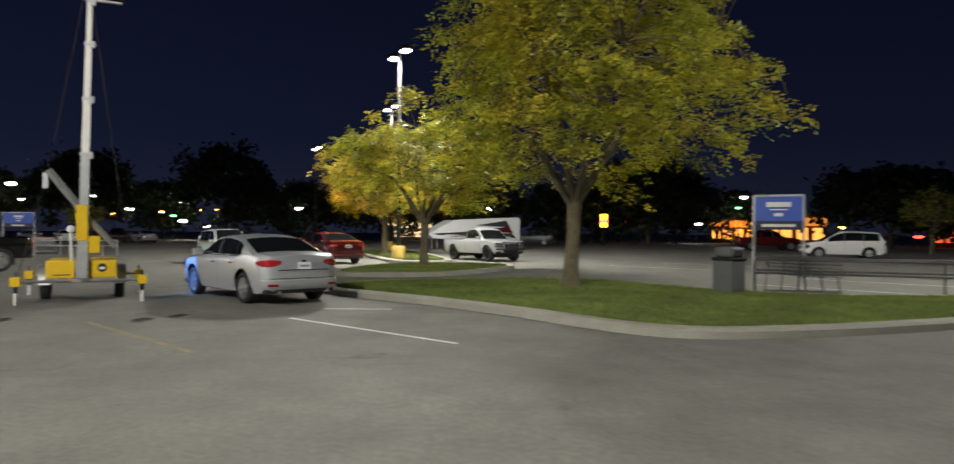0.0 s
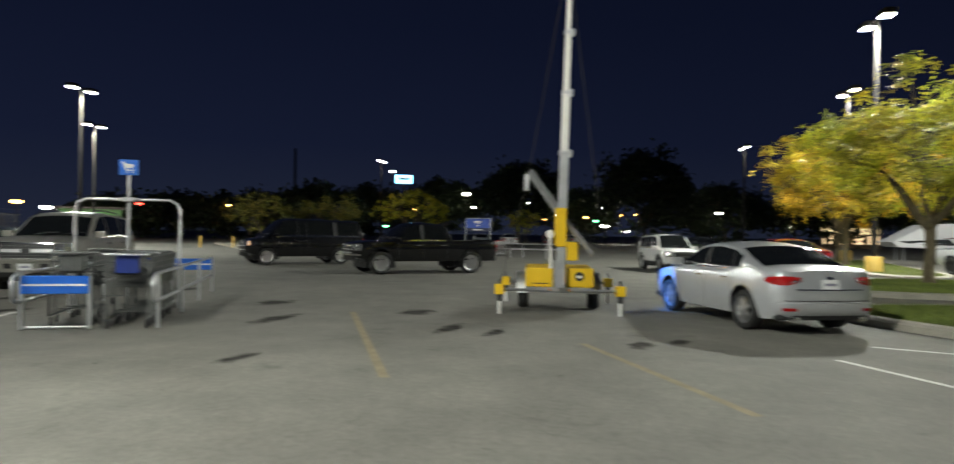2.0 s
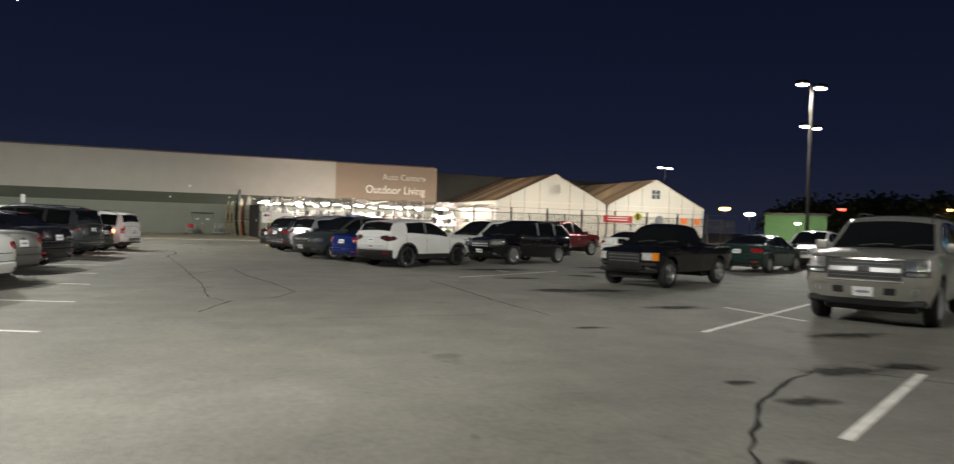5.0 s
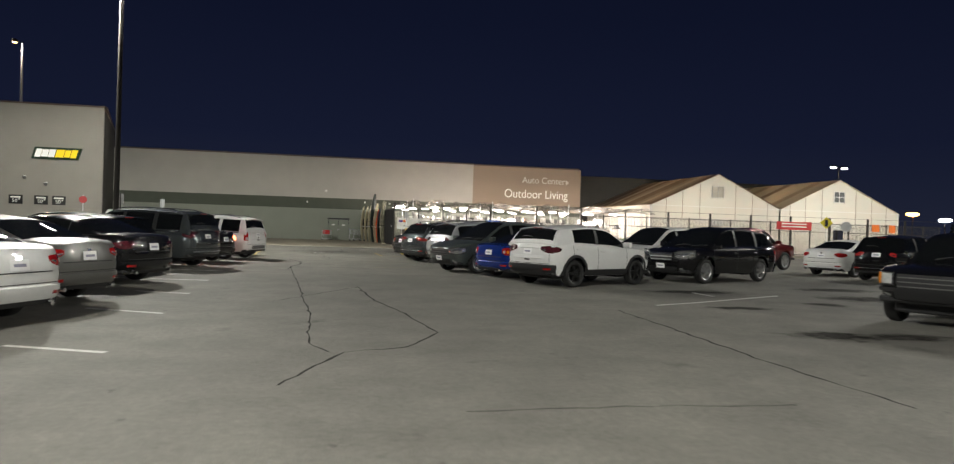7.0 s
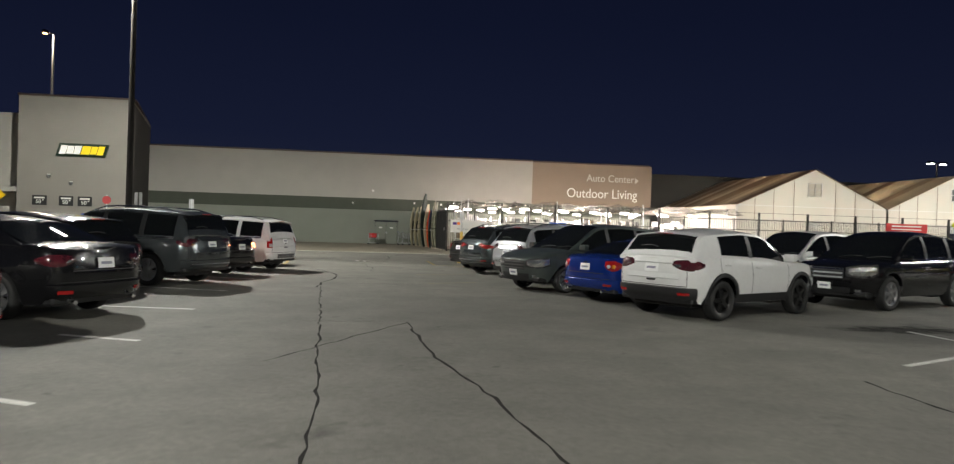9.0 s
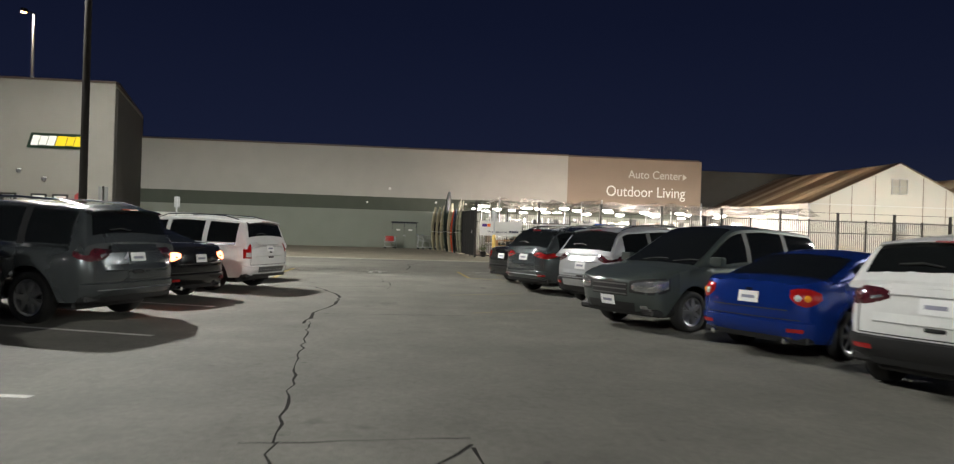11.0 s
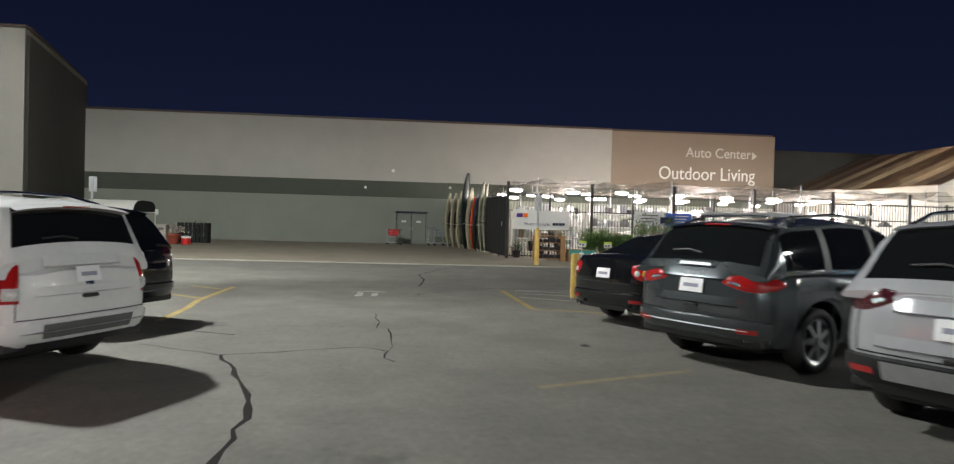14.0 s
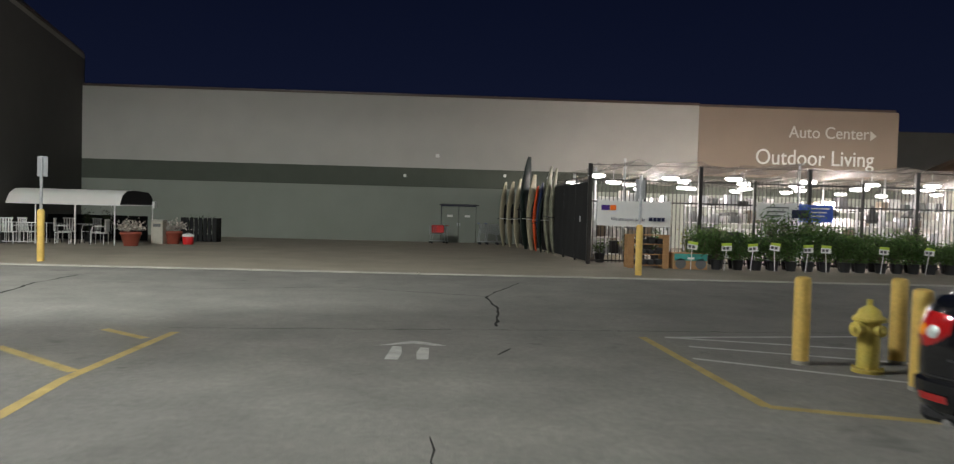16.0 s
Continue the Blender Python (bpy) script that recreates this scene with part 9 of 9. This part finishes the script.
one_box("sign_plate", (-0.16, 0.16, 0.03, 0.042, 2.12, 2.68), GREY_PLASTIC, gs, "grey back of a sign plate", 0.01)

# ---- far side of the lot: lamps, shops and cars on the road ----
def far_at(az, d):
    return 2 - math.sin(radians(az)) * d, 1 + math.cos(radians(az)) * d


def street_lamp(az, h, d, material, label, size=0.5):
    """A far pole with a flat wide lantern on a short arm."""
    x, y = far_at(az, d)
    r = empty("street_lamp", pose(x, y, 0, 0, 0, az), label, "street lamp", "far street lamps")
    one_tube("pole", (0, 0.1, 0), (0, 0.1, h + 0.1), 0.07, POLE_GREY, r, r2=0.05, n=6)
    hood = one_box("lamp_hood", (-size * 0.8, size * 0.8, -size * 0.4, size * 0.4, h + size * 0.22, h + size * 0.34), POLE_GREY, r, "dark lantern hood", 0.02)
    lathe("lamp_globe", [(size * 0.25, -0.3 * size), (size * 0.66, -0.12 * size), (size * 0.74, 0.08 * size), (size * 0.5, 0.22 * size)], material, hood, "lit lamp", 10, Matrix.Translation((0, 0, h)) @ Matrix.Diagonal((1.15, 0.7, 1, 1)))
    return r


WHITE_LB, AMBER_LB, GREEN_LB, RED_LB = "far street lamp with white light", "far street lamp with amber light", "far lamp with greenish light", "red signal light on a far pole"
for az, h, d, mt, lb, size in [(-71.8, 7.8, 115, LAMP_SMALL, WHITE_LB, 0.75), (-62.1, 5.1, 115, LAMP_SMALL, WHITE_LB, 0.75), (-83.0, 5.7, 115, LAMP_SMALL, WHITE_LB, 0.85), (-82.9, 2.9, 115, LAMP_SMALL, WHITE_LB, 0.7),
                               (-82.2, 3.7, 116, LAMP_GREEN, GREEN_LB, 0.5), (-84.6, 2.1, 114, LAMP_SMALL, WHITE_LB, 0.55), (-85.4, 4.8, 118, LAMP_AMBER, AMBER_LB, 0.45), (-84.2, 4.7, 118, LAMP_AMBER, AMBER_LB, 0.4),
                               (-81.4, 4.3, 117, LAMP_AMBER, AMBER_LB, 0.45), (-79.2, 4.6, 115, LAMP_SMALL, WHITE_LB, 0.6), (-78.2, 3.8, 115, LAMP_AMBER, AMBER_LB, 0.4), (-76.9, 6.5, 116, LAMP_SMALL, WHITE_LB, 0.5),
                               (-72.4, 5.7, 116, LAMP_SMALL, WHITE_LB, 0.35), (-67.8, 5.2, 116, LAMP_AMBER, AMBER_LB, 0.45), (-65.9, 11.3, 116, LAMP_SMALL, WHITE_LB, 0.55), (-65.4, 2.3, 100, LAMP_GREEN, GREEN_LB, 0.5),
                               (-57.5, 4.3, 112, LAMP_SMALL, WHITE_LB, 0.4), (-53.4, 5.1, 112, LAMP_AMBER, AMBER_LB, 0.45), (-47.3, 5.0, 112, LAMP_RED, RED_LB, 0.6), (-41.5, 4.2, 115, LAMP_SMALL, WHITE_LB, 0.85),
                               (-39.8, 4.9, 115, LAMP_AMBER, AMBER_LB, 0.9), (-91.5, 5.1, 115, LAMP_SMALL, WHITE_LB, 0.6), (-87.5, 5.1, 118, LAMP_SMALL, WHITE_LB, 0.35), (-106.9, 5.2, 110, LAMP_SMALL, WHITE_LB, 0.75),
                               (-112.1, 4.8, 112, LAMP_AMBER, AMBER_LB, 0.7), (-113.3, 5.2, 114, LAMP_AMBER, AMBER_LB, 0.45), (-115.9, 6.8, 112, LAMP_SMALL, WHITE_LB, 0.5), (-123.4, 5.5, 112, LAMP_SMALL, WHITE_LB, 0.6),
                               (-123.7, 2.9, 110, LAMP_SMALL, WHITE_LB, 0.6), (-127.0, 7.0, 112, LAMP_SMALL, WHITE_LB, 0.6), (-126.6, 5.4, 112, LAMP_GREEN, GREEN_LB, 0.45), (-133.8, 2.4, 105, LAMP_AMBER, AMBER_LB, 0.55),
                               (-137.4, 5.4, 112, LAMP_SMALL, WHITE_LB, 0.35), (-118.0, 3.3, 108, LAMP_RED, RED_LB, 0.45), (-138.6, 1.3, 98, LAMP_RED, RED_LB, 0.6), (-96.5, 3.2, 118, LAMP_SMALL, WHITE_LB, 0.4)]:
    street_lamp(az, h, d, mt, lb, size)
mx_, my_ = far_at(-58.3, 125)
rm_ = empty("radio_mast", Matrix.Translation((mx_, my_, 0)), "slim dark mast against the night sky", "mast")
one_tube("mast", (0, 0, 0), (0, 0, 15.5), 0.28, POLE_GREY, rm_, r2=0.2)
sx_, sy_ = far_at(-66.8, 118)
bs_ = empty("roadside_sign", pose(sx_, sy_, 0, 0, 0, -66.8), "tall roadside sign with glowing blue board", "sign")
one_tube("pole", (0, 0, 0), (0, 0, 9.6), 0.2, POLE_GREY, bs_)
one_box("board", (-1.5, 1.5, -0.2, 0.2, 9.4, 11.0), NAVY, bs_, "", 0.05)
one_box("lit_face", (-1.4, 1.4, -0.23, -0.205, 9.5, 10.9), LAMP_BLUE, bs_, "glowing blue face")
one_box("print", (-0.9, 0.9, -0.24, -0.231, 10.1, 10.5), LETTER, bs_)
ys_x, ys_y = far_at(-116.6, 86)
ys = empty("roadside_sign", pose(ys_x, ys_y, 0, 0, 0, -116), "small lit yellow and red roadside sign", "sign")
one_tube("pole", (0, 0, 0), (0, 0, 2.2), 0.12, POLE_GREY, ys)
one_box("lit_face", (-0.45, 0.45, -0.1, 0.1, 2.2, 3.8), glow("lit_yellow_sign", (1.0, 0.6, 0.03), 4.0), ys)
one_box("lit_band", (-0.45, 0.45, -0.12, -0.101, 2.75, 3.1), LAMP_RED, ys)


def shop(az, d, w, h, wall_mat, glow_mat, label, n=6, awning=None):
    x, y = far_at(az, d)
    r = empty("shop_building", pose(x, y, 0, 0, 0, az), label, "building", "far shops")
    one_box("wall", (-w / 2, w / 2, 0.3, 8, 0, h), wall_mat, r, "", 0.0)
    one_box("roof", (-w / 2 - 0.3, w / 2 + 0.3, -0.2, 8.2, h, h + 0.25), COPING, r, "", 0.0)
    for k in range(n):
        x0 = -w / 2 + (k + 0.15) * w / n
        wn = one_box("window", (x0, x0 + 0.7 * w / n, 0.2, 0.29, 0.6, h * 0.55), glow_mat, r, "lit window", 0.0)
        one_box("window_frame", (x0 - 0.06, x0 + 0.7 * w / n + 0.06, 0.22, 0.27, 0.5, 0.6), COPING, wn, "", 0.0)
    if awning:
        one_box("fascia", (-w / 2, w / 2, 0.1, 0.28, h * 0.62, h * 0.9), awning, r, "lit fascia", 0.0)
    return r


BRICK = mat("dim_brick", (0.2, 0.09, 0.05), 0.9, var=0.2)
shop(-127.0, 125, 11, 4.2, BRICK, glow("orange_window", (1.0, 0.36, 0.06), 2.2), "far restaurant with orange lit front", 6, glow("orange_fascia", (1.0, 0.28, 0.03), 1.6))
shop(-131.0, 122, 7, 4.6, BRICK, glow("amber_window", (1.0, 0.42, 0.08), 1.6), "far restaurant wing with amber light", 3, glow("amber_fascia", (0.9, 0.3, 0.05), 0.9))
shop(-140.8, 100, 5, 3.6, BRICK, glow("red_window", (1.0, 0.16, 0.06), 1.0), "far shop with red lit front", 4, glow("red_fascia", (1.0, 0.08, 0.04), 0.9))
shop(-100.5, 120, 8, 3.4, WALL_TAN, glow("warm_window", (1.0, 0.7, 0.4), 1.2), "far lit filling station shop", 4, glow("warm_fascia", (1.0, 0.75, 0.4), 1.2))
shop(-44.2, 95, 6.5, 3.7, mat("green_wall", (0.16, 0.30, 0.12), 0.9, var=0.15), BLACK_PLASTIC, "far plain green metal building", 0)
gx_, gy_ = far_at(-44.3, 93)
lamp(gx_, gy_, 2.6, 45, (0.75, 1.0, 0.7), 0.2)
street_lamp(-44.3, 2.7, 93, LAMP_SMALL, "low lamp before the green building", 0.35)
for az, d, h_, c_, k_ in [(-73, 84, 200, SILVER, "sedan"), (-75.2, 86, 20, WHITE, "sedan"), (-78.5, 90, 195, BURGUNDY, "suv"), (-80.2, 88, 30, SILVER, "sedan"), (-111.0, 80, 60, CHARCOAL, "suv"), (-108.2, 84, 40, SILVER, "sedan"), (-90.0, 62, 205, CHARCOAL, "sedan"), (-133.8, 84, 120, BURGUNDY, "suv")]:
    cx_, cy_ = far_at(az, d)
    car(k_, cx_, cy_, h_, c_, "car parked at the far edge of the lot")
# row of yellow posts by the far exit
for k in range(5):
    px_, py_ = far_at(-51.5 - 2.3 * k, 62)
    bollard(px_, py_, 1.0, 0.09, "yellow bollard at the far lane")
fx_, fy_ = far_at(-56.5, 66)
far_pad = prism("far_pavement", [(fx_ - 14, fy_ - 8), (fx_ - 12.5, fy_ - 10), (fx_ + 10, fy_ + 9), (fx_ + 8, fy_ + 12)], -0.02, 0.14, CONCRETE)
tagged(far_pad, "pale raised concrete verge across the far lane", "pavement", kind="structure")
